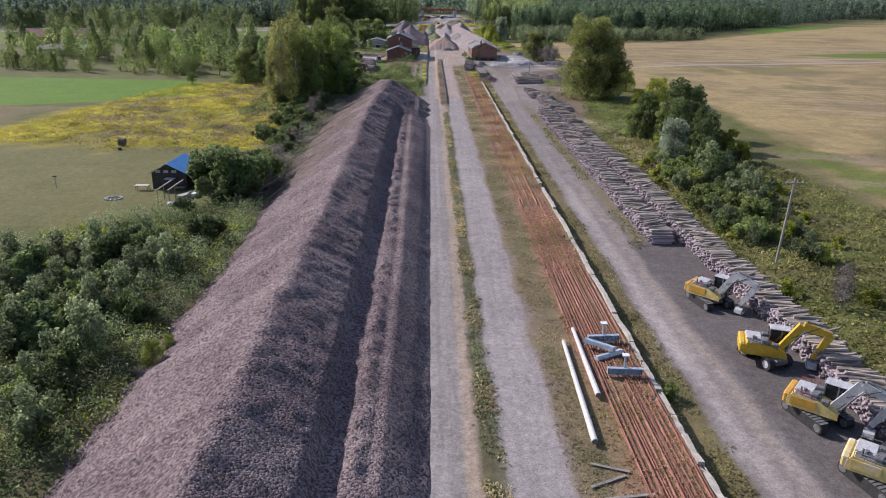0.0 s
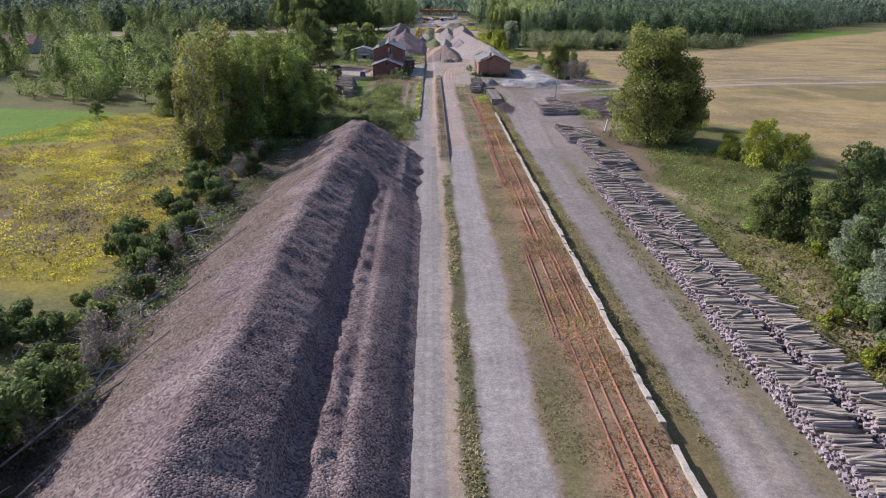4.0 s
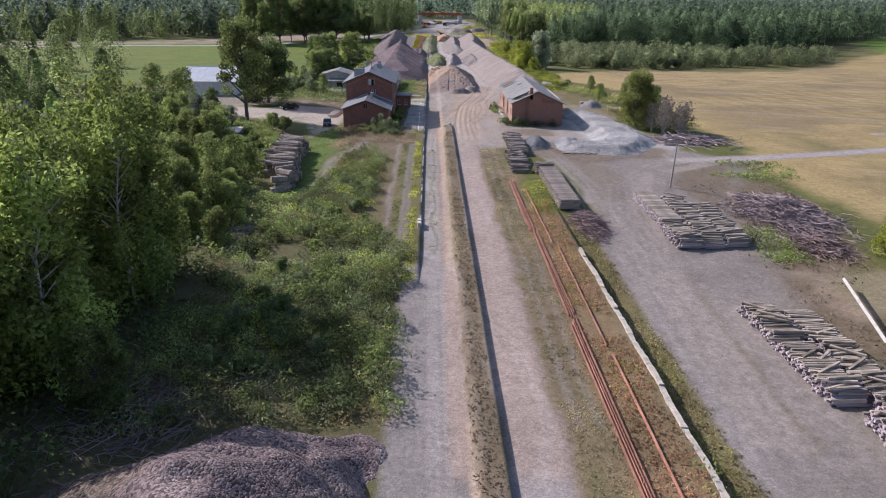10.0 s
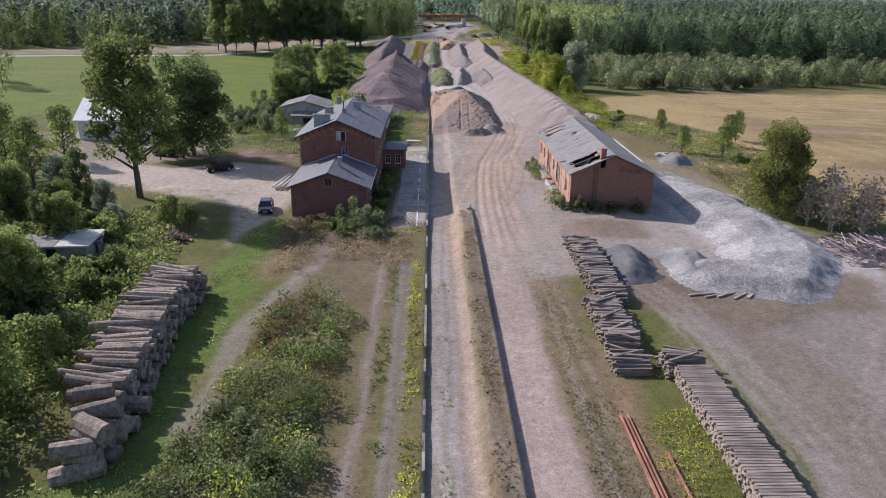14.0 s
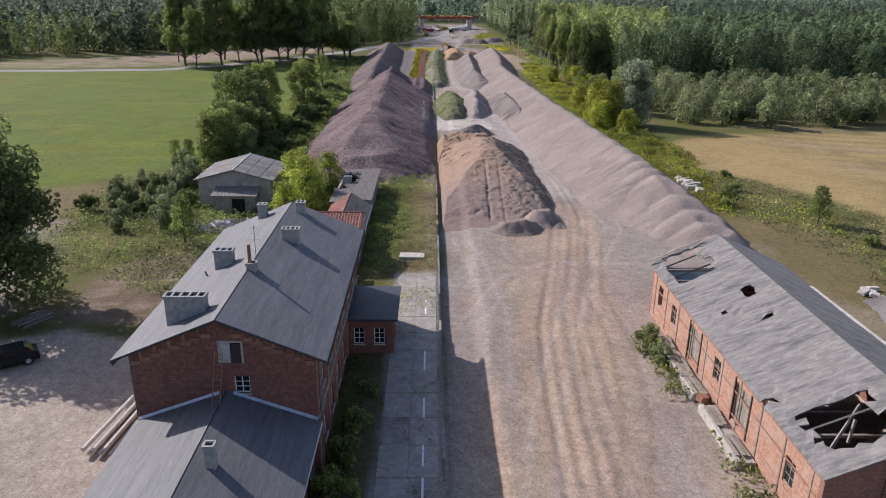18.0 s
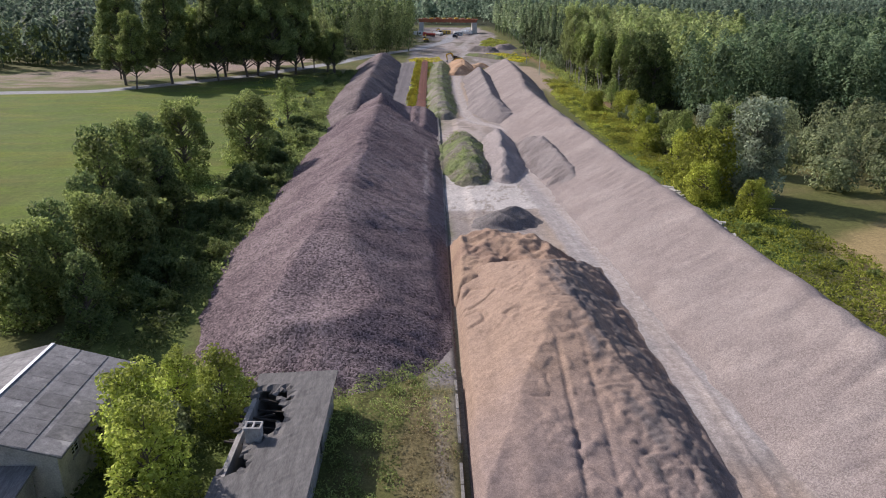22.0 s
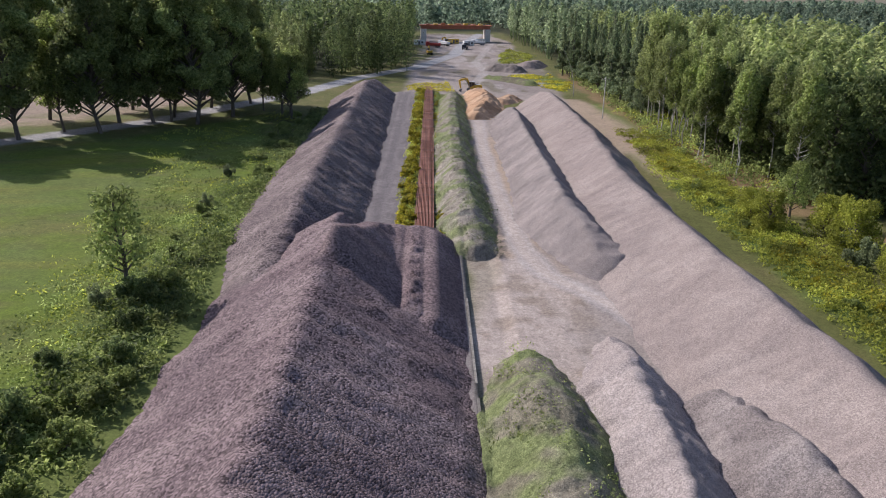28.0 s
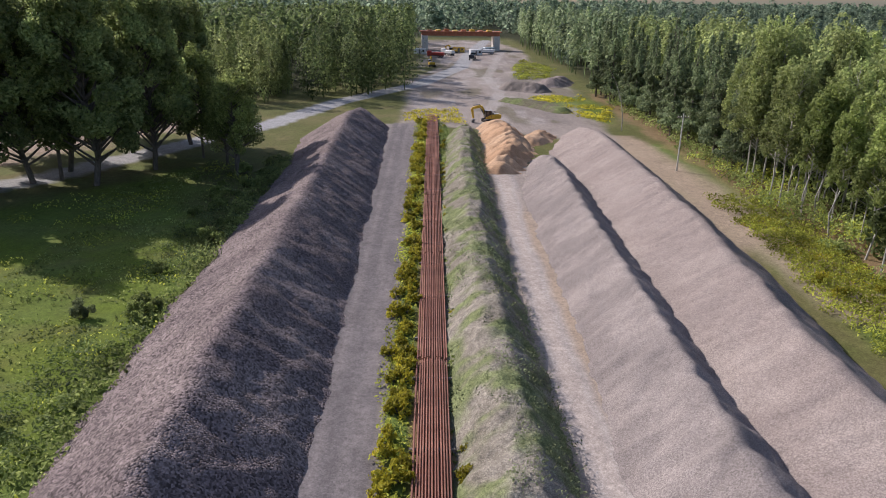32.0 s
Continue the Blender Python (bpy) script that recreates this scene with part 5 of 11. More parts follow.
def limbs(r, height, base, spread, levels=2, split=5, lean=0.0, start=0.25, trunks=1):
    """A tapered trunk with limbs as one mesh; returns it and the limb tips."""
    bm = bmesh.new()
    tips = []
    for k in range(trunks):
        ox, oy = (r.normal(0, spread * 0.18, 2) if trunks > 1 else (0, 0))
        p, rad = Vector((ox * 0.6, oy * 0.6, -0.2)), base
        top = Vector((ox + lean, oy, height * r.uniform(0.75, 0.95)))
        n = 5
        nodes = [p.lerp(top, i / n) + Vector((*r.normal(0, 0.012 * height, 2), 0)) * (i > 0) for i in range(n + 1)]
        for i in range(n):
            tube(bm, nodes[i], nodes[i + 1], rad * (1 - 0.17 * i), rad * (1 - 0.17 * (i + 1)), 6)
        for j in range(split):
            u = start + (0.9 - start) * (j + r.random()) / split
            q = nodes[min(n - 1, int(u * n))].lerp(nodes[min(n, int(u * n) + 1)], u * n - int(u * n))
            ang = j * 2.4 + r.random()
            L = spread * (1.05 - 0.6 * u) * r.uniform(0.7, 1.1)
            e = q + Vector((math.cos(ang) * L, math.sin(ang) * L, L * r.uniform(0.5, 1.1)))
            tube(bm, q, e, rad * (0.55 - 0.3 * u), rad * 0.12, 5)
            tips.append(e)
        tips.append(nodes[-1])
    return bm, tips


def make_tree(label, height, spread, leaf, bark=BARK, count=1500, size=0.42, start=0.25, tall=1.0, trunks=1, seed=1, blob=0.42, split=8, base=None, category="tree", name="tree", low=0.0, core=4):
    r = np.random.default_rng(seed)
    base = base or 0.022 * height
    bm, tips = limbs(r, height, base, spread * 0.75, split=split, start=start, trunks=trunks)
    blobs = []
    for t in tips:
        k = spread * blob * r.uniform(0.75, 1.25)
        blobs.append((t.x, t.y, t.z, k, k, k * 0.85 * tall))
    for j in range(core):
        z = height * (start + 0.15 + 0.75 * (1 - start) * j / max(core, 1))
        k = spread * blob * (1.15 - 0.15 * j)
        blobs.append((*r.normal(0, spread * 0.12, 2), z, k, k, k * tall))
    if low:
        for j in range(4):
            a = j * 1.6 + r.random()
            blobs.append((math.cos(a) * spread * 0.5, math.sin(a) * spread * 0.5, height * low, spread * 0.38, spread * 0.38, height * 0.16))
    v, f = leaf_cloud(blobs, count, size, r)
    v[:, 2] = np.maximum(v[:, 2], 0.05)
    ob = holder(name, 0, 0, -50)
    part("trunk", bm, bark, ob)
    part("crown", mesh_np("crown", v, f), leaf, ob)
    return tagged(ob, label, category)


def make_bush(label, w, h, leaf, count=420, size=0.3, seed=1, name="bush"):
    r = np.random.default_rng(seed)
    bm = bmesh.new()
    blobs = []
    for j in range(13):
        a, d = r.uniform(0, 6.3), w * r.uniform(0.1, 0.85)
        e = Vector((math.cos(a) * d, math.sin(a) * d, h * r.uniform(0.3, 0.95) * (1.1 - 0.45 * d / w)))
        tube(bm, (e.x * 0.15, e.y * 0.15, -0.1), e, 0.05, 0.015, 5)
        k = w * r.uniform(0.17, 0.33)
        blobs.append((e.x, e.y, e.z * 0.9, k, k, h * r.uniform(0.14, 0.28)))
    v, f = leaf_cloud(blobs, count, size, r)
    v[:, 2] = np.maximum(v[:, 2], 0.03)
    ob = holder(name, 0, 0, -50)
    part("stem", bm, BARK, ob)
    part("foliage", mesh_np("foliage", v, f), leaf, ob)
    return tagged(ob, label, "bush")


def make_conifer(label, height, spread, seed, leaf=LEAF_PINE):
    r = np.random.default_rng(seed)
    bm = rod((0, 0, -0.2), (0, 0, height), 0.016 * height, 0.02, 6)
    blobs = []
    for j in range(14):
        z = height * (0.16 + 0.82 * j / 14)
        k = spread * (1 - 0.85 * j / 14) * r.uniform(0.8, 1.1)
        for q in range(2):
            a = r.uniform(0, 6.3)
            blobs.append((math.cos(a) * k * 0.45, math.sin(a) * k * 0.45, z, k * 0.6, k * 0.6, height * 0.035))
    v, f = leaf_cloud(blobs, 3200, 0.26, r, droop=0.2)
    ob = holder("pine_tree", 0, 0, -50)
    part("trunk", bm, BARK, ob)
    part("crown", mesh_np("crown", v, f), leaf, ob)
    return tagged(ob, label, "tree")


def drop_kind(ob):
    for o in (*ob.children_recursive, ob):
        bpy.data.objects.remove(o)


def plant(ob, spots, r, group="", smin=0.85, smax=1.15):
    """Copies of a plant at spots [(x, y) or (x, y, scale)...], each turned and scaled a little."""
    for s in spots:
        k = (s[2] if len(s) > 2 else 1.0) * r.uniform(smin, smax)
        z = float(terrain(np.array([s[0]]), np.array([s[1]]))[0])
        c = copy_thing(ob, pose(s[0], s[1], z - 0.05, 0, 0, r.uniform(0, 360)) @ Matrix.Diagonal((k, k, k * r.uniform(0.93, 1.07), 1)))
        if group:
            c["group"] = group


def scatter(poly, spacing, r):
    xs, ys = [p[0] for p in poly], [p[1] for p in poly]
    X, Y = np.meshgrid(np.arange(min(xs), max(xs), spacing), np.arange(min(ys), max(ys), spacing))
    X, Y = X + r.uniform(-0.45, 0.45, X.shape) * spacing, Y + r.uniform(-0.45, 0.45, Y.shape) * spacing
    m = inside(X, Y, poly) > 0
    return np.stack([X[m], Y[m]], 1)


tr = np.random.default_rng(21)
ASPEN = make_tree("young aspen with slim trunk and green leaves", 22, 4.6, LEAF_POPLAR, BIRCH, 6500, 0.21, 0.12, 1.4, seed=3, low=0.15, split=34, base=0.17, blob=0.21, core=2)
ASPEN2 = make_tree("aspen with leaves starting to yellow", 20, 4.2, LEAF_AUTUMN, BIRCH, 4600, 0.21, 0.12, 1.4, seed=4, low=0.15, split=32, base=0.17, blob=0.21, core=2)
BROAD = make_tree("broad deciduous tree with dense green crown", 14, 6.0, LEAF_MID, BARK, 11000, 0.22, 0.12, 0.95, seed=5, low=0.14, split=52, blob=0.19, core=3)
OAK = make_tree("large dense tree with leaves turning brownish", 23, 9.0, LEAF_OAK, BARK, 22000, 0.25, 0.08, 0.95, seed=6, split=64, low=0.16, blob=0.21, core=7)
TALL = make_tree("tall roadside tree with dark airy crown", 32, 8.6, LEAF_ROAD, BARK, 24000, 0.29, 0.11, 1.2, seed=8, split=92, blob=0.165, core=2, base=0.42)
TALL2 = make_tree("tall roadside tree with green crown and slim trunk", 29, 6.0, LEAF_MID, BARK, 10000, 0.28, 0.16, 1.3, seed=48, split=66, blob=0.18, core=2, base=0.30)
BARE = make_tree("pale shrub of nearly bare branches", 8, 2.6, TWIG, BIRCH, 700, 0.20, 0.10, 1.3, seed=49, split=26, blob=0.3, core=1, base=0.10, trunks=3)
LIME = make_tree("tall green tree with bare trunk by the drive", 21, 6.8, LEAF_MID, BARK, 10000, 0.25, 0.20, 1.0, seed=28, split=44, blob=0.22, core=3)
LIMEWIDE = make_tree("broad dark green tree beside parked cars", 17.5, 8.0, LEAF_DARK, BARK, 17000, 0.25, 0.14, 0.95, seed=58, split=56, blob=0.21, core=4, low=0.2)
DARKTREE = make_tree("dark green broadleaf tree in a wood", 19, 5.6, LEAF_DARK, BARK, 5000, 0.33, 0.10, 1.1, seed=9, low=0.18, split=34, blob=0.22, core=3)
BIRCHTREE = make_tree("birch with white trunk and light foliage", 22, 3.6, LEAF_BIRCH, BIRCH, 4600, 0.20, 0.30, 1.6, seed=10, base=0.13, split=44, blob=0.21, core=2)
BIRCHTREE2 = make_tree("slim birch with pale trunk", 20, 2.8, LEAF, BIRCH, 3600, 0.20, 0.34, 1.7, seed=12, base=0.12, split=36, blob=0.22, core=2)
WILLOW = make_tree("silvery willow tree with rounded crown", 13, 5.0, LEAF_SILVER, BARK, 7000, 0.24, 0.1, 1.0, seed=13, low=0.2, split=24, blob=0.27)
CHERRY = make_tree("dull yellow-green leafy tree by the field", 9, 3.8, LEAF_YELLOW, BARK, 4800, 0.18, 0.08, 1.0, seed=34, low=0.16, split=32, blob=0.24, core=3)
ROBINIA = make_tree("light yellow-green leafy tree", 9, 3.8, LEAF_LIME, BARK, 4800, 0.18, 0.08, 1.0, seed=14, low=0.16, split=32, blob=0.24, core=3)
SMALL = make_tree("small tree with open thin crown", 10, 3.0, LEAF, BARK, 2200, 0.20, 0.14, 1.3, seed=15, split=24, blob=0.26, core=2)
FRUIT = make_tree("small round green garden tree", 5, 2.6, LEAF_MID, BARK, 1900, 0.18, 0.12, 1.0, seed=16, split=26, blob=0.24, core=1)
PINE = make_conifer("tall pine with bare lower trunk", 21, 3.2, 17)
BUSH = make_bush("leafy green bush among weeds", 2.2, 2.8, LEAF, 1700, 0.165, 18)
BUSH_DARK = make_bush("dark green leafy bush in scrub", 2.6, 3.4, LEAF_DARK, 2200, 0.17, 19, name="bramble_bush")
BUSH_YEL = make_bush("small yellow-green leafy bush in grass", 1.9, 2.2, LEAF_YELLOW, 1000, 0.17, 20, name="broom_bush")
BUSH_DRY = make_bush("dead brown bush before the annex", 2.2, 2.0, DRY, 1500, 0.12, 26, name="dead_bush")
BUSH_GREY = make_bush("tall grey-green willow bush by field", 3.6, 5.6, LEAF_GREY, 2600, 0.22, 22, name="willow_bush")
GOLD = make_bush("goldenrod clump in yellow flower", 0.9, 1.2, FLOWER, 240, 0.15, 24, name="goldenrod")
PLANTS = [BUSH_DRY, LIMEWIDE, TALL2, BARE, CHERRY, ASPEN, ASPEN2, BROAD, OAK, TALL, LIME, DARKTREE, BIRCHTREE, BIRCHTREE2, WILLOW, ROBINIA, SMALL, FRUIT, PINE, BUSH, BUSH_DARK, BUSH_YEL, BUSH_GREY, GOLD]

# left: poplar grove, scrub and garden trees
plant(ASPEN, scatter([(-37, 192), (-29, 200), (-25, 212), (-24, 236), (-34, 240), (-44, 226), (-43, 194)], 5.4, tr), tr, "poplar grove")
plant(ASPEN2, scatter([(-40, 184), (-34, 188), (-36, 198), (-41, 198)], 5.0, tr), tr, "poplar grove")
plant(BUSH_DARK, [(-30.5, 101, 2.4), (-27.2, 104, 1.8), (-33.5, 106, 1.7), (-27.5, 98.5, 1.3), (-25.5, 109, 1.2)], tr, "", 0.95, 1.05)
plant(BROAD, [(-25, 250, 0.42), (-29, 246, 0.45), (-27, 257, 0.4), (-32, 252, 0.5), (-24.5, 242, 0.3), (-46, 262, 0.7), (-50, 245, 0.9), (-60, 236, 0.8), (-23, 208, 0.5), (-56, 256, 0.8)], tr)
plant(DARKTREE, [(-48, 276, 0.5), (-54, 290, 0.55), (-60, 270, 0.6), (-56, 312, 0.45), (-70, 296, 0.6), (-80, 280, 0.6)], tr)
plant(FRUIT, [(-31, 268), (-36, 288), (-30, 312, 0.7), (-33, 314, 0.7), (-46, 312), (-30, 278, 0.9), (-27, 256, 0.9), (-40, 275), (-34, 258, 1.2), (-38, 264, 1.2)], tr)
plant(LIME, [(-41.5, 326.5, 1.02)], tr, "", 0.98, 1.02)
plant(LIMEWIDE, [(-42.4, 353.6)], tr, "", 0.98, 1.02)
plant(DARKTREE, [(-48, 323, 0.40), (-53, 316, 0.45), (-46.5, 312, 0.36), (-58, 321, 0.45), (-50, 304, 0.42), (-44, 306, 0.3)], tr)
plant(WILLOW, [(-43, 319, 0.35), (-39, 312, 0.3), (-52, 326, 0.45)], tr)
plant(BROAD, scatter([(-31, 246), (-60, 240), (-62, 312), (-46, 318), (-33, 288)], 9.5, tr), tr, "", 0.38, 0.62)
plant(SMALL, [(-29, 258, 0.8), (-31, 265, 0.9), (-30, 272, 0.7), (-34, 270, 0.8), (-27, 250, 0.6)], tr)
plant(DARKTREE, scatter([(-33, 250), (-60, 244), (-62, 314), (-46, 316), (-35, 290)], 15, tr), tr, "", 0.28, 0.48)
plant(BUSH, scatter([(-36, 262), (-60, 258), (-60, 316), (-40, 318), (-34, 300)], 6.0, tr), tr, "", 0.7, 1.3)
plant(SMALL, [(-58, 330, 1.1), (-66, 338, 1.1), (-62, 348), (-72, 326), (-47, 350, 0.5)], tr)
plant(BUSH_DARK, scatter([(-26, 20), (-46, 20), (-48, 56), (-40, 80), (-27, 84), (-25, 50)], 6.5, tr), tr, "", 0.8, 1.2)
plant(BUSH_GREY, scatter([(-25, 26), (-46, 26), (-46, 66), (-36, 80), (-27, 80)], 5.2, tr), tr, "", 0.45, 0.85)
plant(BUSH, scatter([(-26, 24), (-34, 30), (-36, 84), (-26, 84), (-25, 50)], 6.0, tr), tr, "", 0.7, 1.1)
plant(BUSH_YEL, scatter([(-38, 36), (-48, 60), (-44, 84), (-34, 78)], 6.5, tr), tr, "", 0.7, 1.1)
plant(BUSH_DARK, [(-34, 78, 0.9), (-37, 82, 0.7), (-29, 95, 0.6), (-33, 92, 0.6)], tr)
plant(BUSH_DARK, scatter([(-25, 98), (-33, 100), (-36, 150), (-39, 188), (-28, 196), (-26.5, 150)], 5.2, tr), tr, "", 0.6, 1.05)
plant(BUSH, scatter([(-25, 98), (-32, 104), (-34, 150), (-36, 184), (-28, 190), (-26, 150)], 7.5, tr), tr, "", 0.5, 0.9)
plant(BARE, scatter([(-24, 100), (-29, 104), (-31, 150), (-33, 186), (-26, 190), (-25, 150)], 6.5, tr), tr, "", 0.3, 0.6)
plant(ROBINIA, [(-21.6, 49.5, 0.32), (-21.2, 52, 0.22)], tr)
plant(BUSH, scatter([(-18, 208), (-4, 206), (-5, 240), (-9, 296), (-14, 262), (-20, 236)], 9.0, tr), tr, "", 0.4, 0.7)
plant(BUSH_GREY, scatter([(-17, 210), (-8, 208), (-7, 240), (-10, 296), (-15, 262), (-19, 236)], 7.0, tr), tr, "", 0.22, 0.4)
plant(BUSH_DARK, scatter([(-20, 206), (-12, 206), (-12, 240), (-22, 240)], 7.0, tr), tr, "", 0.4, 0.8)
plant(BUSH_DARK, scatter([(-30, 250), (-60, 240), (-62, 310), (-44, 318), (-32, 296)], 8.0, tr), tr)
plant(BUSH, scatter([(-28, 262), (-44, 258), (-46, 312), (-34, 312)], 7.0, tr), tr)
plant(BUSH_GREY, [(-10.2, 314.3, 0.62), (-8.4, 312.5, 0.5), (-7.5, 309, 0.3)], tr)
plant(BUSH_DRY, [(-15.2, 315, 0.9), (-13.4, 314.2, 0.9), (-16.8, 313.5, 0.7)], tr)
plant(BUSH, [(-13, 313, 0.5), (-10, 313.5, 0.6), (-8, 311, 0.5), (-11, 310, 0.6), (-15, 312, 0.5), (-7.4, 327, 0.6), (-6.9, 333, 0.55), (-7.2, 330, 0.5), (-6.4, 338, 0.4), (-7.6, 322, 0.5), (-10, 314.5, 0.7), (-8.6, 315, 0.7), (-11.8, 314, 0.55)], tr)
plant(ROBINIA, [(-21.0, 390, 0.8), (-18.6, 386, 0.75), (-16.8, 394, 0.7), (-20.5, 380, 0.55), (-17.6, 381, 0.5), (-20.5, 396, 0.6)], tr)
plant(BUSH_GREY, [(-19.2, 392, 0.6)], tr)
plant(BUSH_GREY, scatter([(-34, 372), (-46, 376), (-46, 398), (-35, 398)], 4.6, tr), tr, "", 0.4, 0.7)
plant(BUSH_DARK, scatter([(-32, 374), (-48, 374), (-50, 398), (-36, 402)], 7.5, tr), tr, "", 0.6, 0.9)
plant(BUSH_GREY, [(-38, 398, 0.7), (-35, 382, 0.5), (-41, 404, 0.6)], tr)
plant(SMALL, [(-30.5, 371, 0.55), (-43, 412, 0.5), (-46, 414, 0.5)], tr)
plant(DARKTREE, [(-37, 414, 0.58), (-39, 425, 0.62), (-33, 423, 0.42), (-32, 408, 0.4)], tr)
plant(BROAD, [(-35.5, 419, 0.72), (-41, 461, 0.95), (-33.7, 472, 0.98)], tr)
plant(BROAD, [(-38, 411, 0.7)], tr)
plant(FRUIT, scatter([(-33, 408), (-43, 408), (-44, 452), (-36, 456), (-33, 430)], 6.5, tr), tr, "", 1.0, 1.7)
plant(DARKTREE, [(-39, 433, 0.6), (-37.5, 441, 0.55), (-41, 447, 0.6), (-36, 428, 0.45), (-43, 438, 0.65)], tr)
plant(BUSH_DARK, scatter([(-24, 168), (-32, 168), (-34, 200), (-24, 204)], 5, tr), tr, "", 0.35, 0.7)
plant(SMALL, [(-34.8, 511, 1.2), (-40, 431, 1.2), (-38.5, 437, 1.1), (-42, 443, 1.1), (-37, 428, 1.1), (-36.5, 433, 0.9), (-40.5, 449, 0.9)], tr)
plant(BUSH, scatter([(-27, 408), (-33, 412), (-32, 500), (-28, 500), (-27, 450)], 4.8, tr), tr, "", 0.5, 0.9)
plant(BUSH_DARK, scatter([(-27, 412), (-32, 416), (-32, 484), (-28, 484)], 4.6, tr), tr, "", 0.6, 1.1)
plant(BUSH_DARK, scatter([(-28.5, 486), (-35, 486), (-35, 515), (-29, 515)], 4.8, tr), tr, "", 0.45, 1.0)
plant(BUSH_GREY, scatter([(-30, 490), (-36, 490), (-37, 556), (-32, 556)], 9.0, tr), tr, "", 0.3, 0.5)
plant(BUSH, scatter([(-29, 500), (-34, 500), (-36, 560), (-38, 612), (-32, 612), (-30.5, 550)], 5.5, tr), tr, "", 0.3, 0.8)
# left: garden rows and single trees far off
plant(FRUIT, [(-76, 232, 0.8)], tr)
plant(TALL, [(-84.9, 583.8, 1.08), (-73.2, 602.7, 1.1), (-65.9, 603.2, 1.05), (-64.4, 611.5, 1.0), (-56.2, 602.5, 1.1), (-51.2, 613, 1.02), (-72.1, 590.9, 1.05), (-98, 580, 1.1), (-78, 622, 1.0), (-60, 626, 1.0), (-52, 634, 0.9), (-66, 640, 0.9), (-90, 606, 1.0)], tr, "roadside trees", 0.97, 1.03)
plant(TALL2, [(-90.6, 569.5, 0.95), (-80, 592, 0.95), (-62.8, 605.5, 1.05), (-46, 622, 0.8), (-106, 596, 1.0)], tr, "roadside trees", 0.97, 1.03)
plant(LIME, [(-36.8, 609.5, 0.72), (-37.8, 613.6, 0.78), (-40.5, 617, 0.66), (-42, 632, 0.6)], tr, "roadside trees", 0.95, 1.05)
# right: oak, scrub along the sleepers, willows
plant(OAK, [(46.2, 211, 1.04), (52.0, 214, 0.84)], tr, "", 0.98, 1.02)
plant(CHERRY, [(60, 190, 0.95), (64, 186, 0.9), (57, 196, 0.6), (58, 236, 0.9), (53, 240, 0.8), (62, 228, 1.1)], tr)
plant(DARKTREE, [(57, 152, 0.55), (54, 147, 0.42)], tr)
plant(WILLOW, [(43.5, 125, 0.62), (48, 139, 0.45)], tr)
plant(DARKTREE, [(50, 144, 0.62), (47, 134, 0.5), (53, 138, 0.55), (46, 150, 0.5)], tr)
plant(DARKTREE, [(49, 126, 0.44), (46.5, 117, 0.4), (52, 130, 0.45), (55, 150, 0.5), (44, 108, 0.31)], tr)
plant(BARE, [(40.5, 63, 0.5), (42, 66, 0.45)], tr)
plant(BUSH, [(17.6, 46.8, 0.62)], tr)
plant(BUSH_GREY, [(45.5, 99, 1.0), (48.5, 102, 0.8), (46, 115, 1.0)], tr)
plant(BUSH_YEL, [(59, 137, 1.8), (57, 128, 1.5), (43, 108, 1.4)], tr)
plant(BROAD, [(44, 152, 0.45), (49, 146, 0.5), ], tr)
plant(OAK, [(45.5, 321, 0.50), (48.8, 326, 0.36)], tr)
plant(BUSH, scatter([(38, 80), (45, 84), (52, 118), (52, 140), (42, 130), (39, 100)], 4.4, tr), tr, "", 0.9, 1.3)
plant(BUSH_GREY, scatter([(38, 72), (47, 78), (58, 130), (48, 150), (39, 120)], 7.5, tr), tr, "", 0.4, 0.7)
plant(BUSH_YEL, scatter([(37, 60), (50, 60), (56, 120), (50, 150), (37, 130)], 7.5, tr), tr, "", 0.6, 1.0)
plant(BUSH, [(41, 392, 0.7), (43, 396, 0.6), (39.5, 388, 0.5), (46, 405, 0.5), (50, 372, 0.6), (54, 352, 0.7)], tr)
plant(BUSH_GREY, [(16.9, 322.4, 0.3), (19.3, 321.9, 0.32), (16.2, 346.5, 0.36), (16.0, 343.2, 0.33), (21.4, 322, 0.28)], tr, "shrubs along the goods shed")
plant(SMALL, [(52, 356, 0.7), (48, 380, 0.6), (55, 340, 0.8), (41, 55, 0.5), (46, 360, 0.5), (57, 366, 0.7), (61, 372, 0.7)], tr)
plant(BARE, [(49, 313.5), (51.5, 311), (47.5, 316, 0.8), (53.5, 314, 0.9), (50.5, 317, 1.1)], tr)
plant(BUSH_GREY, scatter([(56, 448), (100, 453), (104, 462), (58, 458)], 7.5, tr), tr)
plant(WILLOW, [(43, 452, 1.1), (47, 480, 0.9)], tr)
plant(CHERRY, [(37.0, 454, 1.35), (35.2, 449, 0.9), (39, 442, 0.6), (37, 463, 0.9)], tr)
plant(BROAD, [(46, 470, 0.75), (41, 484, 0.6)], tr)
plant(SMALL, scatter([(36.5, 466), (42, 474), (45, 545), (37.5, 548)], 8, tr), tr, "", 0.6, 1.0)
plant(CHERRY, scatter([(36, 462), (44, 474), (46, 534), (38, 540)], 7.5, tr), tr, "", 0.45, 0.95)
plant(BUSH_GREY, scatter([(40, 470), (52, 474), (50, 530), (42, 536)], 6.5, tr), tr, "", 0.5, 0.9)
plant(BUSH, scatter([(34, 384), (38, 380), (44, 420), (38, 470), (38, 560), (34.5, 560), (34, 470)], 6.5, tr), tr, "", 0.25, 0.5)
plant(GOLD, [(x + tr.normal(0, 0.5), y + tr.normal(0, 0.6)) for x, y in scatter([(34, 470), (40, 490), (40, 570), (34, 570)], 4.2, tr)], tr, "", 0.5, 1.0)
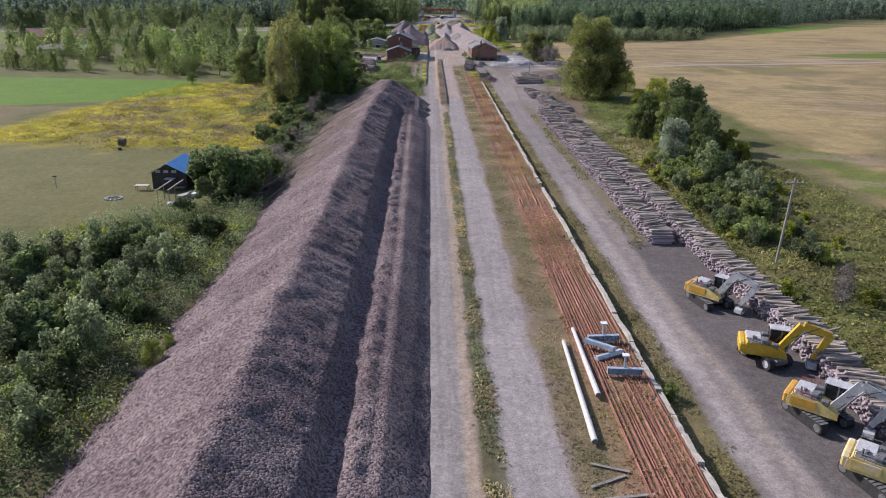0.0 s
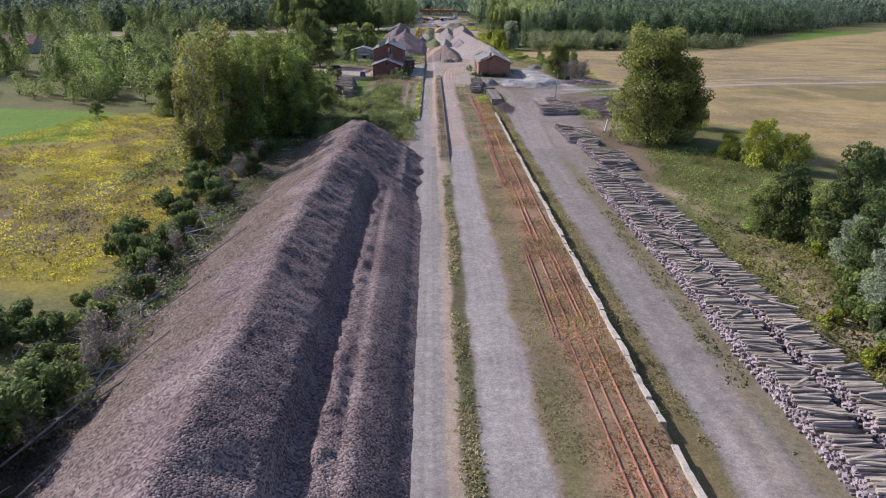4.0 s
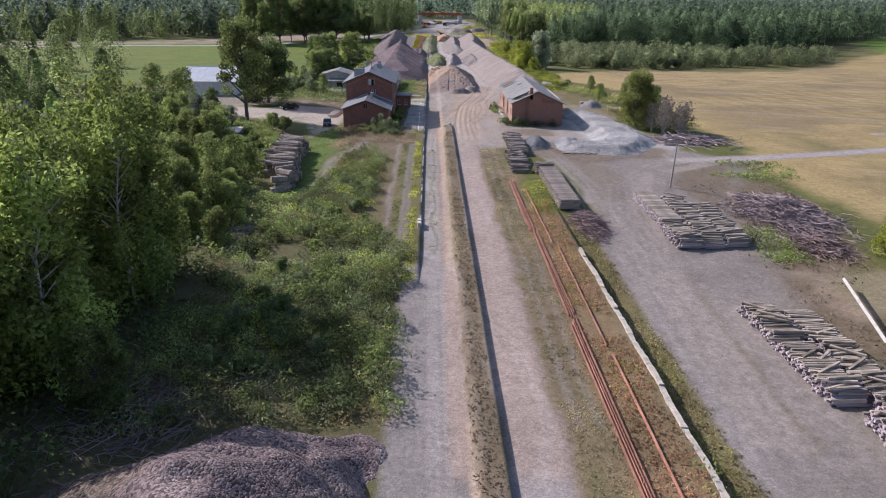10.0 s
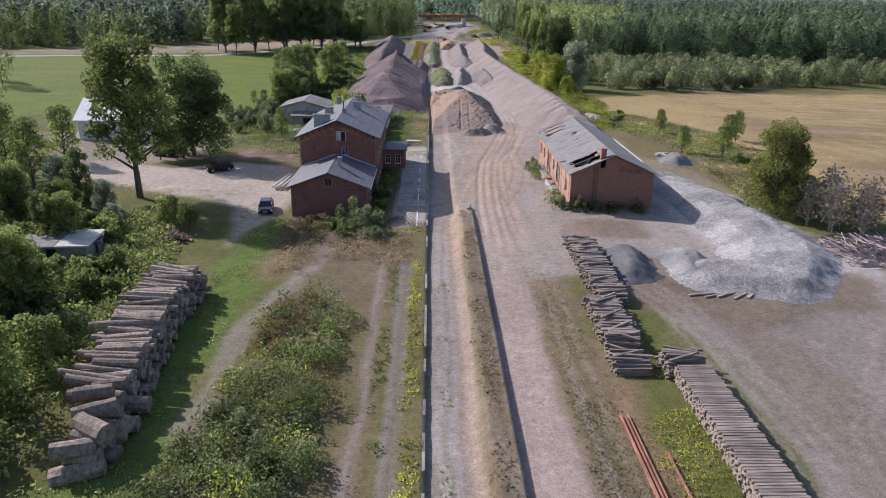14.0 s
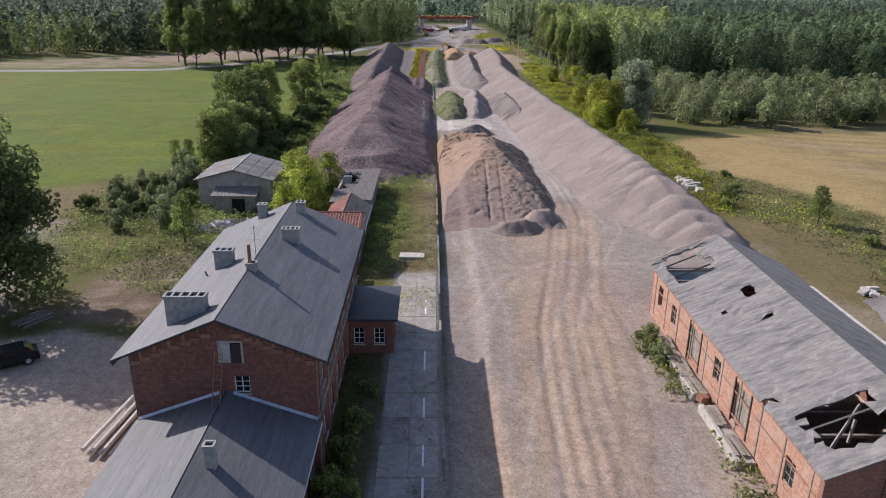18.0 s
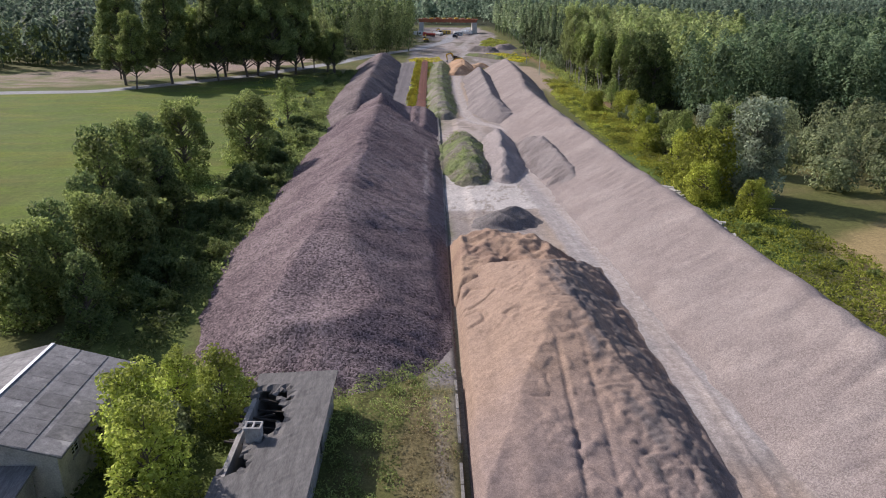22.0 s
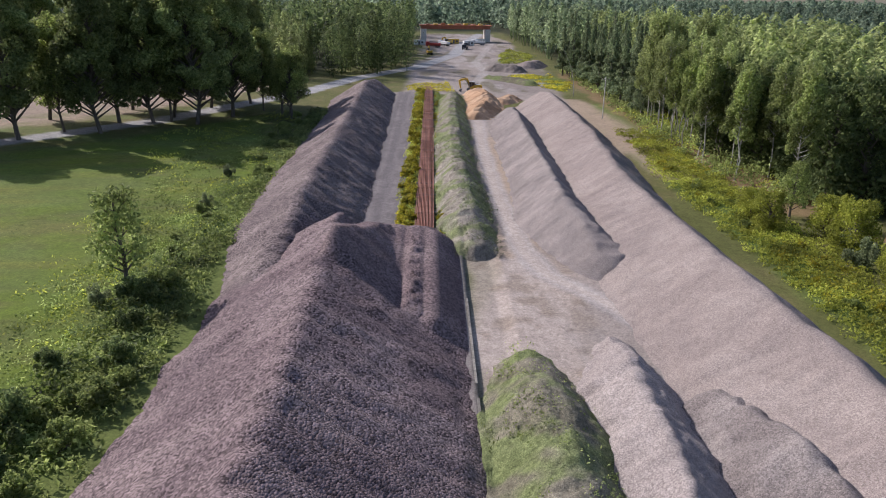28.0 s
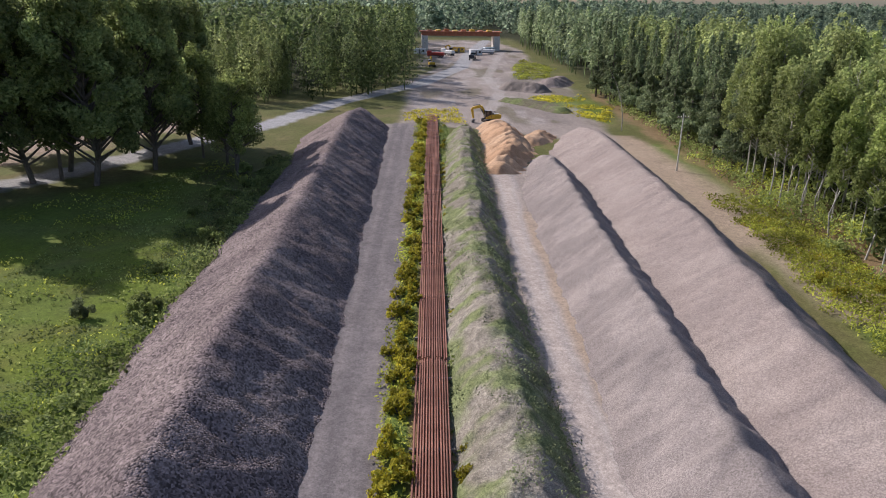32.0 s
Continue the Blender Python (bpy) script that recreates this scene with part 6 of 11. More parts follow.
# the wood's edge: birches and pines one by one
plant(BIRCHTREE, scatter([(43, 584), (54, 580), (56, 600), (52, 622), (45, 624)], 4.2, tr), tr, "birch wood edge")
plant(DARKTREE, scatter([(46, 550), (58, 532), (60, 578), (47, 580)], 6.6, tr), tr, "", 0.8, 1.05)
plant(BIRCHTREE, scatter([(44.5, 552), (54, 536), (55, 580), (45, 582)], 6.2, tr), tr, "birch wood edge", 0.8, 1.0)
plant(BIRCHTREE2, scatter([(42.5, 552), (47, 540), (48, 600), (43, 604)], 5.4, tr), tr, "birch wood edge")
plant(PINE, scatter([(44, 612), (54, 612), (58, 680), (52, 720), (42, 716), (45, 670)], 5.2, tr), tr, "pine wood edge")
plant(GOLD, scatter([(-9.0, 526), (-7.3, 526), (-7.3, 664), (-9.0, 664)], 1.6, tr), tr, "goldenrod along the rails")
plant(GOLD, scatter([(-3.9, 526), (-3.0, 526), (-3.0, 660), (-3.9, 660)], 2.2, tr), tr, "goldenrod along the rails", 0.5, 0.9)
for ob in PLANTS:
    drop_kind(ob)


def woods(name, poly, spacing, hmin, hmax, leaf, label, seed, leaves=34, size=1.1, slim=0.30, low=0.25):
    """Far woods: many crowns of leaf sprays with trunks, joined into one."""
    r = np.random.default_rng(seed)
    xs, ys = [p[0] for p in poly], [p[1] for p in poly]
    want = int(1.1 * (max(xs) - min(xs)) * (max(ys) - min(ys)) / spacing ** 2)
    spots = np.stack([r.uniform(min(xs), max(xs), want), r.uniform(min(ys), max(ys), want)], 1)
    spots = spots[inside(spots[:, 0], spots[:, 1], poly) > 0]
    n = len(spots)
    H = r.uniform(hmin, hmax, n) * (1 + 0.16 * fbm(spots[:, 0], spots[:, 1], 26, 3, seed)) * np.where(r.random(n) < 0.12, 1.12, 1.0)
    R = H * slim * r.uniform(0.8, 1.2, n)
    kd = r.random(n) < 0.35
    per = leaves
    m = n * per
    own = np.repeat(np.arange(n), per)
    u = r.random(m) ** 0.8
    prof = np.where(kd[own], np.minimum(1.0, 3.2 * u + 0.35) * (1.05 - u) ** 0.75, np.sqrt(np.maximum(0.02, 1 - (2 * u - 1) ** 2)) * (1.1 - 0.3 * u))
    a = r.uniform(0, 6.283, m)
    ph = r.uniform(0, 6.283, n)
    lobes = 0.85 + 0.16 * np.sin(3 * a + ph[own] + 7 * u) + 0.12 * np.sin(5 * a - 11 * u + 2 * ph[own])
    rad = R[own] * prof * lobes * r.uniform(0.6, 1.08, m)
    c = np.stack([spots[own, 0] + np.cos(a) * rad, spots[own, 1] + np.sin(a) * rad, H[own] * (low + (1 - low) * u)], 1)
    nn = np.stack([np.cos(a), np.sin(a), 0.25 + 0.9 * u], 1) + r.normal(size=(m, 3)) * 0.32
    nn /= np.linalg.norm(nn, axis=1, keepdims=True)
    t = np.cross(nn, r.normal(size=(m, 3)))
    t /= np.linalg.norm(t, axis=1, keepdims=True) + 1e-9
    q = np.cross(nn, t)
    s = size * r.uniform(0.6, 1.4, (m, 1))
    v = np.stack([c - t * s, c - q * s * 0.7 - nn * s * 0.3, c + t * s, c + q * s * 0.7 - nn * s * 0.3], 1).reshape(-1, 3)
    i = np.arange(m) * 4
    f = np.concatenate([np.stack([i, i + 1, i + 2], 1), np.stack([i, i + 2, i + 3], 1)])
    k = len(v)
    w = np.stack([np.stack([spots[:, 0] + math.cos(g) * 0.2, spots[:, 1] + math.sin(g) * 0.2, 0 * H - 0.3], 1) for g in (0, 2.1, 4.2)] + [np.stack([spots[:, 0], spots[:, 1], H * 0.8], 1)], 1).reshape(-1, 3)
    j = np.arange(n) * 4 + k
    f2 = np.concatenate([np.stack([j + p, j + (p + 1) % 3, j + 3], 1) for p in range(3)])
    me = mesh_np(name, np.concatenate([v, w]), np.concatenate([f, f2]))
    me.materials.append(leaf)
    return tagged(new(name, me), label, "woods", kind="stuff")


def thicket(name, poly, spacing, hmin, hmax, leaf, label, seed, leaves=22, size=0.2, wide=0.75, cover=-2.0, patch=6.0):
    """Weeds, grass and low scrub: clumps of leaf sprays joined into one; cover leaves bare patches."""
    r = np.random.default_rng(seed)
    spots = scatter(poly, spacing, r)
    spots = spots[fbm(spots[:, 0], spots[:, 1], patch, 3, seed) > cover]
    n = len(spots)
    H = r.uniform(hmin, hmax, n) * (1 + 0.5 * fbm(spots[:, 0], spots[:, 1], 4, 2, seed + 2))
    W = spacing * wide * r.uniform(0.7, 1.3, n)
    base = terrain(spots[:, 0], spots[:, 1])
    m = n * leaves
    own = np.repeat(np.arange(n), leaves)
    a, q = r.uniform(0, 6.283, m), np.sqrt(r.random(m))
    c = np.stack([spots[own, 0] + np.cos(a) * q * W[own], spots[own, 1] + np.sin(a) * q * W[own], base[own] + H[own] * (1 - 0.6 * q * q) * r.uniform(0.35, 1.0, m)], 1)
    nn = np.stack([np.cos(a) * q, np.sin(a) * q, np.full(m, 0.7)], 1) + r.normal(size=(m, 3)) * 0.6
    nn /= np.linalg.norm(nn, axis=1, keepdims=True)
    t = np.cross(nn, r.normal(size=(m, 3)))
    t /= np.linalg.norm(t, axis=1, keepdims=True) + 1e-9
    u = np.cross(nn, t)
    s = size * r.uniform(0.5, 1.5, (m, 1))
    v = np.stack([c - t * s, c - u * s * 0.45, c + t * s, c + u * s * 0.45 - nn * s * 0.4], 1).reshape(-1, 3)
    i = np.arange(m) * 4
    me = mesh_np(name, v, np.concatenate([np.stack([i, i + 1, i + 2], 1), np.stack([i, i + 2, i + 3], 1)]))
    me.materials.append(leaf)
    return tagged(new(name, me), label, "weeds", kind="stuff")


thicket("scrub", [(-25, 238), (-18, 238), (-19, 264), (-25, 264)], 1.2, 0.5, 1.5, LEAF, "green weeds before the log pile", 585, 30, 0.15)
WEEDS = [(-22, 205), (-2.5, 206), (-2.5, 240), (-8.5, 250), (-8.0, 288), (-12, 292), (-15, 286), (-16.5, 268), (-23, 240)]
thicket("weeds", WEEDS, 2.4, 0.8, 2.0, LEAF, "lush green weeds and nettles", 501, 150, 0.13, wide=0.46, cover=-0.2, patch=5)
thicket("weeds", WEEDS, 1.6, 0.15, 0.5, LEAF_YELLOW, "yellow-green low weeds", 589, 60, 0.075, cover=0.2, patch=6)
thicket("weeds", WEEDS, 2.3, 1.0, 2.4, LEAF_DARK, "dark green tall weeds", 502, 130, 0.13, wide=0.42, cover=0.08, patch=6)
thicket("weeds", WEEDS, 2.5, 1.4, 2.9, LEAF_MID, "green tall weeds", 503, 170, 0.13, wide=0.46, cover=-0.05, patch=7)
thicket("weeds", WEEDS, 4.2, 0.9, 1.7, LEAF_YELLOW, "bright yellow-green tall weeds", 594, 120, 0.11, wide=0.36, cover=0.12, patch=6)
thicket("dry_weeds", WEEDS, 2.6, 0.5, 1.2, DRY, "brown dead weed stems", 540, 90, 0.075, cover=0.08, patch=5)
thicket("kerb_weeds", [(-2.9, 232), (-1.6, 230), (-1.6, 300), (-2.9, 304)], 0.7, 0.15, 0.5, LEAF_YELLOW, "yellow-green weeds beside the kerb", 504, 16, 0.11, cover=-0.2)
thicket("rut_grass", [(-5.1, 244), (-4.2, 244), (-4.2, 300), (-5.1, 300)], 0.6, 0.1, 0.35, LEAF, "grass between wheel ruts", 574, 14, 0.1, cover=-0.1)
thicket("bed_weeds", [(0.1, 240), (0.8, 240), (0.8, 318), (0.1, 318)], 0.8, 0.08, 0.3, LEAF, "thin weeds in the gravel bed", 575, 12, 0.1, cover=0.05)
thicket("weeds", WEEDS, 1.7, 1.0, 2.0, LEAF_GREY, "tall grey-green mugwort", 576, 90, 0.12, cover=0.02, patch=8)
thicket("dry_weeds", WEEDS, 1.9, 0.6, 1.2, DRY_RED, "reddish dead weeds", 577, 100, 0.075, cover=0.2, patch=5)
thicket("dry_weeds", [(-15, 280), (-9, 282), (-8, 290), (-12, 293), (-16, 290)], 1.0, 0.4, 1.1, DRY_RED, "tangle of reddish dead weeds", 603, 90, 0.085, cover=-0.2, patch=4)
thicket("weeds", [(-12, 309), (-6.5, 308), (-6.5, 315), (-12, 316)], 1.5, 0.8, 1.9, LEAF_GREY, "grey-green bushes before the annex", 604, 150, 0.11, cover=-0.2)
thicket("dry_weeds", [(-18, 298), (-4, 298), (-3, 310), (-8, 316), (-18, 312)], 1.2, 0.3, 1.0, DRY, "brown dead weeds before the annex", 578, 80, 0.08, cover=-0.2)
SCRUB = [(-22.5, 20), (-50, 20), (-52, 60), (-44, 84), (-33, 94), (-22.8, 96), (-21.6, 76), (-22.4, 50)]
thicket("scrub", SCRUB, 1.5, 0.8, 2.2, LEAF_DARK, "dense scrub below the gravel heap", 505, 60, 0.14)
thicket("scrub", SCRUB, 2.4, 1.4, 3.2, LEAF_GREY, "grey-green feathery scrub", 566, 200, 0.10, wide=0.55, cover=-0.15, patch=8)
thicket("scrub", SCRUB, 2.2, 1.0, 2.4, LEAF_YELLOW, "yellow-green light scrub", 567, 70, 0.12, cover=0.16, patch=8)
thicket("scrub", [(-22.5, 96), (-33, 94), (-32, 130), (-30, 168), (-24, 172), (-22, 130)], 1.8, 0.5, 1.8, LEAF_DARK, "dark brambles along the heap's foot", 568, 36, 0.17, cover=0.12)
thicket("weeds", [(-22.5, 100), (-30, 100), (-36, 200), (-26, 204), (-21.5, 190), (-23.5, 150)], 1.6, 0.3, 1.3, LEAF, "fresh green weeds along the heap's foot", 593, 90, 0.085, cover=-0.05, patch=5)
thicket("dry_scrub", [(-19.5, 92), (-27, 90), (-28, 130), (-19.5, 130), (-17.5, 112)], 1.2, 0.7, 2.3, TWIG, "brown twiggy thicket over the heap's foot", 599, 110, 0.085, cover=-0.15, patch=5)
thicket("dry_scrub", [(-20.5, 92), (-30, 96), (-30, 168), (-22, 186), (-17, 180), (-17.5, 120)], 1.7, 0.6, 2.2, TWIG, "bare brown twiggy scrub on the heap's flank", 569, 40, 0.12, cover=-0.2)
thicket("scrub", [(-23, 60), (-30, 92), (-32, 165), (-25.5, 168), (-25, 120)], 1.7, 0.4, 1.1, LEAF_DARK, "low scrub at the heap's foot", 506, 22, 0.22, cover=-0.1)
thicket("scrub", [(-22, 196), (-46, 170), (-48, 250), (-24, 246)], 1.9, 0.5, 1.5, LEAF_DARK, "dark undergrowth below poplars", 507, 24, 0.26)
thicket("scrub", [(-26, 246), (-66, 236), (-66, 316), (-34, 318), (-28, 300)], 1.7, 0.8, 2.2, LEAF, "dense green scrub round the garden", 508, 46, 0.22)
thicket("goldenrod_field", [(-92, 140), (-78, 232), (-44, 236), (-30, 200), (-34, 132), (-60, 134)], 1.5, 0.4, 0.9, FLOWER, "field of yellow goldenrod", 509, 36, 0.12, cover=-0.1, patch=11)
thicket("dry_grass", [(-85, 140), (-72, 225), (-44, 230), (-34, 190), (-34, 134)], 2.3, 0.4, 0.9, DRY, "dry grass among goldenrod", 510, 16, 0.22, cover=-0.25, patch=12)
thicket("verge_grass", [(8.9, 20), (11.6, 20), (12.3, 170), (12.0, 300), (9.0, 300)], 0.6, 0.06, 0.22, STRAW, "dry straw-coloured grass beside the gravel road", 511, 14, 0.07, cover=-0.25)
thicket("verge_grass", [(12.0, 20), (16.8, 20), (16.8, 262), (12.8, 262)], 0.6, 0.12, 0.34, DRY_RED, "rust-brown dry grass between rails", 512, 14, 0.09, cover=-0.25)
thicket("verge_grass", [(9.2, 20), (12.0, 20), (12.4, 170), (12.2, 300), (9.2, 300)], 0.9, 0.08, 0.3, LEAF_OLIVE, "olive grass beside the gravel road", 591, 14, 0.07, cover=0.0)
thicket("verge_weeds", [(11.5, 24), (16.9, 24), (16.9, 285), (13.5, 285)], 1.5, 0.15, 0.45, LEAF_YELLOW, "yellow-green weeds between rails", 513, 22, 0.09, cover=0.05)
thicket("verge_grass", [(11.8, 24), (16.9, 24), (16.9, 285), (12.4, 285)], 0.75, 0.1, 0.32, STRAW, "straw-coloured grass between rails", 592, 14, 0.07, cover=0.0)
thicket("verge_weeds", [(17.5, 20), (20.3, 20), (20.3, 250), (17.5, 250)], 0.7, 0.1, 0.4, STRAW, "dry weeds below the concrete edge", 514, 16, 0.10, cover=-0.3)
thicket("verge_weeds", [(17.5, 20), (20.0, 20), (20.0, 250), (17.5, 250)], 1.3, 0.15, 0.5, LEAF_YELLOW, "olive weeds below the concrete edge", 579, 26, 0.08, cover=0.15)
thicket("verge_weeds", [(3.4, 20), (4.7, 20), (4.3, 100), (4.0, 178), (3.3, 178), (3.3, 100)], 0.6, 0.1, 0.45, LEAF_OLIVE, "strip of grass between gravel tracks", 515, 12, 0.11, cover=0.0, patch=9)
thicket("verge_weeds", [(3.3, 20), (4.9, 20), (4.5, 100), (4.1, 178), (3.2, 178), (3.2, 100)], 0.5, 0.1, 0.35, STRAW, "dry grass between gravel tracks", 516, 11, 0.12, cover=0.0)
thicket("verge_grass", [(25.0, 70), (27.0, 70), (27, 185), (25.2, 185)], 1.1, 0.15, 0.5, LEAF_AUTUMN, "thin grass beside the sleepers", 517, 12, 0.15, cover=-0.1)
thicket("scrub", [(35, 30), (62, 30), (64, 100), (58, 150), (36, 150)], 1.9, 0.3, 1.1, LEAF_AUTUMN, "olive grass and scrub by the field", 518, 22, 0.24)
thicket("dry_grass", [(35, 30), (62, 30), (66, 100), (60, 150), (36, 150)], 1.4, 0.2, 0.6, STRAW, "pale dry grass by the field", 600, 26, 0.12, cover=-0.1, patch=7)
thicket("scrub", [(37, 150), (62, 150), (66, 200), (44, 206), (40, 180)], 1.9, 0.2, 0.7, LEAF, "green rough grass", 519, 26, 0.17, cover=-0.5)
thicket("weeds", [(37, 150), (62, 150), (66, 200), (44, 206), (40, 180)], 2.0, 0.4, 1.2, LEAF_AUTUMN, "olive weeds below the large tree", 560, 32, 0.15, cover=-0.2)
thicket("weeds", [(38, 238), (43, 238), (44, 251), (39, 251)], 1.2, 0.4, 0.9, LEAF, "bright green weeds beside the stacks", 561, 26, 0.15)
thicket("weeds", [(46, 276), (60, 274), (62, 288), (47, 287)], 1.6, 0.3, 0.9, LEAF, "green weeds beside the lane", 562, 24, 0.17, cover=-0.2)
thicket("dry_weeds", [(38, 176), (44, 186), (46, 206), (44, 232), (54, 244), (56, 276), (40, 270), (36, 226)], 2.2, 0.2, 0.6, DRY, "dry weeds on bare soil", 563, 16, 0.15, cover=-0.1)
thicket("verge_weeds", [(14.0, 256), (17.0, 256), (17.5, 276), (13.6, 284)], 0.9, 0.15, 0.5, LEAF_YELLOW, "green weeds beside the sleeper stack", 520, 30, 0.08, cover=-0.1)
thicket("verge_weeds", [(15.4, 338), (17.0, 338), (17.0, 349), (15.2, 348)], 1.1, 0.8, 2.2, LEAF, "tall shrubs beside the loading dock", 570, 44, 0.16)
thicket("verge_weeds", [(15.8, 323), (17.8, 321.5), (24, 320.8), (28, 321.2), (28, 322.7), (17.9, 322.7), (17.6, 329), (16.2, 329)], 1.3, 0.7, 2.0, LEAF_DARK, "dark shrubs growing along the shed wall", 571, 44, 0.16, cover=-0.1, patch=4)
thicket("verge_weeds", [(15.6, 322), (18.0, 322), (18.0, 354), (16.0, 352)], 1.0, 0.3, 1.0, LEAF, "weeds along the derelict shed", 521, 20, 0.16, cover=-0.1)
thicket("verge_weeds", [(18, 320.5), (29, 320.5), (29, 322.8), (18, 322.8)], 1.1, 0.5, 1.4, LEAF_DARK, "tall weeds at the shed's gable", 522, 26, 0.2)
thicket("verge_weeds", [(-8.6, 318), (-6.6, 318), (-6.2, 343), (-8.6, 343)], 1.2, 0.3, 1.0, LEAF_DARK, "weeds along the station wall", 523, 50, 0.10)
thicket("weeds", [(-9.6, 360), (-5.6, 360), (-5.2, 402), (-9.6, 402)], 1.3, 0.3, 1.1, LEAF, "green weeds beside the low sheds", 595, 120, 0.08, wide=0.6, cover=-0.3)
thicket("weeds", [(-20, 398), (-1.6, 397), (-1.6, 402), (-20, 404)], 1.3, 0.3, 1.2, LEAF, "weeds growing at the gravel's foot", 596, 110, 0.08, wide=0.55, cover=-0.2)
thicket("dry_weeds", [(-5.4, 362), (-1.6, 362), (-1.6, 400), (-5.2, 400)], 1.0, 0.1, 0.45, STRAW, "straw-coloured grass along the kerb", 597, 50, 0.07, cover=-0.25)
thicket("platform_weeds", [(-5.9, 316), (-1.5, 316), (-1.5, 362), (-5.9, 362)], 1.1, 0.08, 0.3, LEAF, "weeds in the joints of the platform", 590, 12, 0.09, cover=0.22, patch=3)
thicket("verge_weeds", [(-9.5, 352), (-1.6, 352), (-1.6, 398), (-9.5, 398)], 1.2, 0.15, 0.5, LEAF, "grass on the old platform", 524, 30, 0.08, cover=-0.1)
thicket("dry_weeds", [(-5, 363), (-1.6, 363), (-1.6, 398), (-5, 398)], 1.1, 0.15, 0.4, DRY, "dry grass on the old platform", 525, 26, 0.08, cover=-0.1)
thicket("scrub", [(-20.5, 352), (-48, 368), (-50, 402), (-24, 404), (-14, 398), (-14, 380), (-18, 372)], 1.7, 0.4, 1.2, LEAF, "garden weeds behind the station", 526, 60, 0.10, cover=-0.5)
thicket("scrub", [(-21, 352), (-48, 368), (-50, 402), (-24, 404), (-15, 398), (-15, 380), (-19, 372)], 2.6, 0.8, 2.0, LEAF_DARK, "dark brambles behind the station", 580, 44, 0.17, cover=-0.1)
thicket("scrub", [(-24.5, 404), (-34, 406), (-34, 520), (-31, 560), (-34, 622), (-30, 622), (-29, 545), (-26.5, 500)], 1.25, 0.5, 1.5, LEAF, "green weeds at the heap's foot", 527, 30, 0.19, cover=-0.5)
thicket("scrub", [(-25, 404), (-34, 406), (-34, 520), (-33, 560), (-34, 622), (-30, 622), (-29, 545), (-26.5, 500)], 2.2, 0.6, 1.8, LEAF_DARK, "dark scrub at the heap's foot", 541, 34, 0.22, cover=-0.05)
thicket("scrub", [(-30, 500), (-35.5, 500), (-37, 600), (-32.5, 600), (-30.5, 545)], 1.8, 0.5, 1.6, LEAF_DARK, "dark brambles and rough weeds along the meadow", 605, 70, 0.12, wide=0.6, cover=-0.1, patch=6)
thicket("scrub", [(-34, 520), (-44, 530), (-52, 600), (-40, 622), (-33, 600)], 1.9, 0.2, 0.7, LEAF, "rough tufted grass under roadside trees", 542, 22, 0.15, cover=-0.3)
thicket("meadow_weeds", [(-31, 500), (-42, 490), (-52, 560), (-60, 590), (-40, 622), (-33, 600), (-31, 550)], 2.6, 0.3, 0.9, LEAF_YELLOW, "yellow-green tussocks at the meadow edge", 564, 26, 0.15, cover=0.05)
thicket("strip_grass", [(2.8, 190), (4.6, 190), (4.6, 320), (2.8, 320)], 0.6, 0.08, 0.25, DRY, "short dry grass on the raised strip", 565, 10, 0.1, cover=-0.2)
thicket("scrub", [(33.0, 384), (37.5, 380), (46, 420), (40, 480), (42, 560), (44, 600), (35, 600), (33.5, 540), (33.5, 470)], 1.25, 0.4, 1.2, LEAF_YELLOW, "lush weeds beside the grey ridge", 528, 28, 0.18, cover=-0.6)
thicket("scrub", [(31.5, 480), (42, 490), (43, 590), (36, 590), (32, 560)], 1.3, 0.5, 1.2, LEAF_YELLOW, "yellow-green weeds at the wood edge", 529, 34, 0.15, cover=-0.5)
RIGHT_EDGE = [(45, 330), (60, 322), (62, 360), (58, 385), (43, 412), (42, 432), (40, 436), (37, 420), (37, 388), (44, 370)]
thicket("rough_grass", RIGHT_EDGE, 1.7, 0.12, 0.4, LEAF_OLIVE, "rough grass between ridge and field", 581, 18, 0.15, cover=-0.4)
thicket("dry_grass", RIGHT_EDGE, 1.3, 0.15, 0.5, STRAW, "dry grass between ridge and field", 582, 18, 0.14, cover=-0.05)
thicket("weeds", RIGHT_EDGE, 2.6, 0.4, 1.1, LEAF_YELLOW, "yellow-green weeds by the field", 583, 30, 0.15, cover=0.1)
thicket("meadow_weeds", [(-31, 404), (-44, 406), (-44, 470), (-40, 545), (-31, 548), (-30, 470)], 1.5, 0.15, 0.5, LEAF, "tufted meadow grass beside the scrub", 584, 18, 0.14, cover=-0.3)
thicket("dry_weeds", [(-8.5, 303), (-1.7, 303), (-1.7, 315), (-6.2, 318)], 0.9, 0.2, 0.7, DRY, "dry weeds beside the platform end", 586, 20, 0.12, cover=-0.1)
thicket("weeds", [(-8.5, 303), (-1.7, 303), (-1.7, 315), (-6.2, 318)], 1.2, 0.2, 0.8, LEAF, "green weeds beside the platform end", 587, 22, 0.12, cover=0.0)
thicket("meadow_grass", [(-90, 404), (-44, 406), (-34, 470), (-34, 560), (-50, 600), (-76, 574), (-90, 556)], 1.9, 0.1, 0.3, LEAF_DARK, "darker tufts in the meadow", 588, 8, 0.09, cover=0.25, patch=8)
thicket("undergrowth", [(42, 548), (55, 535), (58, 720), (43, 718), (44, 660), (41.5, 600)], 2.2, 1.0, 4.0, LEAF, "green undergrowth at the wood edge", 572, 60, 0.24, cover=-0.25)
thicket("goldenrod_strip", [(33.5, 440), (38, 450), (39, 490), (42, 560), (40, 590), (36, 590), (34, 540), (33, 480)], 1.9, 0.4, 1.0, FLOWER, "goldenrod among weeds by the grey ridge", 598, 40, 0.14, cover=0.05, patch=7)
